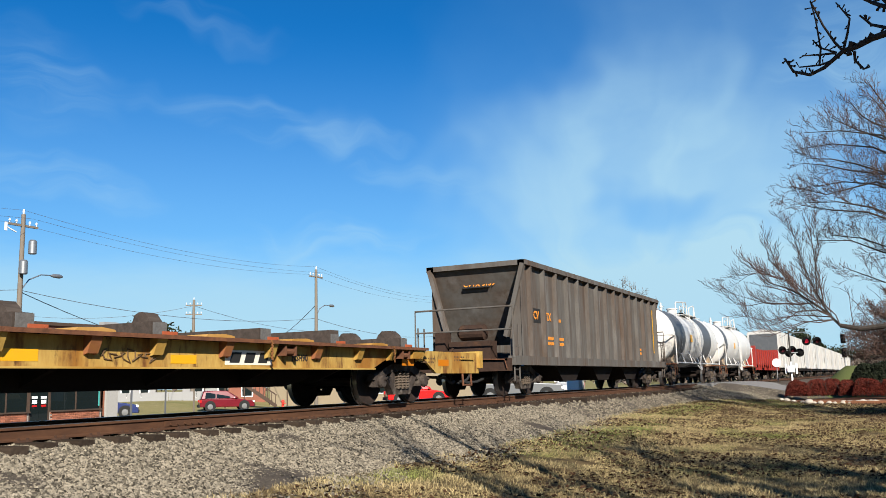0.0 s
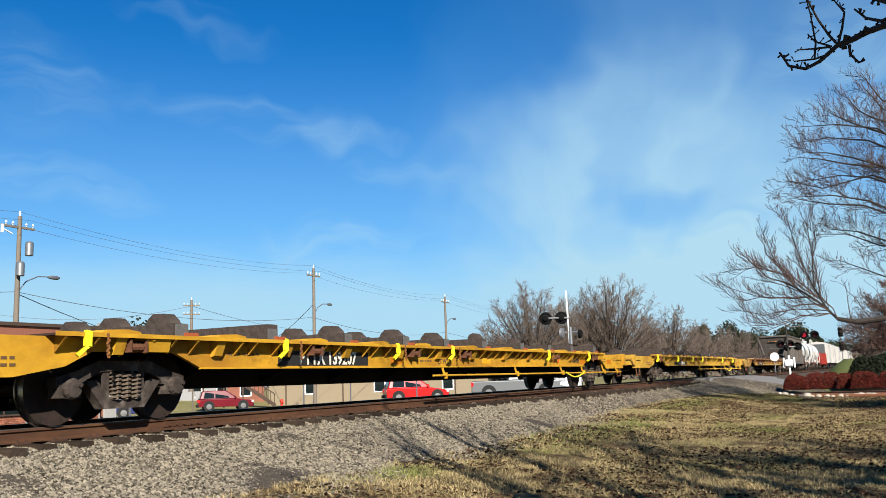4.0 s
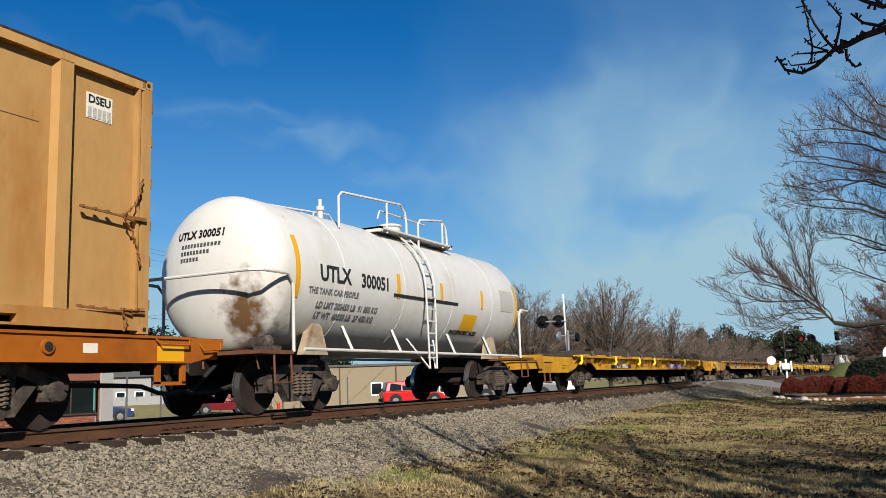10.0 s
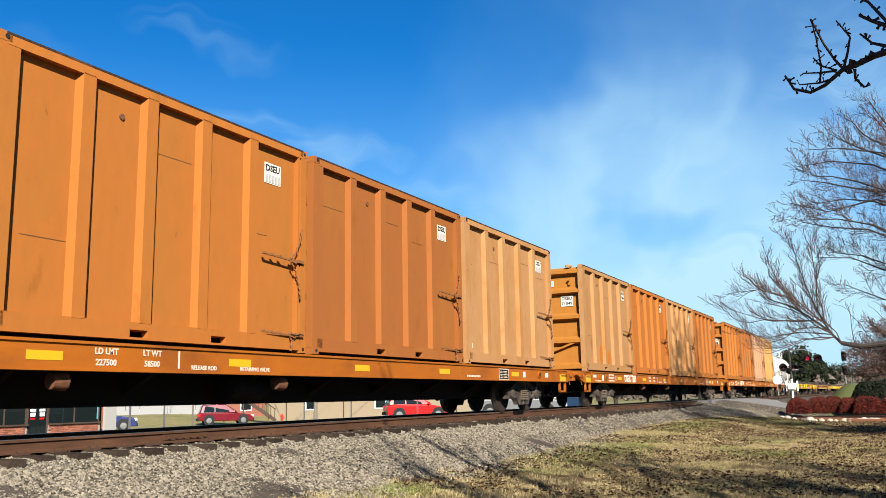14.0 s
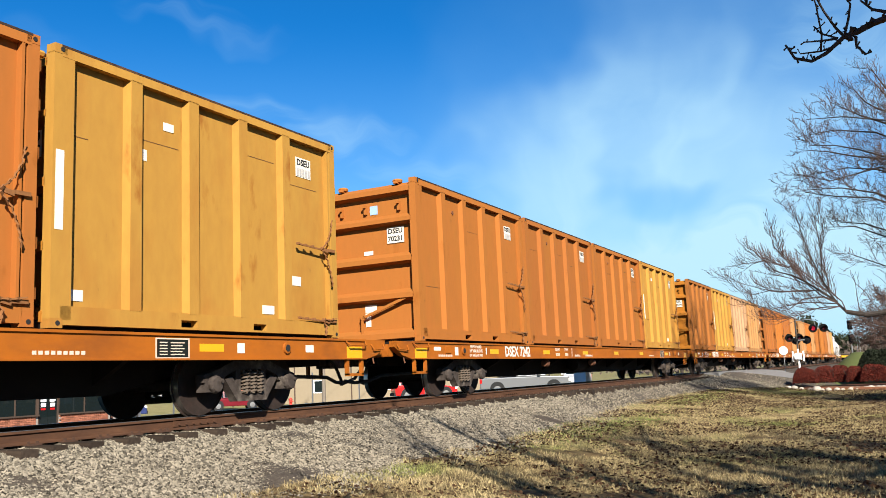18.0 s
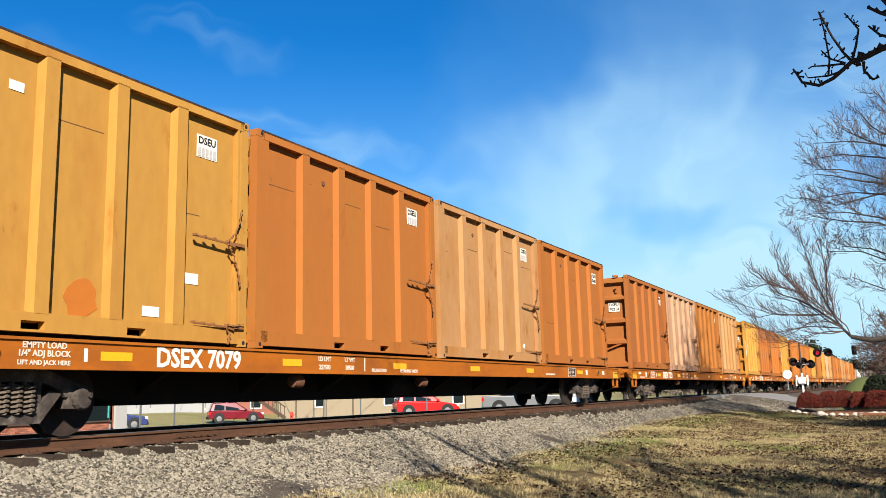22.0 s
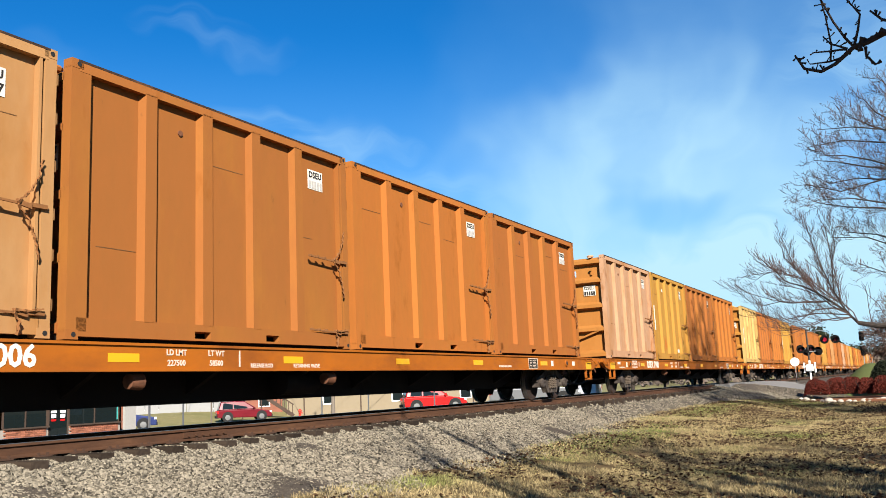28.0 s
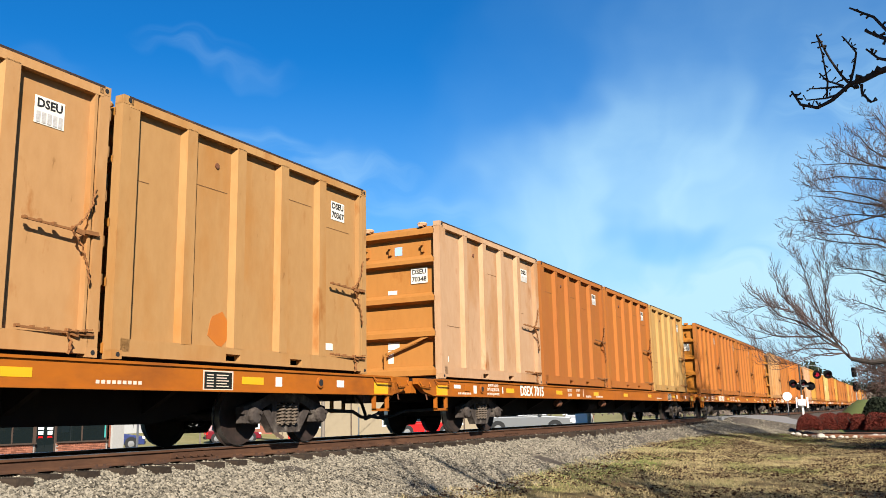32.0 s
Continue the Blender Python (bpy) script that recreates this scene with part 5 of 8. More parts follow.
def tank_car(x, length, radius, centre_z, style, number=""):
    """x: trailing head of the shell. style: white, or two_tone with black bands."""
    label = "white phosphoric acid tank car with a ladder and top platform" if style == "white" else "white and black two-tone tank car"
    t = thing("tank_car", label, "tank car", "tank cars", at=pose(x, TRACK_Y, RAIL_Z))
    hd = 0.62
    prof = [(0, 0.02)] + [(hd - hd * math.cos(a), radius * math.sin(a)) for a in [k * math.pi / 2 / 9 for k in range(1, 10)]]
    prof += [(hd + (length - 2 * hd) * k / 8, radius) for k in range(1, 8)] + [(length - p, r) for p, r in prof[::-1]]
    shell = part("shell", Shape().lathe(prof, (0, 0, centre_z), "x", 48), spilled_tank_paint(centre_z) if style == "white" else M["tank_white"], t, smooth=True)
    mid = length / 2
    seams = Shape()
    for k in range(1, 5):
        s = k * length / 5
        seams.lathe([(s - 0.012, radius + 0.001), (s - 0.006, radius + 0.006), (s + 0.006, radius + 0.006), (s + 0.012, radius + 0.001)], (0, 0, centre_z), "x", 40)
    part("weld_seams", seams, M["tank_white"], t)
    part("manway", Shape().lathe([(0, 0.26), (0.30, 0.26), (0.33, 0.30), (0.37, 0.30), (0.40, 0.2), (0.41, 0.02)], (mid + 0.7, 0, centre_z + radius - 0.05), "z", 20), M["tank_white"], t, smooth=True)
    part("valve", Shape().lathe([(0, 0.06), (0.2, 0.06), (0.22, 0.09), (0.30, 0.09), (0.32, 0.04), (0.45, 0.04)], (mid - 2.3, -0.1, centre_z + radius - 0.03), "z", 12), M["tank_white"], t, smooth=True)
    zt = centre_z + radius
    part("platform", Shape().box(mid - 1.4, mid + 2.0, -1.0, -0.28, zt - 0.14, zt - 0.10).box(mid - 1.4, mid + 2.0, 0.28, 1.0, zt - 0.14, zt - 0.10).box(mid - 1.4, mid - 1.3, -1.0, 1.0, zt - 0.2, zt - 0.1).box(mid + 1.9, mid + 2.0, -1.0, 1.0, zt - 0.2, zt - 0.1), M["tank_white"], t)
    for sy in (-1, 1):
        for x0, x1, up in ((mid - 2.9, mid - 0.2, 0.62), (mid + 0.35, mid + 1.8, 0.56)):
            r = Shape().tube([(x0, sy * 0.95, zt - 0.35), (x0, sy * 0.95, zt + up - 0.35), (x0 + 0.1, sy * 0.95, zt + up - 0.25), (x1 - 0.25, sy * 0.95, zt + up - 0.1), (x1 - 0.05, sy * 0.95, zt + up - 0.25), (x1, sy * 0.95, zt + up - 0.5), (x1, sy * 0.95, zt - 0.1)], 0.026, 8)
            r.tube([((x0 + x1) / 2 + 0.5, sy * 0.95, zt - 0.2), ((x0 + x1) / 2 + 0.5, sy * 0.95, zt + up - 0.15)], 0.024, 8)
            part("handrail", r, M["tank_white"], t, smooth=True)
        r = Shape().tube([(mid - 1.2, sy * 0.8, zt + 0.1), (mid - 1.1, sy * 0.8, zt + 0.3), (mid + 1.0, sy * 0.8, zt + 0.28)], 0.02, 6)
        part("handrail", r, M["tank_white"], t)
        # ladder following the shell, then straight down to a stirrup
        for off in (-0.2, 0.2):
            pts = []
            for k in range(8):
                a = radians(62 - k * 9)
                pts.append((mid - 0.2 + off, sy * (radius + 0.10) * math.cos(a), centre_z + (radius + 0.10) * math.sin(a)))
            pts += [(mid - 0.2 + off, sy * (radius + 0.11), centre_z - 0.4), (mid - 0.2 + off * 0.8, sy * (radius + 0.12), 0.72)]
            part("ladder_rail", Shape().tube(pts, 0.022, 6), M["tank_white"], t, smooth=True)
        rung = Shape()
        for k in range(13):
            if k < 6:
                a = radians(60 - k * 11)
                p = (sy * (radius + 0.10) * math.cos(a), centre_z + (radius + 0.10) * math.sin(a))
            else:
                p = (sy * (radius + 0.115), centre_z - 0.15 - (k - 6) * 0.26)
            if p[1] > 0.7:
                rung.bar((mid - 0.4, *p), (mid, *p), 0.02, 0.03)
        part("ladder_rungs", rung, M["tank_white"], t)
        part("ladder_stay", Shape().bar((mid - 0.8, sy * (radius - 0.2), 1.35), (mid - 0.35, sy * (radius + 0.1), 0.72), 0.06, 0.03).bar((mid + 0.4, sy * (radius - 0.2), 1.35), (mid - 0.05, sy * (radius + 0.1), 0.72), 0.06, 0.03), M["tank_white"], t)
        part("side_rail", Shape().tube([(0.9, sy * (radius + 0.05), 1.05), (length - 0.9, sy * (radius + 0.05), 1.05)], 0.03, 8), M["tank_white"], t)
        for xx in (2.4, 4.2, length - 4.6, length - 2.6):
            part("bracket", Shape().bar((xx, sy * (radius + 0.02), 1.06), (xx - 0.15, sy * (radius - 0.10), 1.5), 0.08, 0.05), M["tank_white"], t)
    for e, s in ((0, -1), (1, 1)):
        X = lambda u: u if e == 0 else length - u
        part("stub_sill", Shape().box(min(X(-0.4), X(3.0)), max(X(-0.4), X(3.0)), -0.3, 0.3, 0.66, 1.02), M["under"], t)
        for sy in (-1, 1):
            part("saddle", Shape().prism([(X(1.35), 0.98), (X(2.1), 0.98), (X(1.9), 1.5), (X(1.65), 1.62)], "y", *sorted((sy * 0.95, sy * 1.10))), M["saddle"], t)
        deck = Shape().box(min(X(-0.35), X(0.6)), max(X(-0.35), X(0.6)), -1.45, 1.45, 0.96, 1.02)
        part("end_platform", deck, M["rust"], t)
        rail = Shape().tube([(X(0.6), -1.44, 1.0), (X(0.6), -1.44, 2.15), (X(0.45), -1.44, 2.3), (X(-0.15), -1.4, 2.3), (X(-0.3), -1.25, 2.3), (X(-0.3), 1.25, 2.3), (X(-0.15), 1.4, 2.3), (X(0.45), 1.44, 2.3), (X(0.6), 1.44, 2.15), (X(0.6), 1.44, 1.0)], 0.03, 8)
        part("end_rail", rail, M["tank_white"], t, smooth=True)
        part("stirrup", Shape().tube([(X(0.1), -1.42, 1.0), (X(0.1), -1.44, 0.5), (X(0.55), -1.44, 0.5), (X(0.55), -1.42, 1.0)], 0.02, 6), M["rust"], t)
        bogie(t, X(1.3))
        coupler(t, X(-0.15), s)
    part("brake_cylinder", Shape().lathe([(-0.3, 0.14), (0.3, 0.14)], (0.0, 0.35, 1.18), "x", 12), M["deck_rust"], t)
    part("brake_valve", Shape().lathe([(-0.1, 0.06), (-0.06, 0.13), (0.08, 0.13), (0.14, 0.07), (0.2, 0.07), (0.22, 0.10), (0.3, 0.1)], (0.25, -1.15, 1.15), "y", 12).box(0.1, 0.45, -1.3, -1.0, 1.02, 1.10), M["bogie"], t, smooth=True)

    def on_shell(shape_mesh, name, xx, ang, mat=None, label=""):
        """Lays a flat mesh made in the x-z plane round the shell at an angle below the middle."""
        me = shape_mesh
        for v in me.vertices:
            a = radians(ang) + v.co.z / radius
            rr = radius + 0.006 - v.co.y
            v.co = Vector((xx + v.co.x, -rr * math.cos(a), centre_z + rr * math.sin(a)))
        part(name, me, None, t, label)

    def sheet(w, hh, mat):
        s = Shape()
        n = 10
        for k in range(n):
            s.box(-w / 2, w / 2, -0.002, 0.0, -hh / 2 + hh * k / n, -hh / 2 + hh * (k + 1) / n)
        return s.mesh("marking", M[mat])

    def grid(me, cuts):
        bm = bmesh.new()
        bm.from_mesh(me)
        bmesh.ops.triangulate(bm, faces=bm.faces)
        bm.to_mesh(me)
        bm.free()
        return me

    if style == "white":
        on_shell(grid(letters("UTLX", 0.40, M["black_mark"]), 3), "lettering", 1.95, 0)
        on_shell(grid(letters(number, 0.36, M["black_mark"]), 3), "lettering", 3.35, -1)
        on_shell(letters("THE TANK CAR PEOPLE", 0.15, M["stencil_grey"]), "lettering", 1.95, -13)
        on_shell(letters("LD LMT 202450 LB  91 850 KG", 0.16, M["stencil_grey"]), "lettering", 2.5, -23)
        on_shell(letters("LT WT  60550 LB  27 450 KG", 0.16, M["stencil_grey"]), "lettering", 2.5, -31)
        on_shell(letters("PHOSPHORIC ACID", 0.17, M["black_mark"]), "lettering", 7.75, -36)
        for xx, a, hh in ((0.8, 3, 1.1), (4.25, 0, 0.5), (6.2, 0, 0.45), (8.4, 0, 0.45), (length - 0.66, 0, 1.1)):
            on_shell(sheet(0.13, hh, "reflector"), "reflector", xx, a, label="yellow reflector strip")
        on_shell(sheet(0.75, 0.42, "reflector"), "placard", 7.8, -25, label="yellow warning placard")
        on_shell(sheet(3.0, 0.07, "black_mark"), "stripe", mid - 0.1, -8, label="black stripe")
        on_shell(sheet(0.85, 0.55, "faint_mark"), "data_panel", length - 1.3, 3, label="pale data stencils")
        st = Shape()
        for r in range(3):
            for k in range(12 - 3 * r):
                st.box(-0.42 + k * 0.075, -0.37 + k * 0.075, -0.004, 0, 0.02 - r * 0.12, 0.08 - r * 0.12)
        tm = letters("UTLX 300051", 0.19, M["black_mark"])
        for v in tm.vertices:
            y, z = 0.12 - v.co.x, centre_z + 0.66 + v.co.z
            d = math.hypot(y, z - centre_z) / radius
            v.co = Vector((hd - hd * math.sqrt(max(0.0, 1 - d * d)) - 0.014, y, z))
        part("lettering", tm, None, t)
        me = st.mesh("stencil", M["stencil_grey"])
        me.transform(Matrix.Translation((0.045, 0.1, centre_z + 0.42)) @ Matrix.Rotation(radians(-90), 4, "Z"))
        for v in me.vertices:     # follow the dished head
            d = math.hypot(v.co.y, v.co.z - centre_z) / radius
            v.co.x = hd - hd * math.sqrt(max(0.0, 1 - d * d)) - 0.012
        tagged(part("stencil", me, None, t), kind="stuff")
    else:
        n = 40
        for a0, a1 in style:
            part("painted_band", Shape().lathe([(a0 * length, radius + 0.002), (a0 * length, radius + 0.005), (a1 * length, radius + 0.005), (a1 * length, radius + 0.002)], (0, 0, centre_z), "x", n), M["tank_black"], t, "black painted band", smooth=True)
        part("yellow_panel", Shape().box(4.2, 4.7, -radius - 0.01, -radius - 0.004, centre_z - 0.2, centre_z + 0.15), M["reflector"], t)
    MOVING.append(t)
    return t


M["stencil_grey"] = material("grey_stencil", (0.12, 0.12, 0.12), 0.7)
tank_car(65.25, 11.3, 1.40, 2.40, "white", "300051")
tank_car(274.6, 12.4, 1.40, 2.30, ((0.06, 0.25), (0.62, 0.80)))
tank_car(288.4, 12.4, 1.40, 2.30, ((0.06, 0.14),))


# -- grey hopper --
def hopper_car(x):
    L_, top, bot, h = 15.4, 3.68, 1.05, 1.5
    c = thing("hopper_car", "weathered grey ribbed steel hopper car with sloping ends", "hopper car", at=pose(x, TRACK_Y, RAIL_Z))
    for s in (-1, 1):
        a, b = sorted((s * (h - 0.12), s * (h - 0.16)))
        part("side_sheet", Shape().box(0.0, L_, a, b, bot, top), M["grey_hopper"], c)
        a, b = sorted((s * (h + 0.02), s * (h - 0.2)))
        part("top_rail", Shape().box(-0.05, L_ + 0.05, a, b, top - 0.14, top), M["grey_hopper"], c)
        a, b = sorted((s * h, s * (h - 0.2)))
        part("side_sill", Shape().box(-0.9, L_ + 0.9, a, b, bot - 0.24, bot), M["grey_hopper"], c)
        rib = None
        for k in range(15):
            xx = 0.45 + k * (L_ - 0.9) / 14
            a, b = s * (h - 0.12), s * h
            o = Shape().prism([(xx - 0.07, a), (xx - 0.05, b), (xx + 0.05, b), (xx + 0.07, a)], "z", bot, top - 0.14)
            part("rib", o, M["grey_hopper"], c)
    for e in (0, 1):
        X = lambda u: u if e == 0 else L_ - u
        s = Shape().prism([(X(0.02), top - 0.06), (X(0.02), top), (X(0.10), top), (X(1.30), 1.45), (X(1.22), 1.42)], "y", -h + 0.16, h - 0.16)
        part("slope_sheet", s, M["grey_hopper"], c)
        part("end_rail", Shape().box(min(X(-0.05), X(0.1)), max(X(-0.05), X(0.1)), -h, h, top - 0.14, top), M["grey_hopper"], c)
        for sy in (-1, 1):
            part("end_post", Shape().bar((X(0.0), sy * (h - 0.06), top - 0.1), (X(0.0), sy * (h - 0.62), 1.6), 0.16, 0.12), M["grey_hopper"], c)
            part("corner_sheet", Shape().prism([(sy * (h - 0.13), top - 0.1), (sy * (h - 0.13), bot), (sy * (h - 0.55), bot), (sy * (h - 0.5), 1.7)], "x", min(X(0.03), X(0.06)), max(X(0.03), X(0.06))), M["grey_hopper"], c)
            part("ladder", Shape().tube([(X(-0.8), sy * 1.42, 0.4), (X(-0.8), sy * 1.42, 1.9)], 0.022).tube([(X(-0.45), sy * 1.42, 0.4), (X(-0.45), sy * 1.42, 1.9)], 0.022).bar((X(-0.8), sy * 1.42, 0.7), (X(-0.45), sy * 1.42, 0.7), 0.02, 0.02).bar((X(-0.8), sy * 1.42, 1.3), (X(-0.45), sy * 1.42, 1.3), 0.02, 0.02), M["grey_hopper"], c)
        rail = Shape().tube([(X(-0.9), -1.45, 1.0), (X(-0.9), -1.45, 2.35), (X(-0.9), 1.45, 2.35), (X(-0.9), 1.45, 1.0)], 0.028, 6).tube([(X(-0.9), -1.45, 1.75), (X(-0.9), 1.45, 1.75)], 0.022, 6)
        part("end_handrail", rail, M["grey_hopper"], c)
        part("end_platform", Shape().box(min(X(-1.1), X(0.4)), max(X(-1.1), X(0.4)), -1.35, 1.35, 0.92, 0.98), M["rust"], c)
        part("end_sill", Shape().box(min(X(-1.1), X(-0.9)), max(X(-1.1), X(-0.9)), -1.4, 1.4, 0.66, 0.99), M["deck_rust"], c)
        part("brake_cylinder", Shape().lathe([(-0.45, 0.1), (-0.4, 0.22), (0.3, 0.22), (0.4, 0.12)], (X(0.0), 0.15, 1.75), "y", 14).box(min(X(-0.35), X(0.1)), max(X(-0.35), X(0.1)), -0.55, 0.7, 0.98, 1.5).tube([(X(-0.3), -0.6, 1.35), (X(-0.3), 0.5, 1.4), (X(-0.5), 0.75, 1.1)], 0.04).box(min(X(-0.5), X(-0.1)), max(X(-0.5), X(-0.1)), 0.75, 1.05, 0.98, 1.8), M["deck_rust"], c, "rusty brake gear on the end platform")
        bogie(c, X(0.75))
        coupler(c, X(-1.1), -1 if e == 0 else 1)
    part("centre_sill", Shape().box(-1.0, L_ + 1.0, -0.35, 0.35, 0.62, 0.95), M["under"], c)
    for k in range(3):
        xx = 2.6 + k * 3.6
        b = Shape().prism([(xx, bot), (xx + 3.2, bot), (xx + 2.2, 0.36), (xx + 1.0, 0.36)], "y", -1.2, 1.2)
        part("discharge_bay", b, M["under"], c)
    y0 = -h - 0.004
    part("lettering_panel", Shape().box(0.75, 1.35, -h + 0.112, -h + 0.116, 2.0, 2.4), M["black_mark"], c)
    part("lettering", letters("CV", 0.32, M["orange_letter"]), None, c, at=pose(1.0, -h + 0.108, 2.2))
    part("lettering", letters("TX", 0.32, M["orange_letter"]), None, c, at=pose(2.0, -h + 0.108, 2.2))
    m = Matrix.Translation((0.30, 0.1, 3.12)) @ Matrix.Rotation(radians(-90), 4, "Z") @ Matrix.Rotation(radians(-28), 4, "X")
    p = part("number_panel", Shape().box(-0.42, 0.42, -0.004, 0, -0.11, 0.11), M["black_mark"], c, at=m)
    part("lettering", letters("CVTX 3159", 0.2, M["orange_letter"]), None, p, at=pose(0.08, -0.006, 0))
    st = Shape()
    for x0, n, z in ((1.9, 5, 1.55), (1.9, 5, 1.4), (2.9, 4, 1.55), (2.9, 4, 1.4), (2.8, 3, 2.1), (12.3, 3, 1.3), (12.3, 3, 1.45)):
        for k in range(n):
            st.box(x0 + k * 0.1, x0 + k * 0.1 + 0.07, -h + 0.110, -h + 0.116, z, z + 0.09)
    tagged(part("stencil", st, M["orange_letter"], c), kind="stuff")
    part("reflector", Shape().box(L_ - 0.75, L_ - 0.65, -h + 0.112, -h + 0.116, 1.4, 3.2), M["reflector"], c, "yellow reflector strip")
    MOVING.append(c)


M["orange_letter"] = material("orange_lettering", (0.55, 0.20, 0.03), 0.6)
hopper_car(256.4)


# -- the cars ahead: a red bulkhead flat and white boxcars --
M["box_white"] = material("dirty_white_paint", (0.446, 0.432, 0.403), 0.55, grain=((0.302, 0.259, 0.216), 3, 0.4), spots=((0.245, 0.180, 0.130), 0.7, 0.55, 0.75), stretch=(1.6, 1, 0.35))


def red_flat(x):
    c = thing("bulkhead_flatcar", "plain red bulkhead flatcar with board sides", "flatcar", at=pose(x, TRACK_Y, RAIL_Z))
    part("deck", Shape().box(0, 15.0, -1.4, 1.4, 0.95, 1.15), M["red_paint"], c)
    for xx in (0.0, 14.7):
        b = Shape().box(xx, xx + 0.3, -1.4, 1.4, 1.15, 2.55)
        part("bulkhead", b, M["red_paint"], c)
    for s in (-1, 1):
        part("side_board", Shape().box(0.3, 14.7, *sorted((s * 1.4, s * 1.3)), 0.75, 2.3), M["red_paint"], c)
        for k in range(11):
            part("rib", Shape().box(0.9 + k * 1.3, 1.0 + k * 1.3, *sorted((s * 1.41, s * 1.5)), 0.75, 2.3), M["red_paint"], c)
    part("centre_sill", Shape().box(0, 15, -0.4, 0.4, 0.55, 0.95), M["under"], c)
    for e, s in ((0, -1), (1, 1)):
        bogie(c, 2.0 if e == 0 else 13.0)
        coupler(c, 0 if e == 0 else 15.0, s)
    MOVING.append(c)


def boxcar(x, first=False):
    c = thing("boxcar", "dirty white steel boxcar streaked with rust", "boxcar", "white boxcars", at=pose(x, TRACK_Y, RAIL_Z))
    L_ = 16.6
    body = Shape().box(0, L_, -1.42, 1.42, 1.0, 4.3)
    body.prism([(-1.42, 4.3), (1.42, 4.3), (0, 4.55)], "x", 0, L_)
    part("body", body, M["box_white"], c)
    for k in range(7):
        part("rib", Shape().box(0.8 + k * 2.4, 0.95 + k * 2.4, -1.47, -1.42, 1.05, 4.25), M["box_white"], c)
    part("door", Shape().box(6.6, 9.8, -1.52, -1.47, 1.1, 4.1), M["box_white"], c)
    if first:
        part("end_panel", Shape().box(-0.05, -0.004, -1.2, 1.2, 2.6, 4.1), M["tank_black"], c, "dark end panel")
    part("sill", Shape().box(0, L_, -1.3, 1.3, 0.72, 1.0), M["under"], c)
    for e, s in ((0, -1), (1, 1)):
        bogie(c, 2.2 if e == 0 else L_ - 2.2)
        coupler(c, 0 if e == 0 else L_, s)
    MOVING.append(c)


red_flat(302.5)
for i in range(9):
    boxcar(319.5 + i * 17.9, i == 0)


# ---- beyond the track ----
def place(az, r, z=None):
    """A spot by its bearing from the rails' direction (degrees) and its distance from the viewpoint."""
    x, y = r * math.cos(radians(az)), r * math.sin(radians(az))
    return Vector((x, y, ground_z(x, y) if z is None else z))


M["brick"] = material("red_brick", (0.27, 0.105, 0.062), 0.85, grain=((0.16, 0.06, 0.04), 10, 0.5), obj_random=0.3)
M["brick_wall"] = material("red_brick_wall", (0.224, 0.088, 0.058), 0.85, grain=((0.136, 0.061, 0.041), 12, 0.6), spots=((0.150, 0.061, 0.041), 0.8, 0.5, 0.75))
M["mortar"] = material("mortar", (0.268, 0.235, 0.204), 0.9)
M["glass"] = material("dark_glass", (0.008, 0.012, 0.012), 0.02)
M["beige"] = material("beige_render", (0.210, 0.169, 0.113), 0.85, grain=((0.177, 0.141, 0.094), 3, 0.4))
M["white_wall"] = material("white_siding", (0.241, 0.238, 0.232), 0.7, grain=((0.201, 0.198, 0.191), 6, 0.4))
M["roofing"] = material("grey_roofing", (0.088, 0.082, 0.078), 0.9, grain=((0.054, 0.051, 0.048), 6, 0.5))
M["dark_wood"] = material("dark_stained_wood", (0.06, 0.04, 0.03), 0.8)
M["pole_wood"] = material("weathered_pole", (0.173, 0.145, 0.116), 0.9, grain=((0.094, 0.076, 0.058), 6, 0.7), stretch=(6, 6, 0.4), bump=0.3)
M["steel"] = material("galvanised_steel", (0.252, 0.258, 0.264), 0.45, 0.7, grain=((0.180, 0.180, 0.180), 8, 0.4))
M["white_metal"] = material("white_enamel", (0.78, 0.78, 0.76), 0.4)
M["wire"] = material("black_cable", (0.07, 0.07, 0.075), 0.6)
M["porcelain"] = material("insulator", (0.55, 0.56, 0.58), 0.3)
M["rubber"] = material("tyre_rubber", (0.02, 0.02, 0.02), 0.8)
M["car_red"] = material("bright_red_car_paint", (0.422, 0.009, 0.009), 0.25)
M["car_maroon"] = material("maroon_car_paint", (0.113, 0.005, 0.011), 0.25)
M["car_silver"] = material("silver_car_paint", (0.152, 0.156, 0.160), 0.35, 0.5)
M["car_blue"] = material("navy_car_paint", (0.02, 0.03, 0.10), 0.25)
M["car_white"] = material("white_car_paint", (0.413, 0.413, 0.407), 0.3)
M["lamp_lens"] = material("headlamp_lens", (0.7, 0.7, 0.7), 0.1)
M["tail_red"] = material("tail_lamp", (0.4, 0.01, 0.01), 0.2)
M["alloy"] = material("alloy_wheel", (0.16, 0.16, 0.16), 0.4, 0.6)
M["signal_black"] = material("signal_black", (0.005, 0.005, 0.005), 0.95)
M["signal_lit"] = material("lit_red_lens", (0.22, 0.008, 0.02), 0.3, emit=((1.0, 0.02, 0.06), 0.16))
M["signal_dark"] = material("unlit_red_lens", (0.05, 0.006, 0.01), 0.6)
M["hydrant"] = material("hydrant_red", (0.55, 0.03, 0.015), 0.5)
M["pole_dark"] = material("dark_weathered_steel", (0.045, 0.042, 0.038), 0.7, grain=((0.02, 0.02, 0.018), 10, 0.5))
M["teal"] = material("teal_reflection", (0.05, 0.30, 0.27), 0.5)
M["graffiti"] = material("pale_graffiti", (0.60, 0.55, 0.55), 0.6)


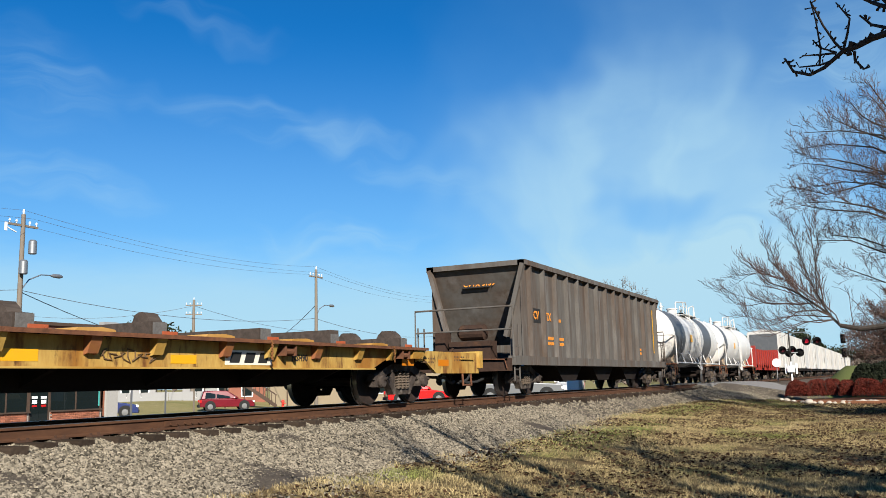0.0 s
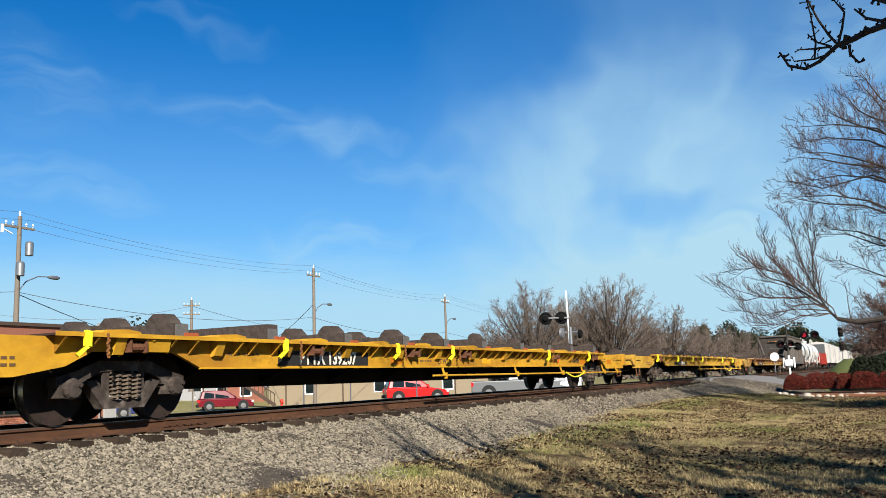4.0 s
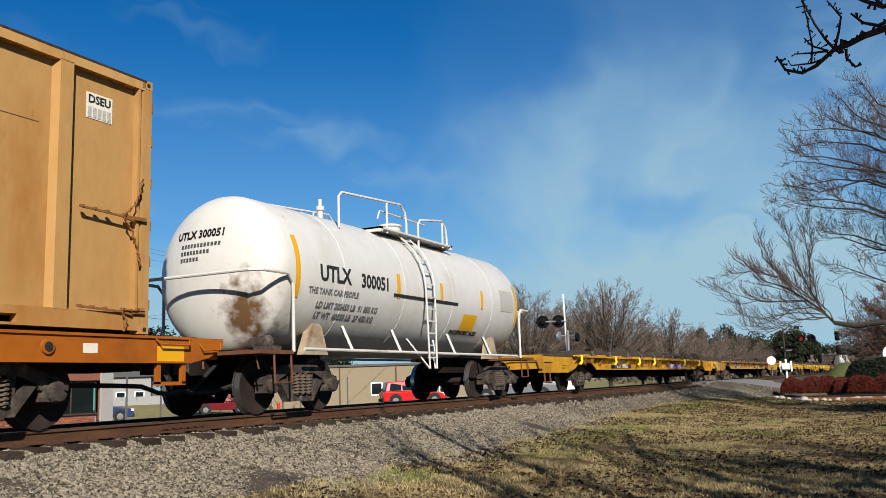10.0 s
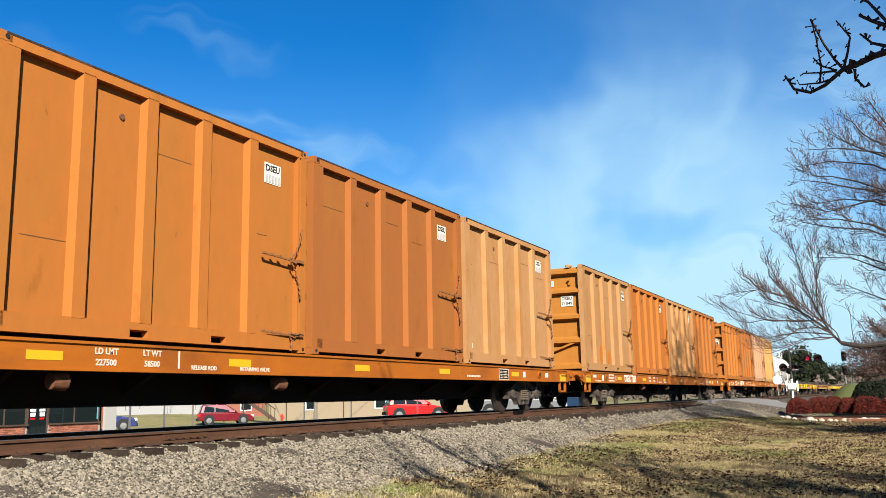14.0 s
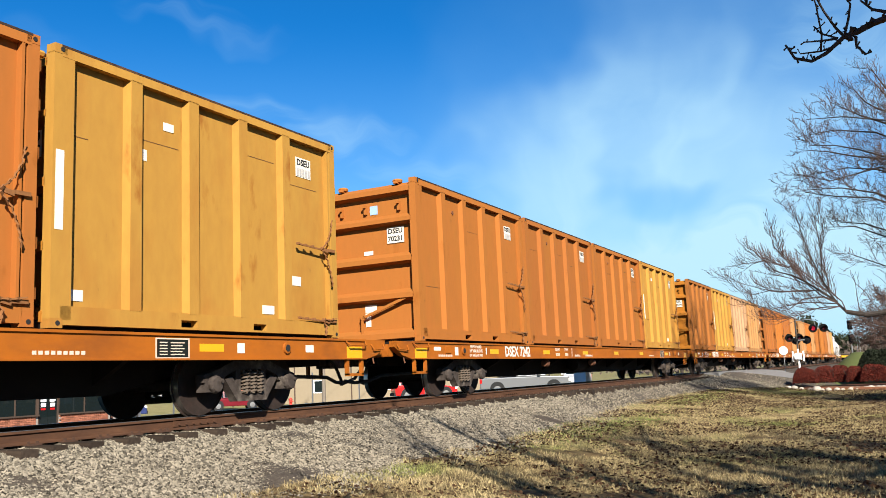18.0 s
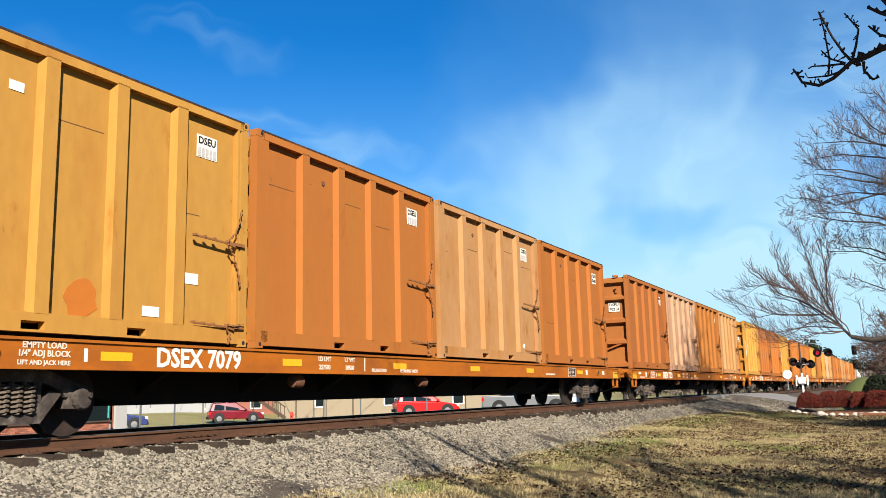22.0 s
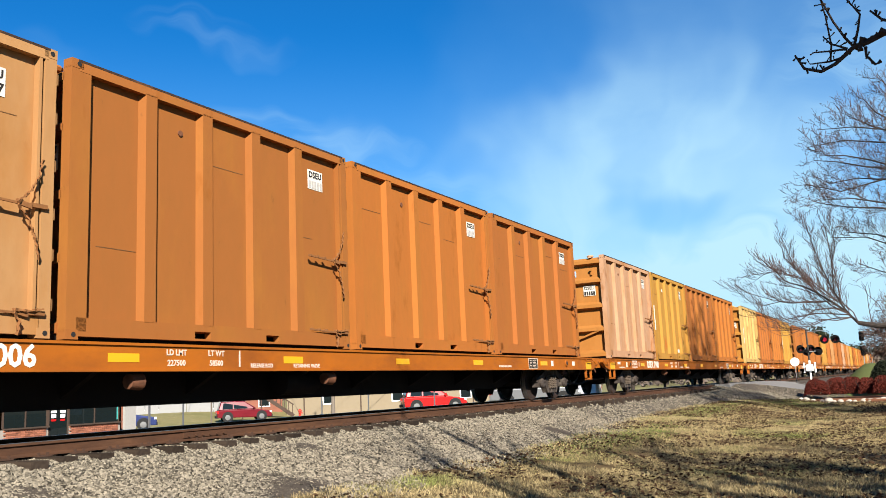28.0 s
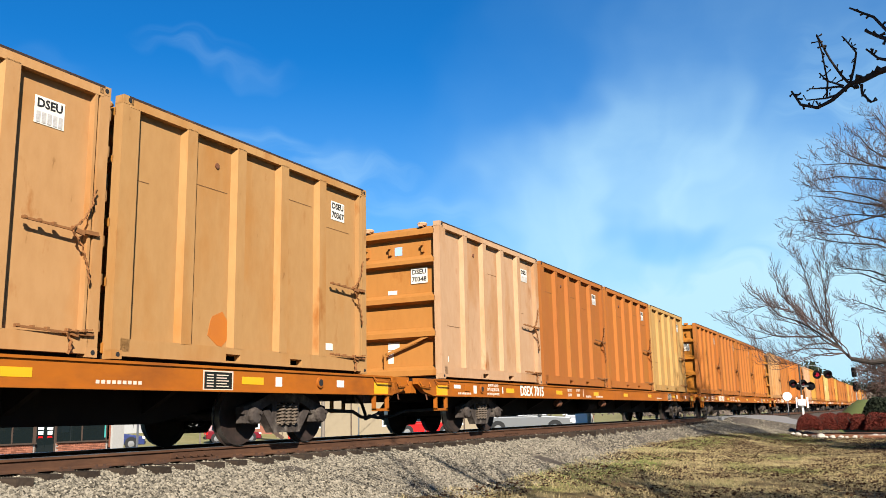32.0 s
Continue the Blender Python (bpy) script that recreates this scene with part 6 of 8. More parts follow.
def build_store():
    """Brick storefront whose long side runs along the track; only its east end comes into view."""
    x0, x1, y0, d, base, top = 8.0, 28.4, 31.0, 14.0, -0.25, 4.35
    b = thing("brick_store", "single-storey red brick store with dark shop windows", "building", kind="")
    b.matrix_basis = pose(0, 0, 0)
    w = 0.3
    part("wall", Shape().box(x0, x1, y0 + d - w, y0 + d, base, top).box(x0, x0 + w, y0, y0 + d - w, base, top), M["brick_wall"], b, "rear and west walls")
    part("wall", Shape().box(x1 - w, x1, y0 + w + 0.002, y0 + d - w - 0.002, base, top), M["brick_wall"], b, "east wall")
    part("wall", Shape().box(x0 + w, x1, y0, y0 + w, 2.25, top), M["brick_wall"], b, "upper front wall")
    tag = Shape()
    for k in range(5):
        cx = 24.0 + k * 0.32
        tag.tube([(cx + 0.22 * math.cos(j * 0.7 + k), y0 - 0.012, 3.75 + 0.20 * math.sin(j * 1.1 + k * 2.1)) for j in range(9)], 0.022, 4)
    part("wall_scrawl", tag, M["white_wall"], b, "pale scrawl painted on the brick")
    part("coping", Shape().box(x0 - 0.1, x1 + 0.1, y0 - 0.1, y0 + 0.4, top, top + 0.14), M["dark_wood"], b)
    part("roof", Shape().box(x0, x1, y0 + 0.4, y0 + d, top - 0.3, top - 0.15), M["roofing"], b)
    part("pilaster", Shape().box(x1 - 0.62, x1 + 0.02, y0 - 0.12, y0, base, 3.1), M["concrete"], b, "pale grey pilaster")
    part("parapet_block", Shape().box(x1 - 0.8, x1 + 0.02, y0 - 0.02, y0 + 0.3, top + 0.14, top + 0.3), M["white_wall"], b)
    # sill wall of single bricks between the openings
    openings = [(22.0, 24.0), (25.0, 27.65)]
    door = (24.0, 25.0)
    for a, c in [(x0 + w, 22.0)] + openings:
        part("sill_wall", Shape().box(a, c, y0 + 0.03, y0 + w, base, 0.79), M["mortar"], b)
    bm_ = Shape().box(-0.098, 0.098, -0.03, 0.02, -0.031, 0.031).mesh("brick", M["brick"])
    for a, c in openings:
        rows, n = 14, int((c - a) / 0.21)
        for r in range(rows):
            for k in range(n):
                xx = a + 0.105 + k * 0.21 + (0.105 if r % 2 and k < n - 1 else 0)
                part("brick", bm_, None, b, at=pose(xx, y0 + 0.02, 0.75 - r * 0.071))
        part("window_sill", Shape().box(a, c, y0 - 0.08, y0 + 0.1, 0.79, 0.85), M["dark_wood"], b)
        fr = Shape()
        for xx in (a + 0.03, (a + c) / 2, c - 0.03):
            fr.box(xx - 0.03, xx + 0.03, y0 + 0.08, y0 + 0.14, 0.85, 2.25)
        fr.box(a, c, y0 + 0.08, y0 + 0.14, 2.19, 2.25)
        win = part("window_frame", fr, M["dark_wood"], b)
        for p, q in ((a + 0.06, (a + c) / 2 - 0.03), ((a + c) / 2 + 0.03, c - 0.06)):
            part("pane", Shape().box(p, q, y0 + 0.10, y0 + 0.115, 0.85, 2.19), M["glass"], win)
    a, c = door
    part("door_frame", Shape().box(a, a + 0.07, y0 + 0.05, y0 + 0.15, base, 2.25).box(c - 0.07, c, y0 + 0.05, y0 + 0.15, base, 2.25), M["dark_wood"], b)
    for p, q in ((a + 0.07, (a + c) / 2 - 0.005), ((a + c) / 2 + 0.005, c - 0.07)):
        leaf = part("door", Shape().box(p, q, y0 + 0.08, y0 + 0.12, base + 0.05, 2.2), M["glass"], b, "dark glazed door")
        part("door_sign", Shape().box(p + 0.08, q - 0.08, y0 + 0.07, y0 + 0.078, 1.35, 1.45).box(p + 0.1, q - 0.1, y0 + 0.07, y0 + 0.078, 1.15, 1.3), M["white_metal"], leaf)
        part("door_sign", Shape().box(p + 0.1, q - 0.1, y0 + 0.07, y0 + 0.078, 1.02, 1.10), M["tail_red"], leaf)
    part("shop_sign", Shape().tube([(25.6, y0 + 0.3, 0.65), (25.6, y0 + 0.3, 1.15), (26.15, y0 + 0.3, 1.15), (26.15, y0 + 0.3, 0.65)], 0.03, 4).box(25.62, 26.13, y0 + 0.29, y0 + 0.3, 0.85, 0.9), M["white_metal"], b, "white chair frame in the window")
    # thin teal strip that paints a reflection onto the shop glass
    part("window_strip", Shape().box(27.52, 27.59, y0 + 0.09, y0 + 0.098, 0.95, 2.1), M["teal"], b)
    # loops of pale graffiti on the upper wall
    g = Shape()
    rng = random.Random(5)
    x = 24.0
    while x < 25.6:
        r = rng.uniform(0.1, 0.22)
        g.tube([(x + r * math.cos(a * 0.7), y0 - 0.01, 3.6 + rng.uniform(-0.05, 0.05) + r * math.sin(a * 0.7)) for a in range(10)], 0.03, 4)
        x += r * 1.4
    part("graffiti", g, M["graffiti"], b, "pale looping graffiti")
    return b


build_store()


def house(name, label, az0, az1, r, z0, z1, mat, roof=True, depth=9.0, windows=4):
    a, c = place(az0, r, 0), place(az1, r, 0)
    d = (c - a).normalized()
    ln = (c - a).length
    m = Matrix.Translation((a.x, a.y, 0)) @ Matrix.Rotation(math.atan2(d.y, d.x), 4, "Z")
    h = thing(name, label, "building", at=m)
    sgn = 1 if (Matrix.Rotation(math.atan2(d.y, d.x), 3, "Z") @ Vector((0, 1, 0))).dot(a) > 0 else -1
    lo, hi = sorted((0, sgn * depth))
    part("wall", Shape().box(0, ln, lo, hi, z0, z1), M[mat], h)
    if roof:
        part("roof", Shape().prism([(lo - 0.4, z1), (hi + 0.4, z1), ((lo + hi) / 2, z1 + 2.2)], "x", -0.4, ln + 0.4), M["roofing"], h)
    else:
        part("roof", Shape().box(-0.15, ln + 0.15, lo - 0.15, hi + 0.15, z1, z1 + 0.2), M["roofing"], h)
    for k in range(windows):
        xx = ln * (k + 0.6) / (windows + 0.2)
        f = part("window", Shape().box(xx - 0.55, xx + 0.55, *sorted((-sgn * 0.05, sgn * 0.02)), z0 + 1.0, z0 + 2.2), M["white_metal"], h)
        part("pane", Shape().box(xx - 0.45, xx + 0.45, *sorted((-sgn * 0.06, -sgn * 0.052)), z0 + 1.1, z0 + 2.1), M["glass"], f)
    return h, ln, sgn


h, ln, sg = house("beige_building", "long low beige rendered building beyond the street", 38.2, 24.0, 82, -0.3, 3.4, "beige", False, 16, 3)
for k in range(4):
    part("downpipe", Shape().box(1.5 + k * 5.2, 1.6 + k * 5.2, *sorted((-sg * 0.1, 0)), -0.3, 3.3), M["dark_wood"], h)
house("white_house", "white house with a brick ground floor", 43.6, 40.2, 92, -0.3, 5.2, "white_wall", True, 9, 2)
house("brick_house", "small red brick house with a white porch", 40.8, 38.5, 86, -0.3, 2.6, "brick_wall", False, 8, 1)
house("gabled_house", "white gabled house behind a fence", 47.6, 45.2, 110, -0.3, 3.6, "white_wall", True, 9, 2)


def build_stairs():
    p = place(40.6, 78)
    s = thing("wooden_stairs", "dark wooden outside staircase with railing", "stairs", at=Matrix.Translation((p.x, p.y, p.z)) @ Matrix.Rotation(radians(-50), 4, "Z"))
    for k in range(9):
        part("step", Shape().box(1.2 + k * 0.28, 1.5 + k * 0.28, -0.6, 0.6, 1.9 - k * 0.2, 1.95 - k * 0.2), M["dark_wood"], s)
    part("stringer", Shape().bar((1.1, -0.6, 1.95), (3.8, -0.6, 0.05), 0.08, 0.3).bar((1.1, 0.6, 1.95), (3.8, 0.6, 0.05), 0.08, 0.3), M["dark_wood"], s)
    part("railing", Shape().bar((1.1, -0.6, 2.9), (3.8, -0.6, 1.0), 0.08, 0.1), M["dark_wood"], s)
    for k in range(8):
        part("baluster", Shape().box(1.3 + k * 0.34, 1.36 + k * 0.34, -0.63, -0.57, 1.7 - k * 0.24, 2.75 - k * 0.24), M["dark_wood"], s)
    part("landing", Shape().box(-2.4, 1.2, -0.7, 0.7, 1.85, 2.0), M["dark_wood"], s)
    for xx in (-2.3, -0.6, 1.0):
        part("post", Shape().box(xx, xx + 0.12, -0.6, -0.48, 0.0, 1.85), M["dark_wood"], s)


build_stairs()


def white_fence():
    a, c = place(48.5, 84), place(41.5, 84)
    d = (c - a).normalized()
    ln = (c - a).length
    f = thing("white_fence", "white board fence round a garden", "fence", at=Matrix.Translation((a.x, a.y, 0.5)) @ Matrix.Rotation(math.atan2(d.y, d.x), 4, "Z"))
    n = int(ln / 1.2)
    for k in range(n):
        part("panel", Shape().box(k * 1.2 + 0.02, k * 1.2 + 1.18, -0.03, 0.03, 0.0, 0.85), M["white_wall"], f)


white_fence()


# -- vehicles --
def vehicle(name, label, paint_name, az, r, heading, length, width, height, kind="hatch"):
    p = place(az, r)
    v = thing(name, label, "car" if kind != "pickup" else "pickup truck", "parked vehicles", at=Matrix.Translation((p.x, p.y, p.z)) @ Matrix.Rotation(radians(heading), 4, "Z"))
    L_, h = length, width / 2
    hb = 0.58 * height if kind != "pickup" else 0.62 * height
    clear = 0.22
    if kind == "pickup":
        low = [(0, 0.45), (0.0, hb), (L_ * 0.40, hb), (L_ * 0.41, hb), (L_ * 0.72, hb), (L_ * 0.98, hb * 0.92), (L_, hb * 0.6), (L_, 0.4)]
        cab = [(L_ * 0.405, hb), (L_ * 0.43, height), (L_ * 0.62, height), (L_ * 0.74, hb)]
    else:
        low = [(0.02, clear + 0.1), (0, hb * 0.7), (0.06, hb), (L_ * 0.70, hb), (L_ * 0.95, hb * 0.82), (L_, hb * 0.6), (L_ - 0.02, clear + 0.05)]
        cab = [(0.10, hb), (0.30, height * 0.97), (L_ * 0.30, height), (L_ * 0.50, height * 0.98), (L_ * 0.71, hb)]
    part("body", Shape().prism(low, "y", -h, h), M[paint_name], v, bevel=0.06)
    c2 = Shape()
    n = len(cab)
    inset = 0.16
    vs = [(x, -h + 0.04 + (inset if z > hb + 0.01 else 0), z) for x, z in cab] + [(x, h - 0.04 - (inset if z > hb + 0.01 else 0), z) for x, z in cab]
    c2.add(vs, [tuple(range(n)), tuple(range(2 * n - 1, n - 1, -1))] + [(k, k + n, (k + 1) % n + n, (k + 1) % n) for k in range(n)])
    part("cabin", c2, M[paint_name], v, bevel=0.05)
    # side glass, windscreen and rear glass laid just proud of the cabin
    xa, xb = cab[1][0] + 0.12, cab[-2][0] - 0.05
    zl, zh = hb + 0.06, height - 0.14
    mid = (xa + xb) / 2
    for sy in (-1, 1):
        for p0, p1, q0, q1 in ((xa - 0.02, mid - 0.04, xa + 0.08, mid - 0.04), (mid + 0.04, xb + 0.30, mid + 0.04, xb)):
            y_lo, y_hi = sy * (h - 0.04 - inset * 0.12 + 0.006), sy * (h - 0.04 - inset * 0.88 + 0.006)
            vs = [(p0, y_lo, zl), (p1, y_lo, zl), (q1, y_hi, zh), (q0, y_hi, zh)]
            vs += [(x, y - sy * 0.01, z) for x, y, z in vs]
            part("side_window", Shape().add(vs, [(0, 1, 2, 3), (7, 6, 5, 4), (0, 4, 5, 1), (1, 5, 6, 2), (2, 6, 7, 3), (3, 7, 4, 0)]), M["glass"], v)
    part("windscreen", Shape().bar((cab[-1][0] - 0.05, 0, hb + 0.08), (cab[-2][0] + 0.06, 0, height - 0.09), width * 0.76, 0.03, (1, 0, 0.4)), M["glass"], v)
    part("rear_window", Shape().bar((cab[0][0] + 0.02, 0, hb + 0.08), (cab[1][0] - 0.02, 0, height - 0.12), width * 0.72, 0.05, (1, 0, 0.2)), M["glass"], v)
    wr = 0.34 if kind != "pickup" else 0.40
    for xx in (L_ * 0.19, L_ * 0.81):
        for sy in (-1, 1):
            w = part("wheel", Shape().lathe([(-0.11, wr * 0.6), (-0.11, wr * 0.95), (-0.08, wr), (0.08, wr), (0.11, wr * 0.95), (0.11, wr * 0.6)], (xx, sy * (h - 0.09), wr), "y", 20), M["rubber"], v, smooth=True)
            part("rim", Shape().lathe([(0, wr * 0.62), (0.015 * sy, wr * 0.62), (0.02 * sy, 0.05)], (xx, sy * (h + 0.015), wr), "y", 14), M["alloy"], w)
            part("wheel_arch", Shape().lathe([(0, wr + 0.09), (0.012 * sy, wr + 0.09)], (xx, sy * (h + 0.001), wr + 0.03), "y", 18), M["rubber"], v)
    for sy in (-1, 1):
        part("headlight", Shape().box(L_ - 0.16, L_ - 0.01, *sorted((sy * (h - 0.5), sy * (h + 0.012))), hb * 0.66, hb * 0.80), M["lamp_lens"], v)
        part("tail_light", Shape().box(-0.012, 0.14, *sorted((sy * (h - 0.28), sy * (h + 0.012))), hb * 0.72, hb * 0.95), M["tail_red"], v)
        part("mirror", Shape().box(L_ * 0.64, L_ * 0.67, *sorted((sy * h, sy * (h + 0.18))), hb + 0.05, hb + 0.2), M[paint_name], v)
    part("bumper", Shape().box(L_ - 0.06, L_ + 0.05, -h * 0.95, h * 0.95, 0.28, 0.48), M["rubber"] if kind != "pickup" else M["alloy"], v)
    part("rear_bumper", Shape().box(-0.08, 0.05, -h * 0.95, h * 0.95, 0.30, 0.5), M["rubber"] if kind != "pickup" else M["alloy"], v)
    if kind == "pickup":
        part("bed", Shape().box(0.08, L_ * 0.40 - 0.05, -h + 0.1, h - 0.1, hb + 0.0, hb + 0.012), M["rubber"], v, "dark open bed")
    return v


vehicle("suv", "maroon compact crossover standing on the grass", "car_maroon", 42.6, 73, -43, 4.3, 1.76, 1.6)
vehicle("hatchback", "bright red boxy hatchback parked by the street", "car_red", 30.8, 58.5, -50, 4.2, 1.8, 1.62)
vehicle("pickup_truck", "silver pickup truck parked beside the railway", "car_silver", 25.1, 58, -66, 5.9, 2.0, 1.88, "pickup")
vehicle("suv", "dark navy sport utility car beside the brick store", "car_blue", 50.3, 64, -42, 4.6, 1.85, 1.75)
vehicle("van", "white van parked end on near the crossing", "car_white", 18.6, 70, 192, 4.6, 1.8, 1.75)


def hydrant():
    p = place(37.4, 72)
    h = thing("fire_hydrant", "red cast-iron fire hydrant on the grass", "hydrant", at=Matrix.Translation(p))
    part("barrel", Shape().lathe([(0, 0.16), (0.04, 0.16), (0.05, 0.11), (0.55, 0.11), (0.58, 0.15), (0.62, 0.15), (0.72, 0.09), (0.76, 0.03)], (0, 0, 0), "z", 14), M["hydrant"], h, smooth=True)
    for a in (0, 1, 2):
        d = Vector((math.cos(a * 1.57 - 2.4), math.sin(a * 1.57 - 2.4), 0))
        part("outlet", Shape().tube([Vector((0, 0, 0.45)) + d * 0.08, Vector((0, 0, 0.45)) + d * 0.22], 0.06, 10), M["hydrant"], h)


hydrant()


# -- poles and wires --
def utility_pole(az, r, top, arm_dir, lamp=True, transformer=False, arms=1, lamp_z=0.0, girth=0.125):
    p = place(az, r)
    hgt = top - p.z
    u = thing("utility_pole", "weathered wooden utility pole with crossarm and street lamp" if lamp else "weathered wooden utility pole with crossarm", "utility pole", "utility poles", at=Matrix.Translation(p) @ Matrix.Rotation(radians(arm_dir), 4, "Z"))
    part("pole", Shape().tube([(0, 0, 0), (0, 0, hgt * 0.5), (0, 0, hgt)], [girth * 1.15, girth, girth * 0.78], 10), M["pole_wood"], u, smooth=True)
    for k in range(arms):
        z = hgt - 0.55 - k * 0.9
        a = part("crossarm", Shape().box(-0.8, 0.8, -0.05, 0.05, z - 0.05, z + 0.05), M["pole_wood"], u)
        for xx in (-0.72, -0.36, 0.36, 0.72):
            part("insulator", Shape().lathe([(0, 0.02), (0.08, 0.02), (0.09, 0.055), (0.16, 0.05), (0.2, 0.02)], (xx, 0, z + 0.06), "z", 8), M["porcelain"], a)
    part("insulator", Shape().lathe([(0, 0.03), (0.12, 0.06), (0.25, 0.03)], (0, 0, hgt), "z", 8), M["porcelain"], u)
    if transformer:
        for k, z in enumerate((hgt - 1.9, hgt - 2.9)):
            part("transformer", Shape().lathe([(0, 0.16), (0.03, 0.19), (0.6, 0.19), (0.68, 0.12)], (0.34 if k == 0 else -0.1, -0.3, z), "z", 14), M["steel"], u, "grey transformer can", smooth=True)
        part("cutout", Shape().bar((-0.35, 0, hgt - 0.9), (-0.9, 0, hgt - 0.7), 0.05, 0.05).bar((-0.9, 0, hgt - 0.9), (-0.9, 0, hgt - 0.5), 0.09, 0.09), M["porcelain"], u)
    if lamp:
        z = lamp_z - p.z
        part("lamp_arm", Shape().tube([(0.1, 0, z - 0.75), (0.45, 0, z - 0.3), (1.1, 0, z), (1.7, 0, z + 0.03)], 0.03, 6), M["steel"], u)
        part("lamp_head", Shape().lathe([(-0.05, 0.04), (0.1, 0.09), (0.45, 0.11), (0.62, 0.05)], (1.7, 0, z + 0.02), "x", 10), M["steel"], u, smooth=True)
    return p, hgt


POLES = [(53.07, 45.0, 9.99, True, True, 7.2), (35.28, 64.0, 10.07, True, False, 7.5), (26.65, 88.0, 9.98, True, False, 7.8)]
for az, r, top, lamp, tr, lz in POLES:
    utility_pole(az, r, top, 0, lamp, tr, 1, lz)
utility_pole(43.01, 90, 10.4, -46, False, False, 2, girth=0.16)
utility_pole(54.7, 95, 10.2, -36, False, False, 1)


def cable(a, b, sag, radius=0.02):
    a, b = Vector(a), Vector(b)
    n = 14
    pts = [a.lerp(b, k / n) - Vector((0, 0, 4 * sag * (k / n) * (1 - k / n))) for k in range(n + 1)]
    return Shape().tube(pts, radius, 4)


def wires():
    w = thing("overhead_wires", "thin dark overhead wires slung between the poles", "wires", kind="structure")
    tops = [place(az, r, top) for az, r, top, *_ in POLES]
    before = tops[0] + (tops[0] - tops[1])
    chain = [before] + tops + [tops[2] + (tops[2] - tops[1]) * 2]
    for a, b in zip(chain, chain[1:]):
        for off, dz, sag, rr in ((-0.7, -0.3, 0.5, 0.008), (0.7, -0.3, 0.55, 0.008), (0.0, 0.2, 0.6, 0.008), (0.1, -3.6, 0.7, 0.017)):
            o = Vector((0, off, dz))
            part("wire", cable(a + o, b + o, sag, rr), M["wire"], w)
    c = place(43.01, 90, 9.8)
    part("wire", cable(tops[0] + Vector((0, 0, -3.7)), place(43.0, 88, 5.6), 0.6, 0.02), M["wire"], w)
    part("wire", cable(place(54.7, 95, 9.6), c, 1.0, 0.02), M["wire"], w)
    part("wire", cable(c, place(33, 130, 9.5), 1.0, 0.02), M["wire"], w)
    part("wire", cable(tops[1] + Vector((0, 0, -2.6)), place(39.5, 86, 5.0), 0.6, 0.02), M["wire"], w)


wires()


def street_posts():
    for az, r, h_ in ((44.6, 50, 1.9), (42.9, 52, 2.0), (46.6, 40, 2.4), (36.0, 56, 2.2), (33.0, 57, 2.0), (28.7, 50, 2.1)):
        p = place(az, r)
        t = thing("sign_post", "plain grey steel post standing in the grass", "post", "roadside posts", at=Matrix.Translation(p))
        part("shaft", Shape().box(-0.04, 0.04, -0.025, 0.025, -0.05, h_), M["steel"] if az != 42.9 else M["pole_wood"], t)


street_posts()


# -- level crossing signals --
def lamp_pair(parent, m, lit):
    """Two round red crossing lamps on a crossbar with black backboards and hoods, facing local -y."""
    bar = part("lamp_bar", Shape().tube([(-0.45, 0, 0), (0.45, 0, 0)], 0.035, 8), M["steel"], parent, at=m)
    for k, sx in enumerate((-0.38, 0.38)):
        back = part("backboard", Shape().lathe([(-0.03, 0.30), (0.0, 0.31), (0.02, 0.30)], (sx, -0.06, 0), "y", 24), M["signal_black"], bar)
        part("lens", Shape().lathe([(0.0, 0.152), (-0.03, 0.12), (-0.04, 0.02)], (sx, -0.10, 0), "y", 18), M["signal_lit" if lit == k else "signal_dark"], back)
        hood = Shape()
        n = 10
        vs = []
        for y, rr in ((-0.09, 0.17), (-0.42, 0.16)):
            for j in range(n + 1):
                a = math.pi * (-0.12 + 1.24 * j / n)
                for r2 in (rr, rr + 0.012):
                    vs.append((sx + r2 * math.cos(a), y if not (y < -0.2 and j in (0, n)) else y + 0.12, r2 * math.sin(a)))
        w = 2 * (n + 1)
        fs = []
        for j in range(n):
            o = 2 * j
            fs += [(o, o + 2, w + o + 2, w + o), (o + 1, w + o + 1, w + o + 3, o + 3), (w + o, w + o + 2, w + o + 3, w + o + 1), (o, o + 1, o + 3, o + 2)]
        part("hood", hood.add(vs, fs), M["signal_black"], back)
        part("lamp_case", Shape().lathe([(0.0, 0.16), (0.14, 0.13), (0.16, 0.05)], (sx, -0.04, 0), "y", 14), M["signal_black"], back, smooth=True)


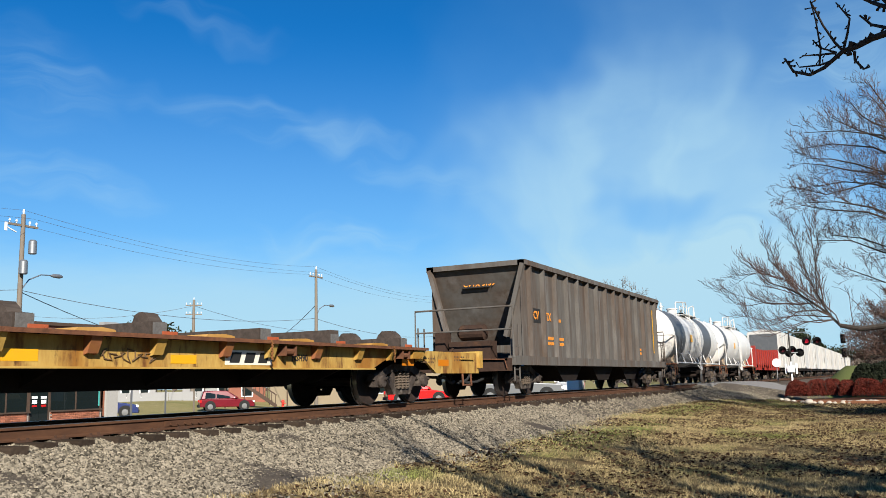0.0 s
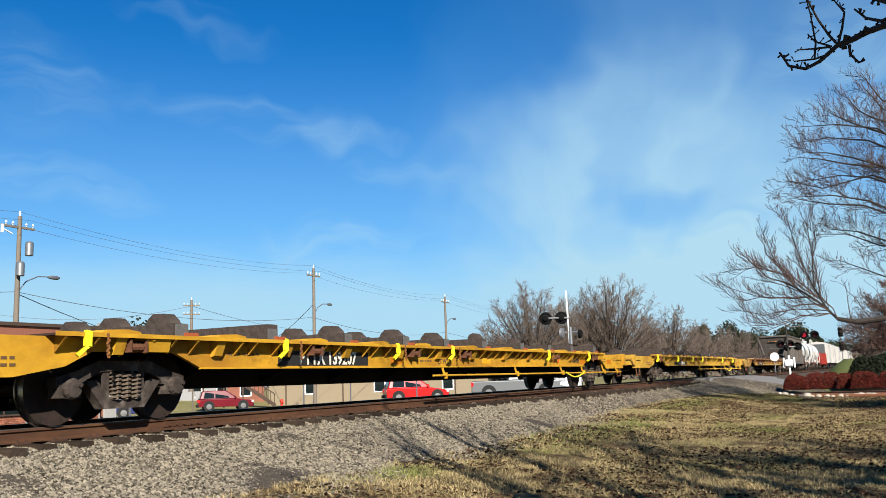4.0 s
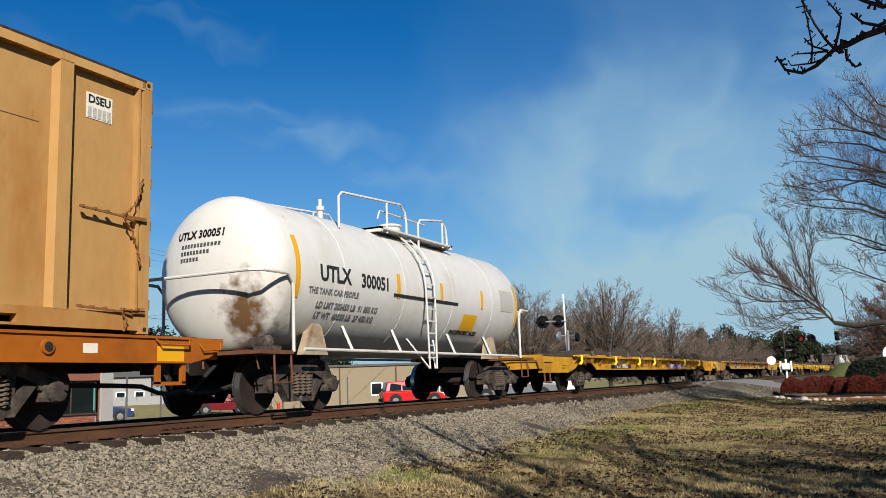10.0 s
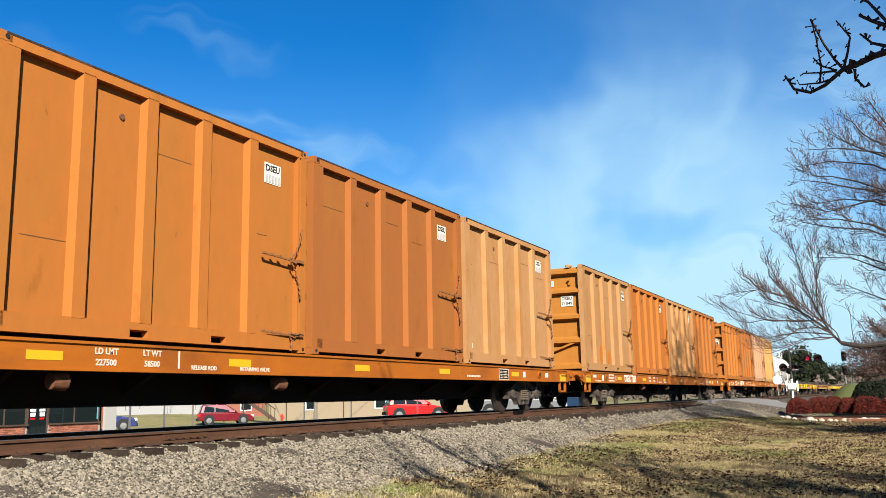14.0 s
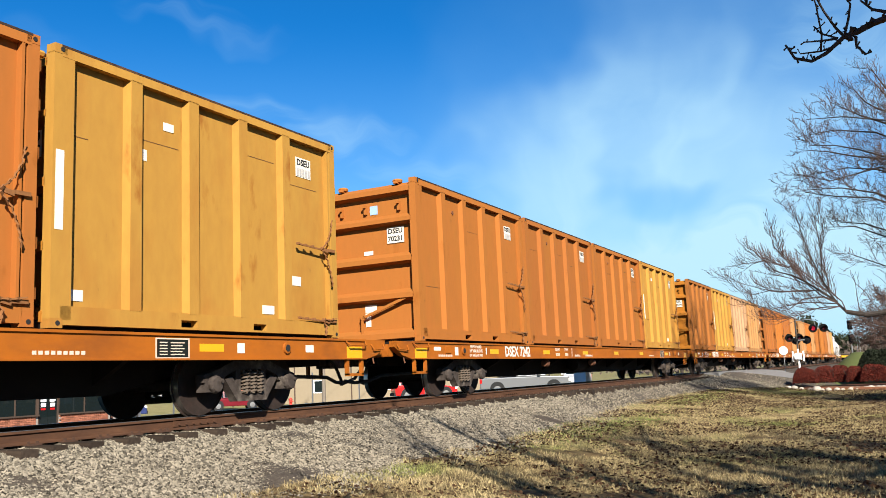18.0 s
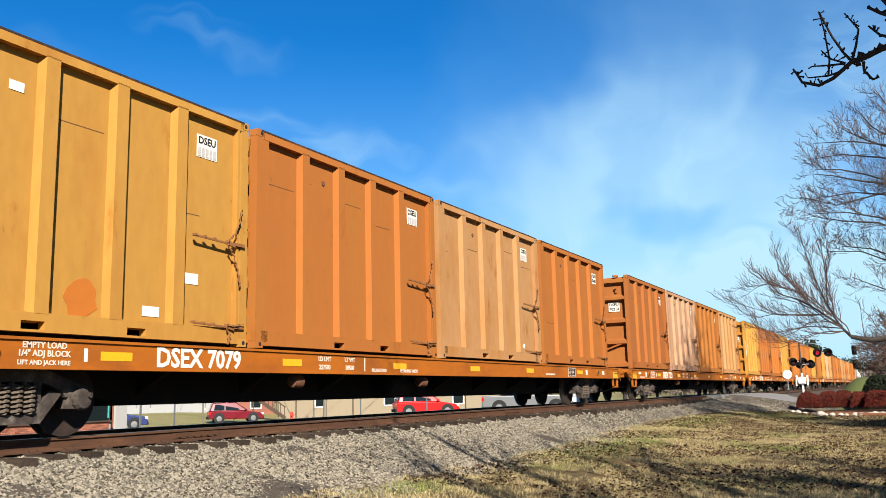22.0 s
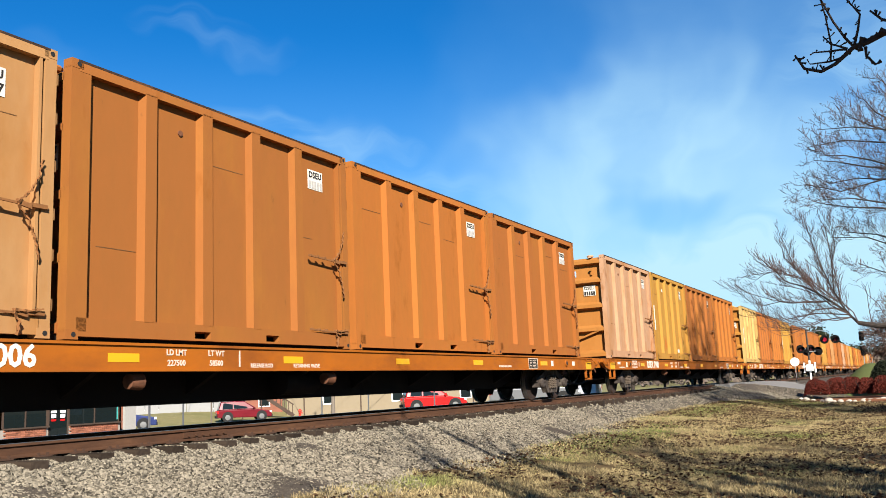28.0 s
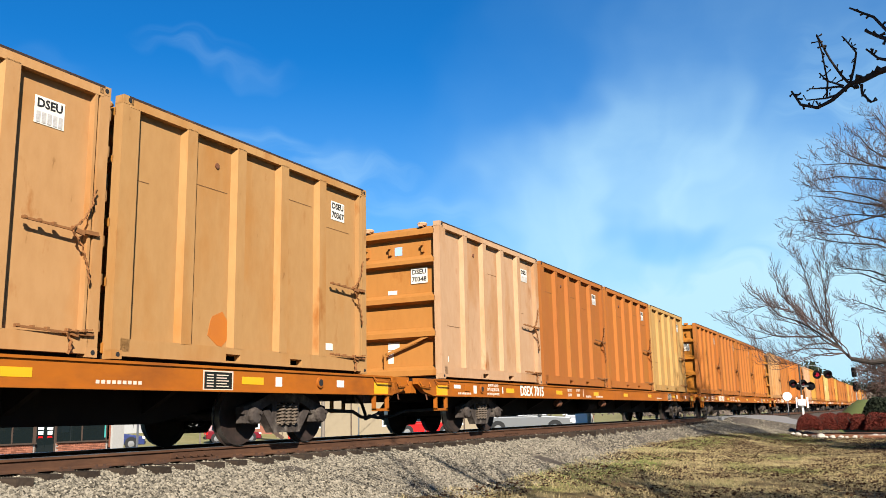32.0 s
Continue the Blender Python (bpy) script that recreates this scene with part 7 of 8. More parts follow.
def crossing_signal_near():
    p = place(5.3, 70)
    s = thing("crossing_signal", "white level crossing mast with black-backed red lamps", "crossing signal", "crossing signals", at=Matrix.Translation(p))
    g = p.z
    part("mast", Shape().tube([(0, 0, 1.9), (0, 0, 4.15)], 0.06, 12), M["pole_dark"], s, "dark weathered upper mast", smooth=True)
    part("mast_foot", Shape().tube([(0, 0, 0), (0, 0, 1.9)], 0.075, 12), M["white_metal"], s, "white painted lower mast", smooth=True)
    part("base", Shape().box(-0.3, 0.3, -0.3, 0.3, 0, 0.15), M["concrete"], s)
    gate = part("gate_mechanism", Shape().box(-0.24, 0.24, -0.24, 0.24, 1.1, 1.6).box(-0.30, -0.24, -0.26, 0.26, 1.15, 1.5), M["white_metal"], s, "white gate mechanism case", bevel=0.03)
    part("counterweight", Shape().box(-0.12, 0.10, -0.42, -0.32, 1.0, 1.75), M["white_metal"], gate)
    part("counterweight", Shape().box(-0.12, 0.10, 0.32, 0.42, 1.0, 1.75), M["white_metal"], gate)
    lamp_pair(s, pose(0.0, 0.2, 2.75, 0, 0, -60), None)
    lamp_pair(s, pose(0.1, -0.3, 2.55, 0, 0, 100), None)
    part("arm", Shape().tube([(0, 0, 4.0), (0, -1.3, 4.05), (0, -1.35, 3.5)], 0.03, 8), M["steel"], s)
    lamp_pair(s, pose(-0.1, -1.55, 3.35, 0, 0, -72), 0)
    part("bell", Shape().lathe([(0, 0.12), (0.05, 0.15), (0.1, 0.12), (0.12, 0.03)], (0, 0, 4.15), "z", 12), M["steel"], s)
    q = place(6.12, 74)
    d = thing("round_sign", "round white advance sign on a post", "sign", at=Matrix.Translation(q))
    part("disc", Shape().lathe([(0, 0.33), (0.01, 0.34), (0.02, 0.33)], (0, 0, 2.5 - q.z), "x", 24), M["white_metal"], d)
    part("post", Shape().tube([(0.03, 0, 0), (0.03, 0, 2.5 - q.z)], 0.03, 6), M["steel"], d)


crossing_signal_near()


def garden_sign():
    q = place(-0.55, 58.5)
    d = thing("round_sign", "large round white sign behind the clipped shrub", "sign", at=Matrix.Translation(q))
    face = part("disc", Shape().lathe([(0, 0.50), (0.012, 0.52), (0.024, 0.50)], (0, 0, 2.45 - q.z), "x", 28), M["white_metal"], d)
    part("sign_mark", Shape().box(-0.006, -0.002, -0.035, 0.035, 2.2 - q.z, 2.68 - q.z), M["pole_dark"], face, "dark upright bar")
    part("post", Shape().tube([(0.05, 0, 0), (0.05, 0, 2.4 - q.z)], 0.035, 6), M["steel"], d)


garden_sign()


def crossing_signal_far():
    p = place(18.5, 42)
    s = thing("crossing_signal", "tall level crossing mast with lamps and raised white gate arm", "crossing signal", "crossing signals", at=Matrix.Translation(p))
    part("mast", Shape().tube([(0, 0, 0), (0, 0, 3.6)], 0.07, 12), M["steel"], s, smooth=True)
    part("gate_arm", Shape().bar((0.15, 0.1, 1.0), (0.0, 0.12, 5.65 - p.z), 0.11, 0.04), M["white_metal"], s, "raised white gate arm")
    part("gate_mechanism", Shape().box(-0.3, 0.3, -0.3, 0.3, 0.7, 1.4), M["white_metal"], s, bevel=0.03)
    lamp_pair(s, pose(-0.2, 0.75, 4.36 - p.z, 0, 0, 110), None)
    part("arm", Shape().tube([(0, 0, 4.34 - p.z), (-0.2, 0.75, 4.36 - p.z)], 0.04, 8), M["steel"], s)
    part("bracket", Shape().tube([(0, 0.1, 3.65 - p.z), (-0.1, 0.55, 3.65 - p.z)], 0.03, 8).tube([(0, 0, 3.65 - p.z), (0, -0.35, 3.65 - p.z)], 0.03, 8), M["steel"], s)
    part("lamp_case", Shape().lathe([(-0.10, 0.08), (-0.06, 0.24), (0.02, 0.26), (0.1, 0.1)], (-0.1, 0.42, 3.62 - p.z), "y", 18), M["steel"], s, "lamp unit seen edge on", smooth=True)
    part("lamp_case", Shape().lathe([(-0.05, 0.2), (0.08, 0.2)], (0.1, -0.45, 3.55 - p.z), "y", 18), M["signal_black"], s, smooth=True)


crossing_signal_far()


def railway_signal():
    p = place(2.3, 175)
    s = thing("railway_signal", "black two-headed railway signal on a tall mast", "railway signal", at=Matrix.Translation(p))
    part("mast", Shape().tube([(0, 0, 0), (0, 0, 8.2 - p.z)], 0.10, 10), M["steel"], s)
    for z in (7.75, 5.2):
        hd = part("signal_head", Shape().box(-0.25, 0.25, -0.42, 0.42, z - 0.85 - p.z, z + 0.85 - p.z), M["signal_black"], s, bevel=0.15)
        for k in range(3):
            part("hood", Shape().lathe([(-0.55, 0.16), (-0.25, 0.17)], (0, 0, z + 0.5 - k * 0.5 - p.z), "x", 12), M["signal_black"], hd)
    part("ladder", Shape().tube([(0.3, -0.9, 0.2), (0.3, -0.9, 7.2 - p.z)], 0.04, 5).tube([(0.3, -1.3, 0.2), (0.3, -1.3, 7.2 - p.z)], 0.04, 5).bar((0.3, -0.9, 5.6 - p.z), (0, 0, 5.6 - p.z), 0.05, 0.05).bar((0.3, -0.9, 7.0 - p.z), (0, 0, 7.0 - p.z), 0.05, 0.05), M["steel"], s)


railway_signal()


# ---- trees and planting ----
M["bark"] = material("grey_bark", (0.043, 0.035, 0.030), 0.95, grain=((0.021, 0.017, 0.014), 10, 0.7), spots=((0.079, 0.066, 0.055), 2, 0.52, 0.75), stretch=(1, 1, 0.3))
M["twig"] = material("grey_brown_twigs", (0.066, 0.046, 0.039), 0.95, spots=((0.082, 0.043, 0.033), 0.6, 0.48, 0.7))
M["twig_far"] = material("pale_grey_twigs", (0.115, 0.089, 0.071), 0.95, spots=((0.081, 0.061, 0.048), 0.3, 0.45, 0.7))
M["twig_red"] = material("red_brown_twigs", (0.110, 0.066, 0.050), 0.95, spots=((0.075, 0.046, 0.036), 0.4, 0.45, 0.7))
M["twig_dark"] = material("dark_twigs", (0.045, 0.035, 0.03), 0.9)
M["needles"] = material("pine_needles", (0.020, 0.025, 0.012), 0.9, island=0.45)
M["hedge_red"] = material("russet_hedge_leaf", (0.070, 0.013, 0.008), 0.9, island=0.5, spots=((0.035, 0.010, 0.007), 4, 0.5, 0.7))
M["shrub_green"] = material("dark_shrub_leaf", (0.012, 0.015, 0.008), 0.9, island=0.5)
M["mulch"] = material("brown_mulch", (0.20, 0.085, 0.045), 0.95, grain=((0.10, 0.05, 0.03), 14, 0.7))
M["boulder"] = material("pale_edging_stone", (0.361, 0.318, 0.260), 0.85, grain=((0.260, 0.217, 0.173), 8, 0.5), obj_random=0.25, bump=0.3, bump_scale=12)
M["lawn_green"] = material("green_lawn", (0.075, 0.085, 0.030), 0.95, grain=((0.05, 0.07, 0.02), 10, 0.6))


def grow(wood, twigs, p, d, length, radius, level, rng, opt):
    """One limb: a bent tapering tube that splits. Thick wood and fine twigs go to separate meshes."""
    n = 4 if level > 1 else 3
    radius = max(radius, opt.get("thin", 0.0))
    pts, rad = [Vector(p)], [radius]
    q, dd = Vector(p), Vector(d).normalized()
    for k in range(n):
        jit = Vector((rng.gauss(0, 1), rng.gauss(0, 1), rng.gauss(0, 1))) * opt["bend"]
        dd = (dd + jit + Vector((0, 0, opt["lift"] * (1.0 if level < opt["levels"] else 0.4)))).normalized()
        q = q + dd * (length / n)
        if opt.get("keep") and not opt["keep"](q):
            break
        pts.append(q.copy())
        rad.append(radius * (1 - 0.55 * (k + 1) / n))
    if len(pts) < 2:
        return
    fine = level <= opt["fine"]
    (twigs if fine else wood).tube(pts, rad, 3 if fine else (6 if level > 2 else 4), caps=False)
    if level == 0:
        return
    kids = rng.randint(*opt["kids"])
    for k in range(kids):
        t = rng.uniform(0.30, 1.0) if k else 1.0
        i = min(len(pts) - 2, int(t * (len(pts) - 1)))
        f = t * (len(pts) - 1) - i
        s = pts[i].lerp(pts[i + 1], min(1, f))
        ax = Vector((rng.gauss(0, 1), rng.gauss(0, 1), rng.gauss(0, 0.7))).normalized()
        base = (pts[i + 1] - pts[i]).normalized()
        spread_ = opt["spread"] * (0.5 if k == 0 else 1.0)
        nd = (base + ax * spread_).normalized()
        grow(wood, twigs, s, nd, length * rng.uniform(*opt["shrink"]), radius * (0.62 if k == 0 else 0.48), level - 1, rng, opt)


def bare_tree(name, label, at, height, spread_, seed, levels=5, fine=1, kids=(3, 4), trunk_h=0.25, girth=0.02, twig="twig", keep=None, stems=5, lift=0.06, lean=(0, 0), thin=0.0):
    rng = random.Random(seed)
    t = thing(name, label, "tree", at=Matrix.Translation(at))
    wood, twigs = Shape(), Shape()
    th = height * trunk_h
    r = height * girth
    off = Vector(at)
    opt = dict(bend=0.13, lift=lift, levels=levels, fine=fine, kids=kids, spread=0.75, shrink=(0.58, 0.78), thin=thin)
    if keep:
        opt["keep"] = lambda q: keep(q + off)
    top = Vector((lean[0], lean[1], th))
    wood.tube([(0, 0, -0.2), (0, 0, 0.15), (lean[0] * 0.5, lean[1] * 0.5, th * 0.5), tuple(top)], [r * 1.5, r * 1.15, r, r * 0.9], 10)
    for k in range(stems):
        a = k * math.tau / stems + rng.uniform(-0.4, 0.4)
        up = rng.uniform(0.5, 1.3)
        d = Vector((math.cos(a) * spread_, math.sin(a) * spread_, up))
        grow(wood, twigs, top - Vector((0, 0, rng.uniform(0, th * 0.15))), d, height * rng.uniform(0.28, 0.36), r * 0.62, levels, rng, opt)
    grow(wood, twigs, top, Vector((0, 0, 1)), height * 0.33, r * 0.7, levels, rng, opt)
    part("trunk", wood, M["bark"], t, smooth=True)
    tagged(part("crown", twigs, M[twig], t), "bare winter twigs", kind="stuff")
    return t


def clump_tree(name, label, at, height, width, seed, mat="needles", n=2600, trunk=True, leaf=0.35, low=0.35):
    """Evergreen: trunk and a crown of many small leaf clumps in uneven tiers."""
    rng = random.Random(seed)
    t = thing(name, label, "tree", at=Matrix.Translation(at))
    part("trunk", Shape().tube([(0, 0, -0.2), (0.1, 0, height * 0.5), (0, 0.1, height * 0.92)], [height * 0.022, height * 0.016, 0.05], 8), M["bark"], t, smooth=True)
    lobes = [(Vector((rng.gauss(0, width * 0.22), rng.gauss(0, width * 0.22), height * rng.uniform(low, 0.93))), width * rng.uniform(0.16, 0.30)) for _ in range(16)]
    limbs = Shape()
    for c, r in lobes:
        limbs.tube([(0, 0, max(0.5, c.z - 1.0)), tuple(c)], [0.08, 0.03], 5)
    tagged(part("limbs", limbs, M["bark"], t), kind="stuff")
    s = Shape()
    for k in range(n):
        c, r = lobes[rng.randrange(len(lobes))]
        d = Vector((rng.gauss(0, 1), rng.gauss(0, 1), rng.gauss(0, 0.8))).normalized() * r * rng.uniform(0.45, 1.1)
        p = c + d
        u = Vector((rng.gauss(0, 1), rng.gauss(0, 1), rng.gauss(0, 1))).normalized()
        w = u.orthogonal().normalized()
        z = leaf * rng.uniform(0.6, 1.3)
        s.add([p + u * z, p - u * z * 0.4 + w * z * 0.5, p - u * z * 0.4 - w * z * 0.5, p + u.cross(w) * z * 0.5], [(0, 1, 2), (0, 3, 1), (0, 2, 3)])
    tagged(part("crown", s, M[mat], t), "dense dark evergreen foliage", kind="stuff")
    return t


def twig_limb(wood, twigs, pts, r0, r1, side, depth, step, rng, up=0.35, thin=0.008, start=0.25, fork=0.55, swing=1.0):
    """A crooked limb through a few points, with side shoots that fork again."""
    path = [Vector(pts[0])]
    for a, b in zip(pts, pts[1:]):
        a, b = Vector(a), Vector(b)
        ln = (b - a).length
        path.append(a.lerp(b, 0.5) + Vector((rng.gauss(0, 1), rng.gauss(0, 1), rng.gauss(0, 1))) * ln * 0.055)
        path.append(b)
    n = len(path)
    (wood if r0 > 0.035 else twigs).tube(path, [max(thin, r0 + (r1 - r0) * k / (n - 1)) for k in range(n)], 7 if r0 > 0.06 else 4 if r0 > 0.02 else 3, caps=False)
    if depth == 0:
        return
    cum = [0.0]
    for a, b in zip(path, path[1:]):
        cum.append(cum[-1] + (b - a).length)
    total = cum[-1]
    s = total * start
    while s < total:
        k = max(i for i in range(n) if cum[i] <= s)
        k = min(k, n - 2)
        d = (path[k + 1] - path[k])
        p = path[k] + d * ((s - cum[k]) / max(1e-6, d.length))
        d.normalize()
        ax = Vector((rng.gauss(0, 1), rng.gauss(0, 1), rng.gauss(0, 1)))
        ax = (ax - d * ax.dot(d)).normalized()
        nd = (d * rng.uniform(0.5, 1.1) + ax * rng.uniform(0.5, 1.0) * swing + Vector((0, 0, up * rng.uniform(0.2, 1.4)))).normalized()
        ln = side * rng.uniform(0.45, 1.15) * (1 - 0.45 * s / total)
        q = p + nd * ln * 0.5
        e = q + (nd + Vector((rng.gauss(0, 0.25), rng.gauss(0, 0.25), rng.gauss(up * 0.5, 0.25)))).normalized() * ln * 0.5
        r = (r0 + (r1 - r0) * s / total) * fork
        twig_limb(wood, twigs, [p, q, e], max(thin, r), thin, side * 0.52, depth - 1, step * 0.55, rng, up, thin, 0.15, fork, swing)
        s += step * rng.uniform(0.6, 1.4)


def fan_tree(name, label, at, height, width, seed, limbs=24, twig="twig_far", thin=0.0125, trunk_h=0.14):
    """A bare tree whose limbs fan out from a short trunk to a rounded crown."""
    rng = random.Random(seed)
    t = thing(name, label, "tree", at=Matrix.Translation(at))
    wood, twigs = Shape(), Shape()
    th = height * trunk_h
    r = height * 0.018
    wood.tube([(0, 0, -0.3), (0, 0, 0.1), (0.05, 0.05, th)], [r * 1.5, r * 1.2, r], 10)
    for k in range(limbs):
        a = k * 2.4 + rng.uniform(-0.3, 0.3)
        el = math.asin(rng.uniform(0.05, 1.0) ** 0.8)
        reach = rng.uniform(0.86, 1.03)
        e = Vector((math.cos(a) * math.cos(el) * width / 2, math.sin(a) * math.cos(el) * width / 2, (height - th) * (0.10 + 0.90 * math.sin(el)))) * reach + Vector((0, 0, th))
        p = Vector((0, 0, th * rng.uniform(0.75, 1.0)))
        q = p.lerp(e, 0.35) + Vector((0, 0, height * 0.07))
        twig_limb(wood, twigs, [p, q, p.lerp(e, 0.72) + Vector((0, 0, height * 0.03)), e], r * rng.uniform(0.28, 0.45), thin, height * 0.13, 2, height * 0.019, rng, 0.12, thin, 0.38)
    part("trunk", wood, M["bark"], t, smooth=True)
    tagged(part("crown", twigs, M[twig], t), "bare winter twigs", kind="stuff")
    return t


# bare trees beyond the track
for i, (az, r, h_, w) in enumerate([(21.1, 88, 11.2, 11.5), (15.9, 92, 11.8, 12.0), (18.3, 100, 10.4, 11.0), (12.2, 110, 10.4, 10.5), (10.6, 120, 8.2, 11.5), (9.2, 130, 8.0, 12.0), (13.9, 118, 9.6, 12.0), (23.0, 98, 6.4, 7.0), (7.9, 140, 7.8, 12.0)]):
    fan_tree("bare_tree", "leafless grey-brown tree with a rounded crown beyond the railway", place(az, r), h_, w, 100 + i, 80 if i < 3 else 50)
for i, (az, r, h_, w) in enumerate([(8.3, 175, 11.6, 7), (10.2, 180, 11.2, 5), (7.0, 190, 9.0, 7), (5.2, 150, 8.0, 5.5), (4.6, 170, 7.0, 6), (45.2, 130, 10.5, 8), (43.0, 135, 9.6, 7), (33.5, 170, 8.0, 7), (3.4, 260, 7.6, 9), (2.6, 300, 8.5, 12), (6.0, 240, 7.5, 12), (1.6, 320, 8, 12)]):
    clump_tree("pine_tree", "dark green evergreen tree in the distance", place(az, r), h_, w, 200 + i, n=2600, leaf=0.36)


def distant_woods():
    rng = random.Random(77)
    s = Shape()
    for k in range(5000):
        az = rng.uniform(0.2, 16) if rng.random() < 0.8 else rng.uniform(16, 56)
        r = rng.uniform(240, 420)
        p = place(az, r, 0)
        z = rng.uniform(0, 1) ** 0.7 * (5.5 + 3 * noise.noise(Vector((az * 1.3, 0, 0))))
        u = Vector((rng.gauss(0, 1), rng.gauss(0, 1), rng.gauss(0, 1))).normalized() * rng.uniform(0.5, 1.2)
        w = u.orthogonal().normalized() * rng.uniform(0.4, 0.9)
        p.z = z
        s.add([p + u, p - u * 0.5 + w, p - u * 0.5 - w, p + u.cross(w).normalized() * 0.6], [(0, 1, 2), (0, 3, 1), (0, 2, 3)])
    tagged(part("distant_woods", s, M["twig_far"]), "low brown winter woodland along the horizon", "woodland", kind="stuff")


distant_woods()


# the big bare tree that reaches in over the hedge; limbs by (across, up) from its foot
LOW_LIMBS = [((5.9, 3.5), (7.0, 3.5), (8.2, 3.15), (9.3, 3.2)), ((5.65, 3.28), (6.2, 4.0), (6.75, 5.3), (7.3, 7.4)), ((6.0, 3.7), (7.0, 4.45), (8.2, 5.0), (9.3, 5.9)), ((6.5, 4.15), (7.8, 4.2), (9.2, 4.2), (10.1, 4.7)), ((5.9, 3.6), (7.2, 3.75), (8.5, 3.6), (9.7, 3.9)),
             ((6.2, 4.0), (6.4, 5.2), (6.4, 6.3), (6.3, 7.3)), ((7.0, 4.4), (7.6, 5.3), (8.1, 6.2), (8.4, 7.0)), ((6.3, 4.1), (7.4, 5.0), (8.6, 5.4), (9.8, 5.3))]
HIGH_LIMBS = [((0.1, 4.2), (2.2, 5.2), (4.0, 5.9), (6.3, 6.6)), ((0.1, 5.2), (2.0, 7.2), (4.0, 8.3), (6.8, 8.4)), ((0.1, 6.4), (2.0, 8.8), (4.0, 9.8), (6.7, 10.1)), ((0.0, 7.4), (1.8, 9.8), (3.4, 11.2), (4.0, 12.4)),
              ((0.1, 4.8), (2.2, 6.4), (4.2, 7.3), (6.3, 7.6)), ((0.1, 6.0), (2.4, 8.0), (4.6, 9.0), (6.2, 9.3)), ((0.0, 7.0), (2.2, 9.6), (4.4, 10.6), (5.4, 11.4)), ((0.1, 3.6), (2.0, 4.3), (3.8, 4.6), (5.4, 5.4))]


def lawn_tree():
    at = Vector((35.0, -4.2, ground_z(35, -4.2)))
    rng = random.Random(11)
    t = thing("bare_tree", "large leafless lawn tree with spreading limbs", "tree", at=Matrix.Translation(at))
    wood, twigs = Shape(), Shape()
    wood.tube([(0, 0, -0.3), (0, 0.05, 0.3), (0.1, 0.1, 1.6), (0.1, 0.2, 3.2), (0, 0.2, 6.5), (0.1, 0.0, 9.0)], [0.52, 0.38, 0.32, 0.28, 0.17, 0.10], 12)
    # one low limb runs out level, then forks into a fan
    wood.tube([(0.1, 0.2, 2.4), (0.0, 2.0, 2.75), (0.1, 4.1, 3.2), (0.05, 5.0, 3.12), (0.1, 5.65, 3.28)], [0.20, 0.14, 0.10, 0.09, 0.08], 8, caps=False)
    for k, limb in enumerate(LOW_LIMBS + LOW_LIMBS):
        lean = rng.uniform(-0.9, 0.9)
        limb = limb if k < len(LOW_LIMBS) else [(a + rng.uniform(-0.3, 0.3) * j / 3, z + rng.uniform(-0.45, 0.35) * j / 3) for j, (a, z) in enumerate(limb)]
        pts = [(0.1 + lean * (j / 3.0) + rng.uniform(-0.1, 0.1), 5.65 + (a - 5.65) * 0.9, z) for j, (a, z) in enumerate(limb)]
        twig_limb(wood, twigs, pts, 0.060 if 0 < k < 3 else 0.030, 0.007, 1.05, 2, 0.18, rng, 0.55, 0.0060, 0.10, 0.34, 0.62)
    for p, e in (((0.1, 4.5, 3.2), (0.3, 5.4, 4.7)), ((0.1, 5.2, 3.2), (-0.2, 5.3, 4.6)), ((0.05, 3.4, 3.1), (0.2, 4.4, 4.4))):
        twig_limb(wood, twigs, [p, Vector(p).lerp(Vector(e), 0.5), e], 0.022, 0.008, 0.9, 1, 0.28, rng, 0.5, 0.006, 0.3, 0.4)
    for k, limb in enumerate(HIGH_LIMBS + HIGH_LIMBS[:7]):
        lean = rng.uniform(-2.2, 2.2)
        more = (k > 7) * rng.uniform(-0.9, 0.3)
        pts = [(lean * (j / 3.0), a + more * j / 3.0, z + more * rng.uniform(-0.4, 0.6) * j / 3.0) for j, (a, z) in enumerate(limb)]
        twig_limb(wood, twigs, pts, 0.075, 0.010, 1.5, 3, 0.29, rng, 0.42, 0.0056, 0.22, 0.40, 1.0)
    # limbs on the far sides of the crown
    for z, d, ln in ((4.6, (0.8, 0.3, 0.55), 5.0), (5.4, (-0.8, 0.2, 0.6), 5.0), (5.0, (0.1, -0.9, 0.5), 6.0), (6.4, (0.5, -0.6, 0.7), 5.0), (8.4, (0, 0.2, 1), 4.0), (7.0, (-0.4, -0.8, 0.6), 5.0)):
        p, d = Vector((0.05, 0.15, z)), Vector(d).normalized()
        twig_limb(wood, twigs, [p, p + d * ln * 0.5, p + d * ln + Vector((0, 0, 0.5))], 0.12, 0.016, 1.7, 2, 0.45, rng, 0.2, 0.0085, 0.3)
    part("trunk", wood, M["bark"], t, smooth=True)
    tagged(part("crown", twigs, M["twig"], t), "fine bare twigs with swelling buds", kind="stuff")


lawn_tree()
fan_tree("bare_tree", "dense leafless reddish-brown tree behind the hedge", place(-2.6, 70), 7.7, 13.0, 300, 170, "twig_red", 0.012)
fan_tree("bare_tree", "dense leafless reddish-brown tree behind the hedge", place(-4.2, 82), 9.5, 12.0, 301, 60, "twig_red", 0.013)


# lawn trees behind the viewpoint: their branches shade the grass, and one twig hangs into view
def above_sight(q):
    r = math.hypot(q.x, q.y)
    az = math.degrees(math.atan2(q.y, q.x))
    return not (-6 < az < 62 and r > 0.5 and q.z < 1.6 + 0.62 * r)


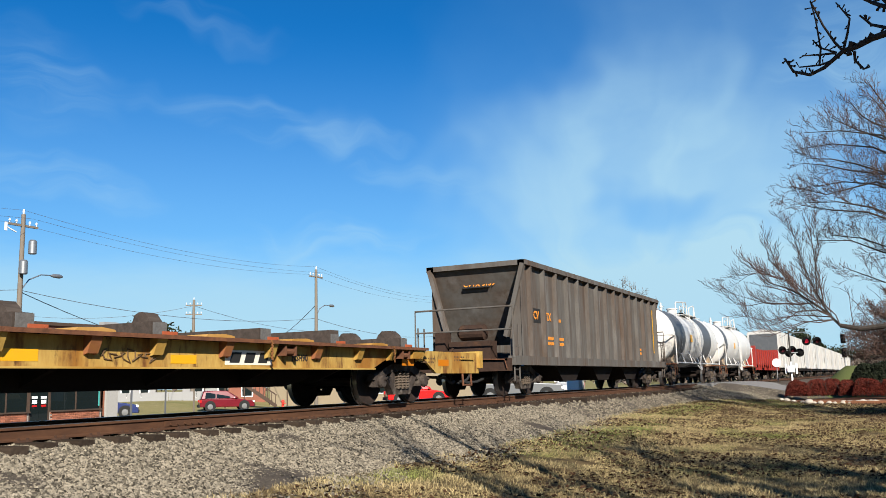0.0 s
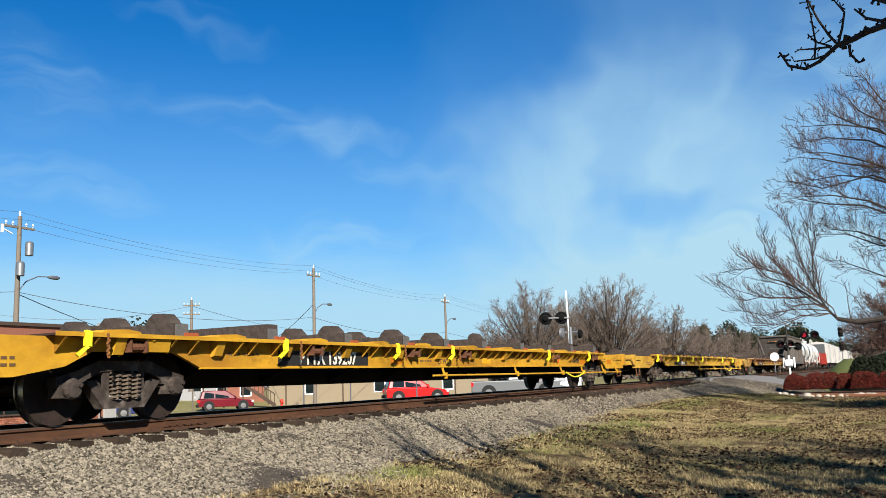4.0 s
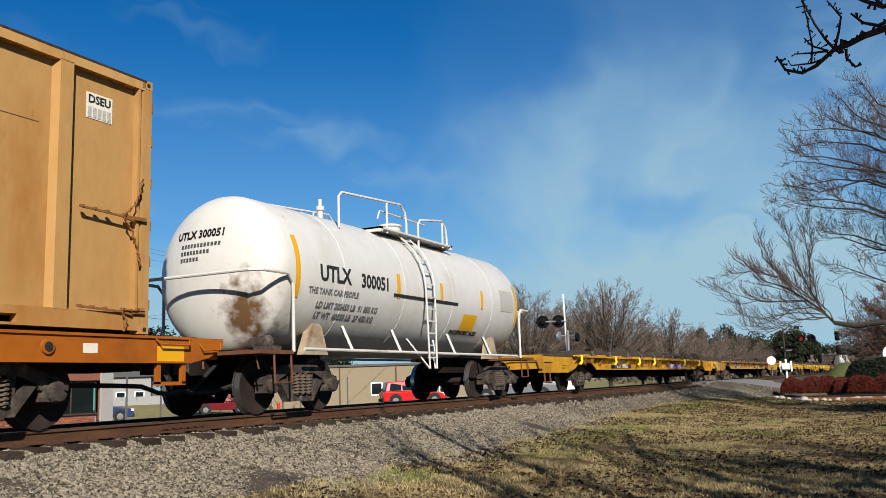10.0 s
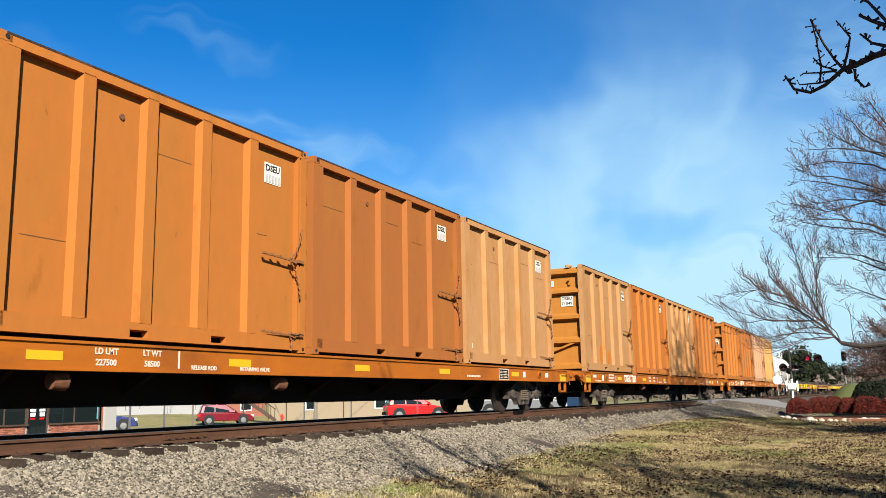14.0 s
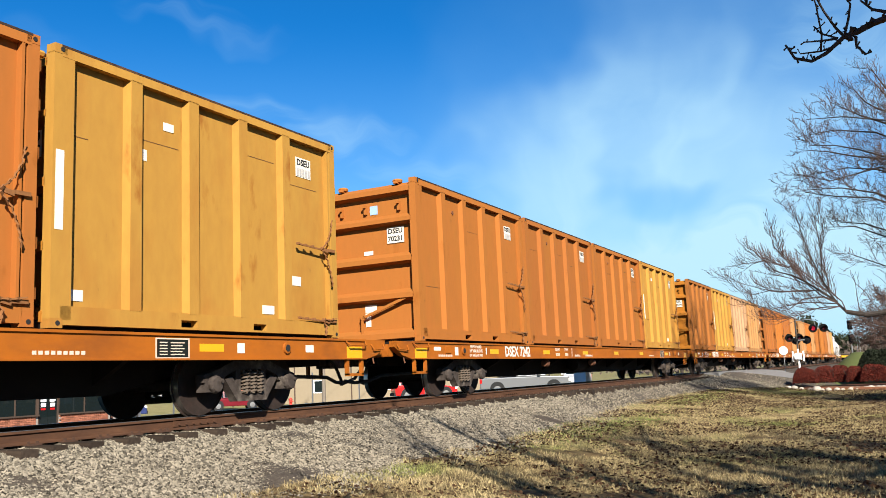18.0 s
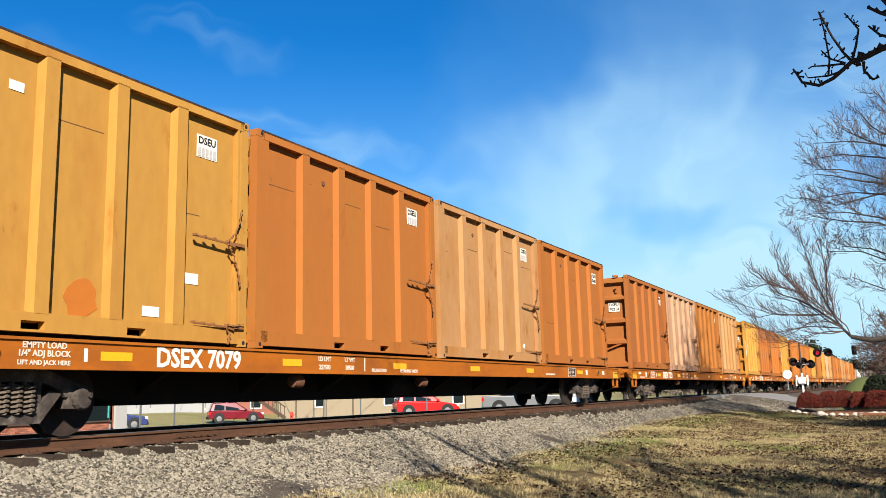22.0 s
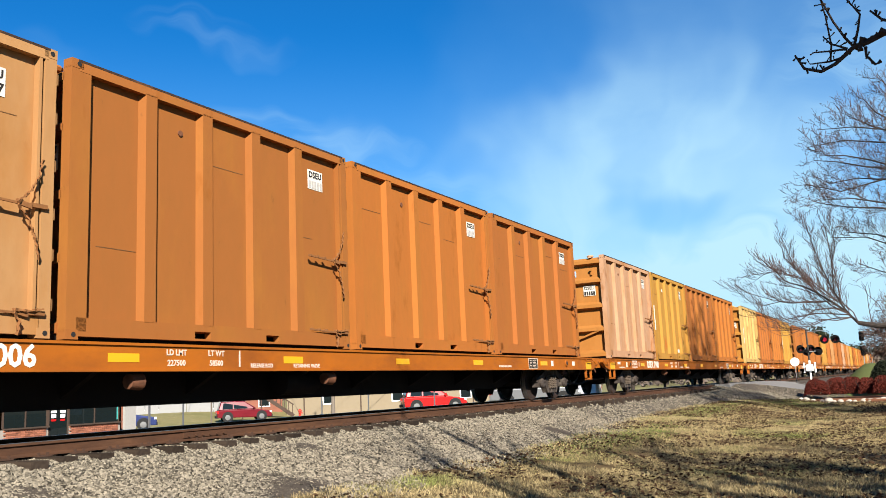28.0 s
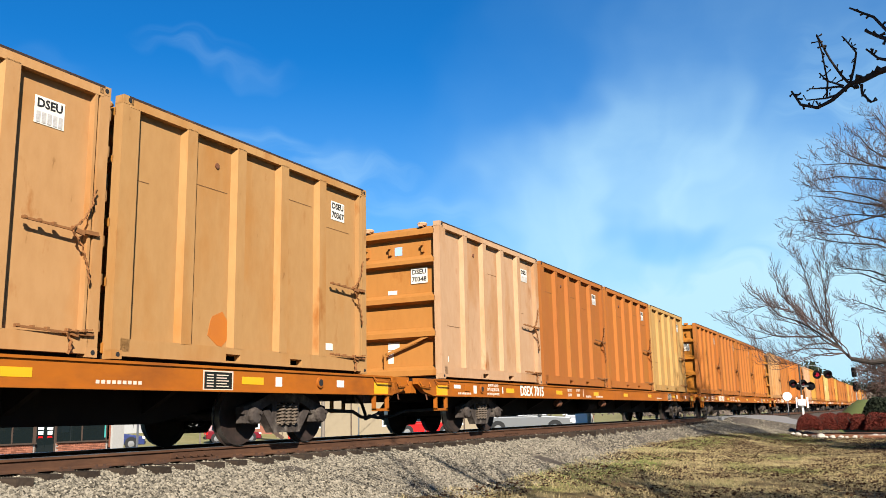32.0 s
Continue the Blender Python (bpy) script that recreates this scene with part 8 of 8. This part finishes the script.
for i, (x, y, h_) in enumerate([(3.2, -5.6, 11.8), (4.8, -7.4, 10.0), (6.5, -8.5, 12.0), (14.5, -10.5, 9.0), (23.0, -8.0, 6.8), (2.5, -11.0, 13.0)]):
    bare_tree("bare_tree", "leafless lawn tree near the viewpoint", (x, y, ground_z(x, y)), h_, 0.85, 400 + i, levels=4, kids=(3, 3), girth=0.028, trunk_h=0.22, keep=above_sight, stems=5)


# evergreen added out of view, only to cast broad shade near the hedge
clump_tree("shade_evergreen", "unseen dense evergreen added to shade the lawn", (31.0, -6.5, ground_z(31.0, -6.5)), 7.0, 4.5, 431, n=2200, leaf=0.3, low=0.3)


def hanging_twig():
    rng = random.Random(21)
    t = thing("hanging_branch", "dark budding twig hanging from a nearby tree", "branch")
    s = Shape()
    D = 6.2
    P = lambda az, el, d=D: Vector((d * math.cos(radians(az)) * math.cos(radians(el)), d * math.sin(radians(az)) * math.cos(radians(el)), 1.6 + d * math.sin(radians(el))))

    def spray(points, r0, r1, knobs=True):
        pts = [P(*p) for p in points]
        n = len(pts)
        s.tube(pts, [r0 + (r1 - r0) * k / (n - 1) for k in range(n)], 6)
        if knobs:
            for a, b in zip(pts, pts[1:]):
                for k in range(3):
                    q = a.lerp(b, rng.random())
                    e = q + Vector((rng.gauss(0, 1), rng.gauss(0, 1), rng.gauss(0.3, 1))).normalized() * rng.uniform(0.02, 0.05)
                    s.tube([q, q.lerp(e, 0.6), e], [r1 * 0.9, r1 * 1.0, r1 * 1.5], 4)

    spray([(-9.0, 24.0, 5.0), (-5.0, 21.0, 5.5), (-2.32, 19.7, 5.9), (-0.86, 19.45), (0.02, 19.15), (0.75, 19.04)], 0.030, 0.016)
    spray([(0.75, 19.04), (1.88, 18.27), (2.74, 17.97), (3.69, 18.31), (3.93, 18.79), (4.16, 19.2)], 0.014, 0.006)
    spray([(0.75, 19.04), (1.19, 19.66), (1.73, 20.69), (2.18, 21.84), (2.35, 22.26)], 0.010, 0.005)
    spray([(2.16, 18.45), (2.0, 19.37), (2.06, 20.15), (2.13, 21.08), (2.32, 22.18)], 0.007, 0.004)
    spray([(0.73, 19.1), (0.42, 19.95), (0.2, 20.81), (0.47, 21.24), (0.9, 21.89)], 0.009, 0.004)
    spray([(0.12, 18.95), (0.14, 18.38), (-0.31, 17.8), (-0.65, 17.88)], 0.010, 0.005)
    spray([(1.17, 19.0), (2.08, 19.05), (3.12, 19.16)], 0.008, 0.004)
    spray([(1.55, 18.55), (2.16, 18.45), (3.35, 18.52)], 0.008, 0.004)
    spray([(1.1, 19.0), (2.03, 19.46), (2.42, 19.99)], 0.007, 0.004)
    spray([(-4.0, 20.5, 5.7), (-1.78, 19.9, 6.0), (-0.97, 20.24), (-0.36, 20.9)], 0.014, 0.006)
    spray([(-5.0, 21.2, 5.6), (-2.17, 20.9, 6.0), (-1.13, 21.47), (-0.43, 21.94)], 0.018, 0.008)
    spray([(-2.17, 20.9, 6.0), (-1.0, 22.6), (0.3, 23.4)], 0.012, 0.006)
    part("twig", s, M["twig_dark"], t, smooth=True)
    # the limb from which it hangs comes from the tree behind
    part("limb", Shape().tube([(3.2, -5.6, 6.6), (3.1, -4.0, 5.6), (3.4, -2.0, 4.6), tuple(P(-9.0, 24.0, 5.0))], [0.09, 0.07, 0.05, 0.034], 8), M["bark"], t, smooth=True)


hanging_twig()


# hedge, shrub, mound and edging stones by the crossing
def leaf_mound(name, label, category, cx, cy, lx, ly, h_, mat, n, seed, leaf=0.09, rot=0.0):
    rng = random.Random(seed)
    z0 = max(ground_z(cx, cy), 0.4)
    t = thing(name, label, category, at=Matrix.Translation((cx, cy, z0)) @ Matrix.Rotation(radians(rot), 4, "Z"))
    st = Shape()
    for k in range(max(6, n // 120)):
        a = Vector((rng.uniform(-lx, lx) * 0.8, rng.uniform(-ly, ly) * 0.8, 0))
        st.tube([tuple(a), tuple(a + Vector((rng.gauss(0, 0.15), rng.gauss(0, 0.15), h_ * 0.75)))], [0.02, 0.008], 4)
    tagged(part("stems", st, M["bark"], t), kind="stuff")
    s = Shape()
    for k in range(n):
        u, v = rng.uniform(-1, 1), rng.uniform(-1, 1)
        edge = (1 - abs(u) ** 5) ** 0.5 * (1 - abs(v) ** 4) ** 0.5
        zt = h_ * edge * (0.86 + 0.22 * noise.noise(Vector((u * lx * 1.3, v * ly * 1.3, seed))))
        p = Vector((u * lx, v * ly, zt * (rng.random() ** 0.35)))
        d = Vector((rng.gauss(0, 1), rng.gauss(0, 1), rng.gauss(0.4, 1))).normalized()
        w = d.orthogonal().normalized()
        z = leaf * rng.uniform(0.6, 1.4)
        s.add([p + d * z, p - d * z * 0.4 + w * z * 0.55, p - d * z * 0.4 - w * z * 0.55, p + d.cross(w) * z * 0.5], [(0, 1, 2), (0, 3, 1), (0, 2, 3)])
    tagged(part("foliage", s, M[mat], t), kind="stuff")
    return t


def planting():
    # low russet hedge in three shrubs
    for i, (az, r, lx, ly, h_) in enumerate([(5.0, 51.5, 0.9, 0.62, 0.92), (4.0, 52.0, 0.9, 0.55, 0.92), (3.1, 52.0, 0.9, 0.52, 0.9), (2.3, 51.5, 0.8, 0.42, 0.85), (1.2, 51.0, 1.1, 0.72, 1.0), (-0.3, 51.0, 1.1, 0.75, 1.0), (-1.9, 50.5, 1.1, 0.75, 1.0)]):
        p = place(az, r)
        leaf_mound("hedge_shrub", "clipped russet-red hedge shrub in a stone-edged bed", "shrub", p.x, p.y, lx, ly, h_, "hedge_red", 6500, 500 + i, 0.055)
    p = place(0.3, 56)
    leaf_mound("round_shrub", "dark green rounded evergreen shrub", "shrub", p.x, p.y, 1.3, 1.85, 1.95, "shrub_green", 8000, 520, 0.09)
    p = place(-2.6, 56)
    leaf_mound("round_shrub", "dark green rounded evergreen shrub", "shrub", p.x, p.y, 1.5, 1.5, 1.6, "shrub_green", 3000, 521, 0.12)
    # grass mound behind the hedge
    xs, ys = [55 + k * 0.8 for k in range(14)], [-6 + k * 0.6 for k in range(20)]
    me = grid_mesh("grass_mound", xs, ys, lambda x, y: ground_z(x, y) - 0.05 + 1.75 * math.exp(-((x - 60.5) / 2.4) ** 2 - ((y - 2.1) / 1.6) ** 2), M["lawn_green"])
    tagged(new("grass_mound", me), "low green grassy mound behind the hedge", "mound", kind="structure")
    # mulch bed
    a = []
    bed = Shape()
    pts = [place(az, r, 0) for az, r in ((6.0, 49.2), (4.0, 48.7), (2.0, 48.2), (0.0, 47.9), (-3.0, 47.6), (-3.0, 54), (0.0, 54), (3.0, 54), (5.9, 53))]
    tagged(part("mulch_bed", Shape().prism([(p.x, p.y) for p in pts], "z", 0.0, 0.20), M["mulch"]), "brown mulch bed round the hedge", "flower bed", kind="structure")
    rng = random.Random(31)
    k = 0
    az = 6.0
    while az > -2.5:
        p = place(az, 48.8 - 0.3 * (6 - az) / 3)
        r = rng.uniform(0.13, 0.24)
        st = tagged(part("edging_stone", rough_stone(r, rng), M["boulder"], at=Matrix.Translation((p.x, p.y, p.z + r * 0.35)) @ Matrix.Rotation(rng.uniform(0, 6), 4, "Z")), "rounded pale edging stone along the bed", "stone", "edging stones")
        az -= rng.uniform(0.28, 0.46) if not 5.0 < az < 5.4 else 0.5


def rough_stone(r, rng):
    bm = bmesh.new()
    bmesh.ops.create_icosphere(bm, subdivisions=2, radius=r)
    for v in bm.verts:
        v.co *= 1 + 0.22 * noise.noise(v.co * 3.5 / r * 0.3 + Vector((rng.random() * 0.01, r * 40, 0)))
        v.co.z *= 0.72
    me = bpy.data.meshes.new("edging_stone")
    bm.to_mesh(me)
    bm.free()
    me.polygons.foreach_set("use_smooth", [True] * len(me.polygons))
    me.materials.append(M["boulder"])
    return me


planting()


# ---- loose ballast, grass and litter ----
def scatter(name, label, category, points, base_v, base_f, scale_lo, scale_hi, mat, seed, flat=1.0):
    """Many small copies of one shape joined into a single object of kind stuff."""
    g = np.random.default_rng(seed)
    n, k = len(points), len(base_v)
    ang = g.uniform(0, math.tau, (n, 3))
    c, s = np.cos(ang), np.sin(ang)
    zero, one = np.zeros(n), np.ones(n)
    rz = np.stack([np.stack([c[:, 0], -s[:, 0], zero], 1), np.stack([s[:, 0], c[:, 0], zero], 1), np.stack([zero, zero, one], 1)], 1)
    if flat < 1:
        t = g.normal(0, flat, n)
        rx = np.stack([np.stack([one, zero, zero], 1), np.stack([zero, np.cos(t), -np.sin(t)], 1), np.stack([zero, np.sin(t), np.cos(t)], 1)], 1)
    else:
        rx = np.stack([np.stack([one, zero, zero], 1), np.stack([zero, c[:, 1], -s[:, 1]], 1), np.stack([zero, s[:, 1], c[:, 1]], 1)], 1)
    rot_ = rz @ rx
    sc = g.uniform(scale_lo, scale_hi, (n, 1, 1)) * g.uniform(0.7, 1.3, (n, 1, 3))
    v = (np.asarray(base_v)[None] * sc) @ rot_.transpose(0, 2, 1) + np.asarray(points)[:, None, :]
    f = np.asarray(base_f)[None] + (np.arange(n) * k)[:, None, None]
    me = bpy.data.meshes.new(name)
    m = f.shape[1]
    me.vertices.add(n * k)
    me.vertices.foreach_set("co", v.reshape(-1).astype(np.float32))
    w = f.shape[2]
    me.loops.add(n * m * w)
    me.loops.foreach_set("vertex_index", f.reshape(-1).astype(np.int32))
    me.polygons.add(n * m)
    me.polygons.foreach_set("loop_start", np.arange(0, n * m * w, w, dtype=np.int32))
    me.polygons.foreach_set("use_smooth", np.zeros(n * m, dtype=bool))
    me.update(calc_edges=True)
    me.materials.append(mat)
    return tagged(new(name, me), label, category, kind="stuff")


def loose_ground():
    g = np.random.default_rng(5)
    # angular stones: a cut octahedron
    sv = [(1, 0, 0.2), (-0.9, 0.1, -0.1), (0.1, 0.85, 0.1), (-0.1, -0.9, 0), (0.1, 0.1, 0.7), (0, -0.1, -0.7), (0.55, 0.5, 0.45), (-0.5, -0.45, 0.5)]
    sf = [(0, 6, 4), (0, 2, 6), (2, 4, 6), (2, 1, 4), (1, 7, 4), (1, 3, 7), (3, 4, 7), (3, 0, 4), (0, 5, 2), (2, 5, 1), (1, 5, 3), (3, 5, 0)]
    pts = []
    for x0, x1, n in ((5, 14, 62000), (14, 24, 44000), (24, 49, 27000)):
        xs = g.uniform(x0, x1, n)
        ys = g.uniform(5.7, 9.25, n)
        for x, y in zip(xs, ys):
            toe = ballast_toe(x) + 0.25 * noise.noise(Vector((x * 0.9, 1, 0)))
            if y < toe and g.random() > math.exp(-(toe - y) * 5):
                continue
            pts.append((x, y, ground_z(x, y) + 0.005))
    for x, y in zip(g.uniform(36, 56, 12000), g.uniform(3.5, 9, 12000)):
        s_ = x - ROAD_SKEW * (y - TRACK_Y)
        if y > ballast_toe(x) and CROSS_X0 - 9 < s_ < CROSS_X0 - 0.3:
            pts.append((x, y, ground_z(x, y) + 0.005))
    scatter("ballast_stones", "loose grey crushed stone on the track shoulder", "ballast", pts, sv, sf, 0.015, 0.038, M["stone"], 1)
    pts = [(x, y, 0.985) for x, y in zip(g.uniform(4, 60, 9000), g.uniform(9.1, 11.6, 9000)) if not CROSS_X0 - 1 < x < CROSS_X1 + 1]
    scatter("ballast_stones", "loose grey crushed stone between the ties", "ballast", pts, sv, sf, 0.025, 0.055, M["stone"], 2)
    # short dry grass in small tufts
    bv = [(-0.04, 0, 0), (0.04, 0, 0), (0.03, 0.06, 0.45), (0.06, 0.30, 0.75), (-0.20, 0.10, 0), (-0.12, 0.12, 0), (-0.45, 0.15, 0.45), (0.15, -0.10, 0), (0.23, -0.08, 0), (0.55, -0.10, 0.40), (-0.08, -0.20, 0), (0.0, -0.20, 0), (-0.2, -0.55, 0.42)]
    bf = [(0, 1, 2), (0, 2, 3), (4, 5, 6), (7, 8, 9), (10, 11, 12)]
    pts = []
    for x0, x1, y0, y1, n in ((7, 16, -1.0, 7.8, 42000), (16, 30, -1.0, 8.2, 42000), (30, 56, -1, 8.2, 26000)):
        xs, ys = g.uniform(x0, x1, n), g.uniform(y0, y1, n)
        for x, y in zip(xs, ys):
            if y < ballast_toe(x) + 0.25 * noise.noise(Vector((x * 0.9, 1, 0))) + 0.1 and noise.noise(Vector((x * 0.8, y * 0.8, 2))) > -0.35:
                pts.append((x, y, ground_z(x, y) + 0.05 * noise.noise(Vector((x * 0.5, y * 0.7, 0))) + 0.03 * noise.noise(Vector((x * 1.7, y * 1.9, 3)))))
    scatter("dry_grass", "short dormant straw-coloured lawn grass", "grass", pts, bv, bf, 0.05, 0.10, M["grass_blade"], 3, flat=0.25)
    pts = []
    for cx, cy, rx, ry, n in ((20.0, 6.1, 6.0, 1.0, 4200), (33.0, 6.7, 8.0, 1.0, 3200), (43.5, 4.6, 5.0, 1.8, 2600)):
        for a, b in zip(g.normal(0, 0.45, n), g.normal(0, 0.45, n)):
            x, y = cx + a * rx, cy + b * ry
            if y < ballast_toe(x) + 0.15:
                pts.append((x, y, ground_z(x, y) + 0.05 * noise.noise(Vector((x * 0.5, y * 0.7, 0))) + 0.03 * noise.noise(Vector((x * 1.7, y * 1.9, 3)))))
    scatter("green_grass", "patches of fresh green grass beside the ballast", "grass", pts, bv, bf, 0.05, 0.09, M["grass_green"], 6, flat=0.25)
    lv = [(-0.5, 0, 0), (0, -0.35, 0.12), (0.5, 0, 0.05), (0, 0.35, 0.15)]
    lf = [(0, 1, 3), (1, 2, 3)]
    pts = []
    for x, y in zip(g.uniform(7, 50, 34000), g.uniform(-1, 7.6, 34000)):
        if y < ballast_toe(x) - 0.1 and noise.noise(Vector((x * 0.35, y * 0.5, 9))) > -0.2:
            pts.append((x, y, ground_z(x, y) + 0.06))
    scatter("leaf_litter", "scattered brown fallen leaves and clippings", "leaves", pts, lv, lf, 0.035, 0.085, M["leaf_litter"], 4, flat=0.5)


loose_ground()


# ---- all movement ----
def motions():
    for ob in MOVING:
        x, y, z = ob.matrix_basis.translation
        walk(ob, [(t, pose(x + SPEED * (t - AT), y, z)) for t in (0.0, 32.0)])
    # the wheels roll: one turning path for each of the two places in a bogie
    keyed = {}
    for w in WHEELSETS:
        dx = round(w.matrix_basis.translation.x, 3)
        if dx not in keyed:
            walk(w, [(k / FPS, pose(dx, 0, 0, 0, math.degrees(SPEED * k / FPS / 0.4615) % 360.0, 0)) for k in range(32 * FPS + 1)])
            keyed[dx] = w.animation_data
        else:
            w.rotation_mode = "QUATERNION"
            w.animation_data_create()
            w.animation_data.action, w.animation_data.action_slot = keyed[dx].action, keyed[dx].action_slot


motions()
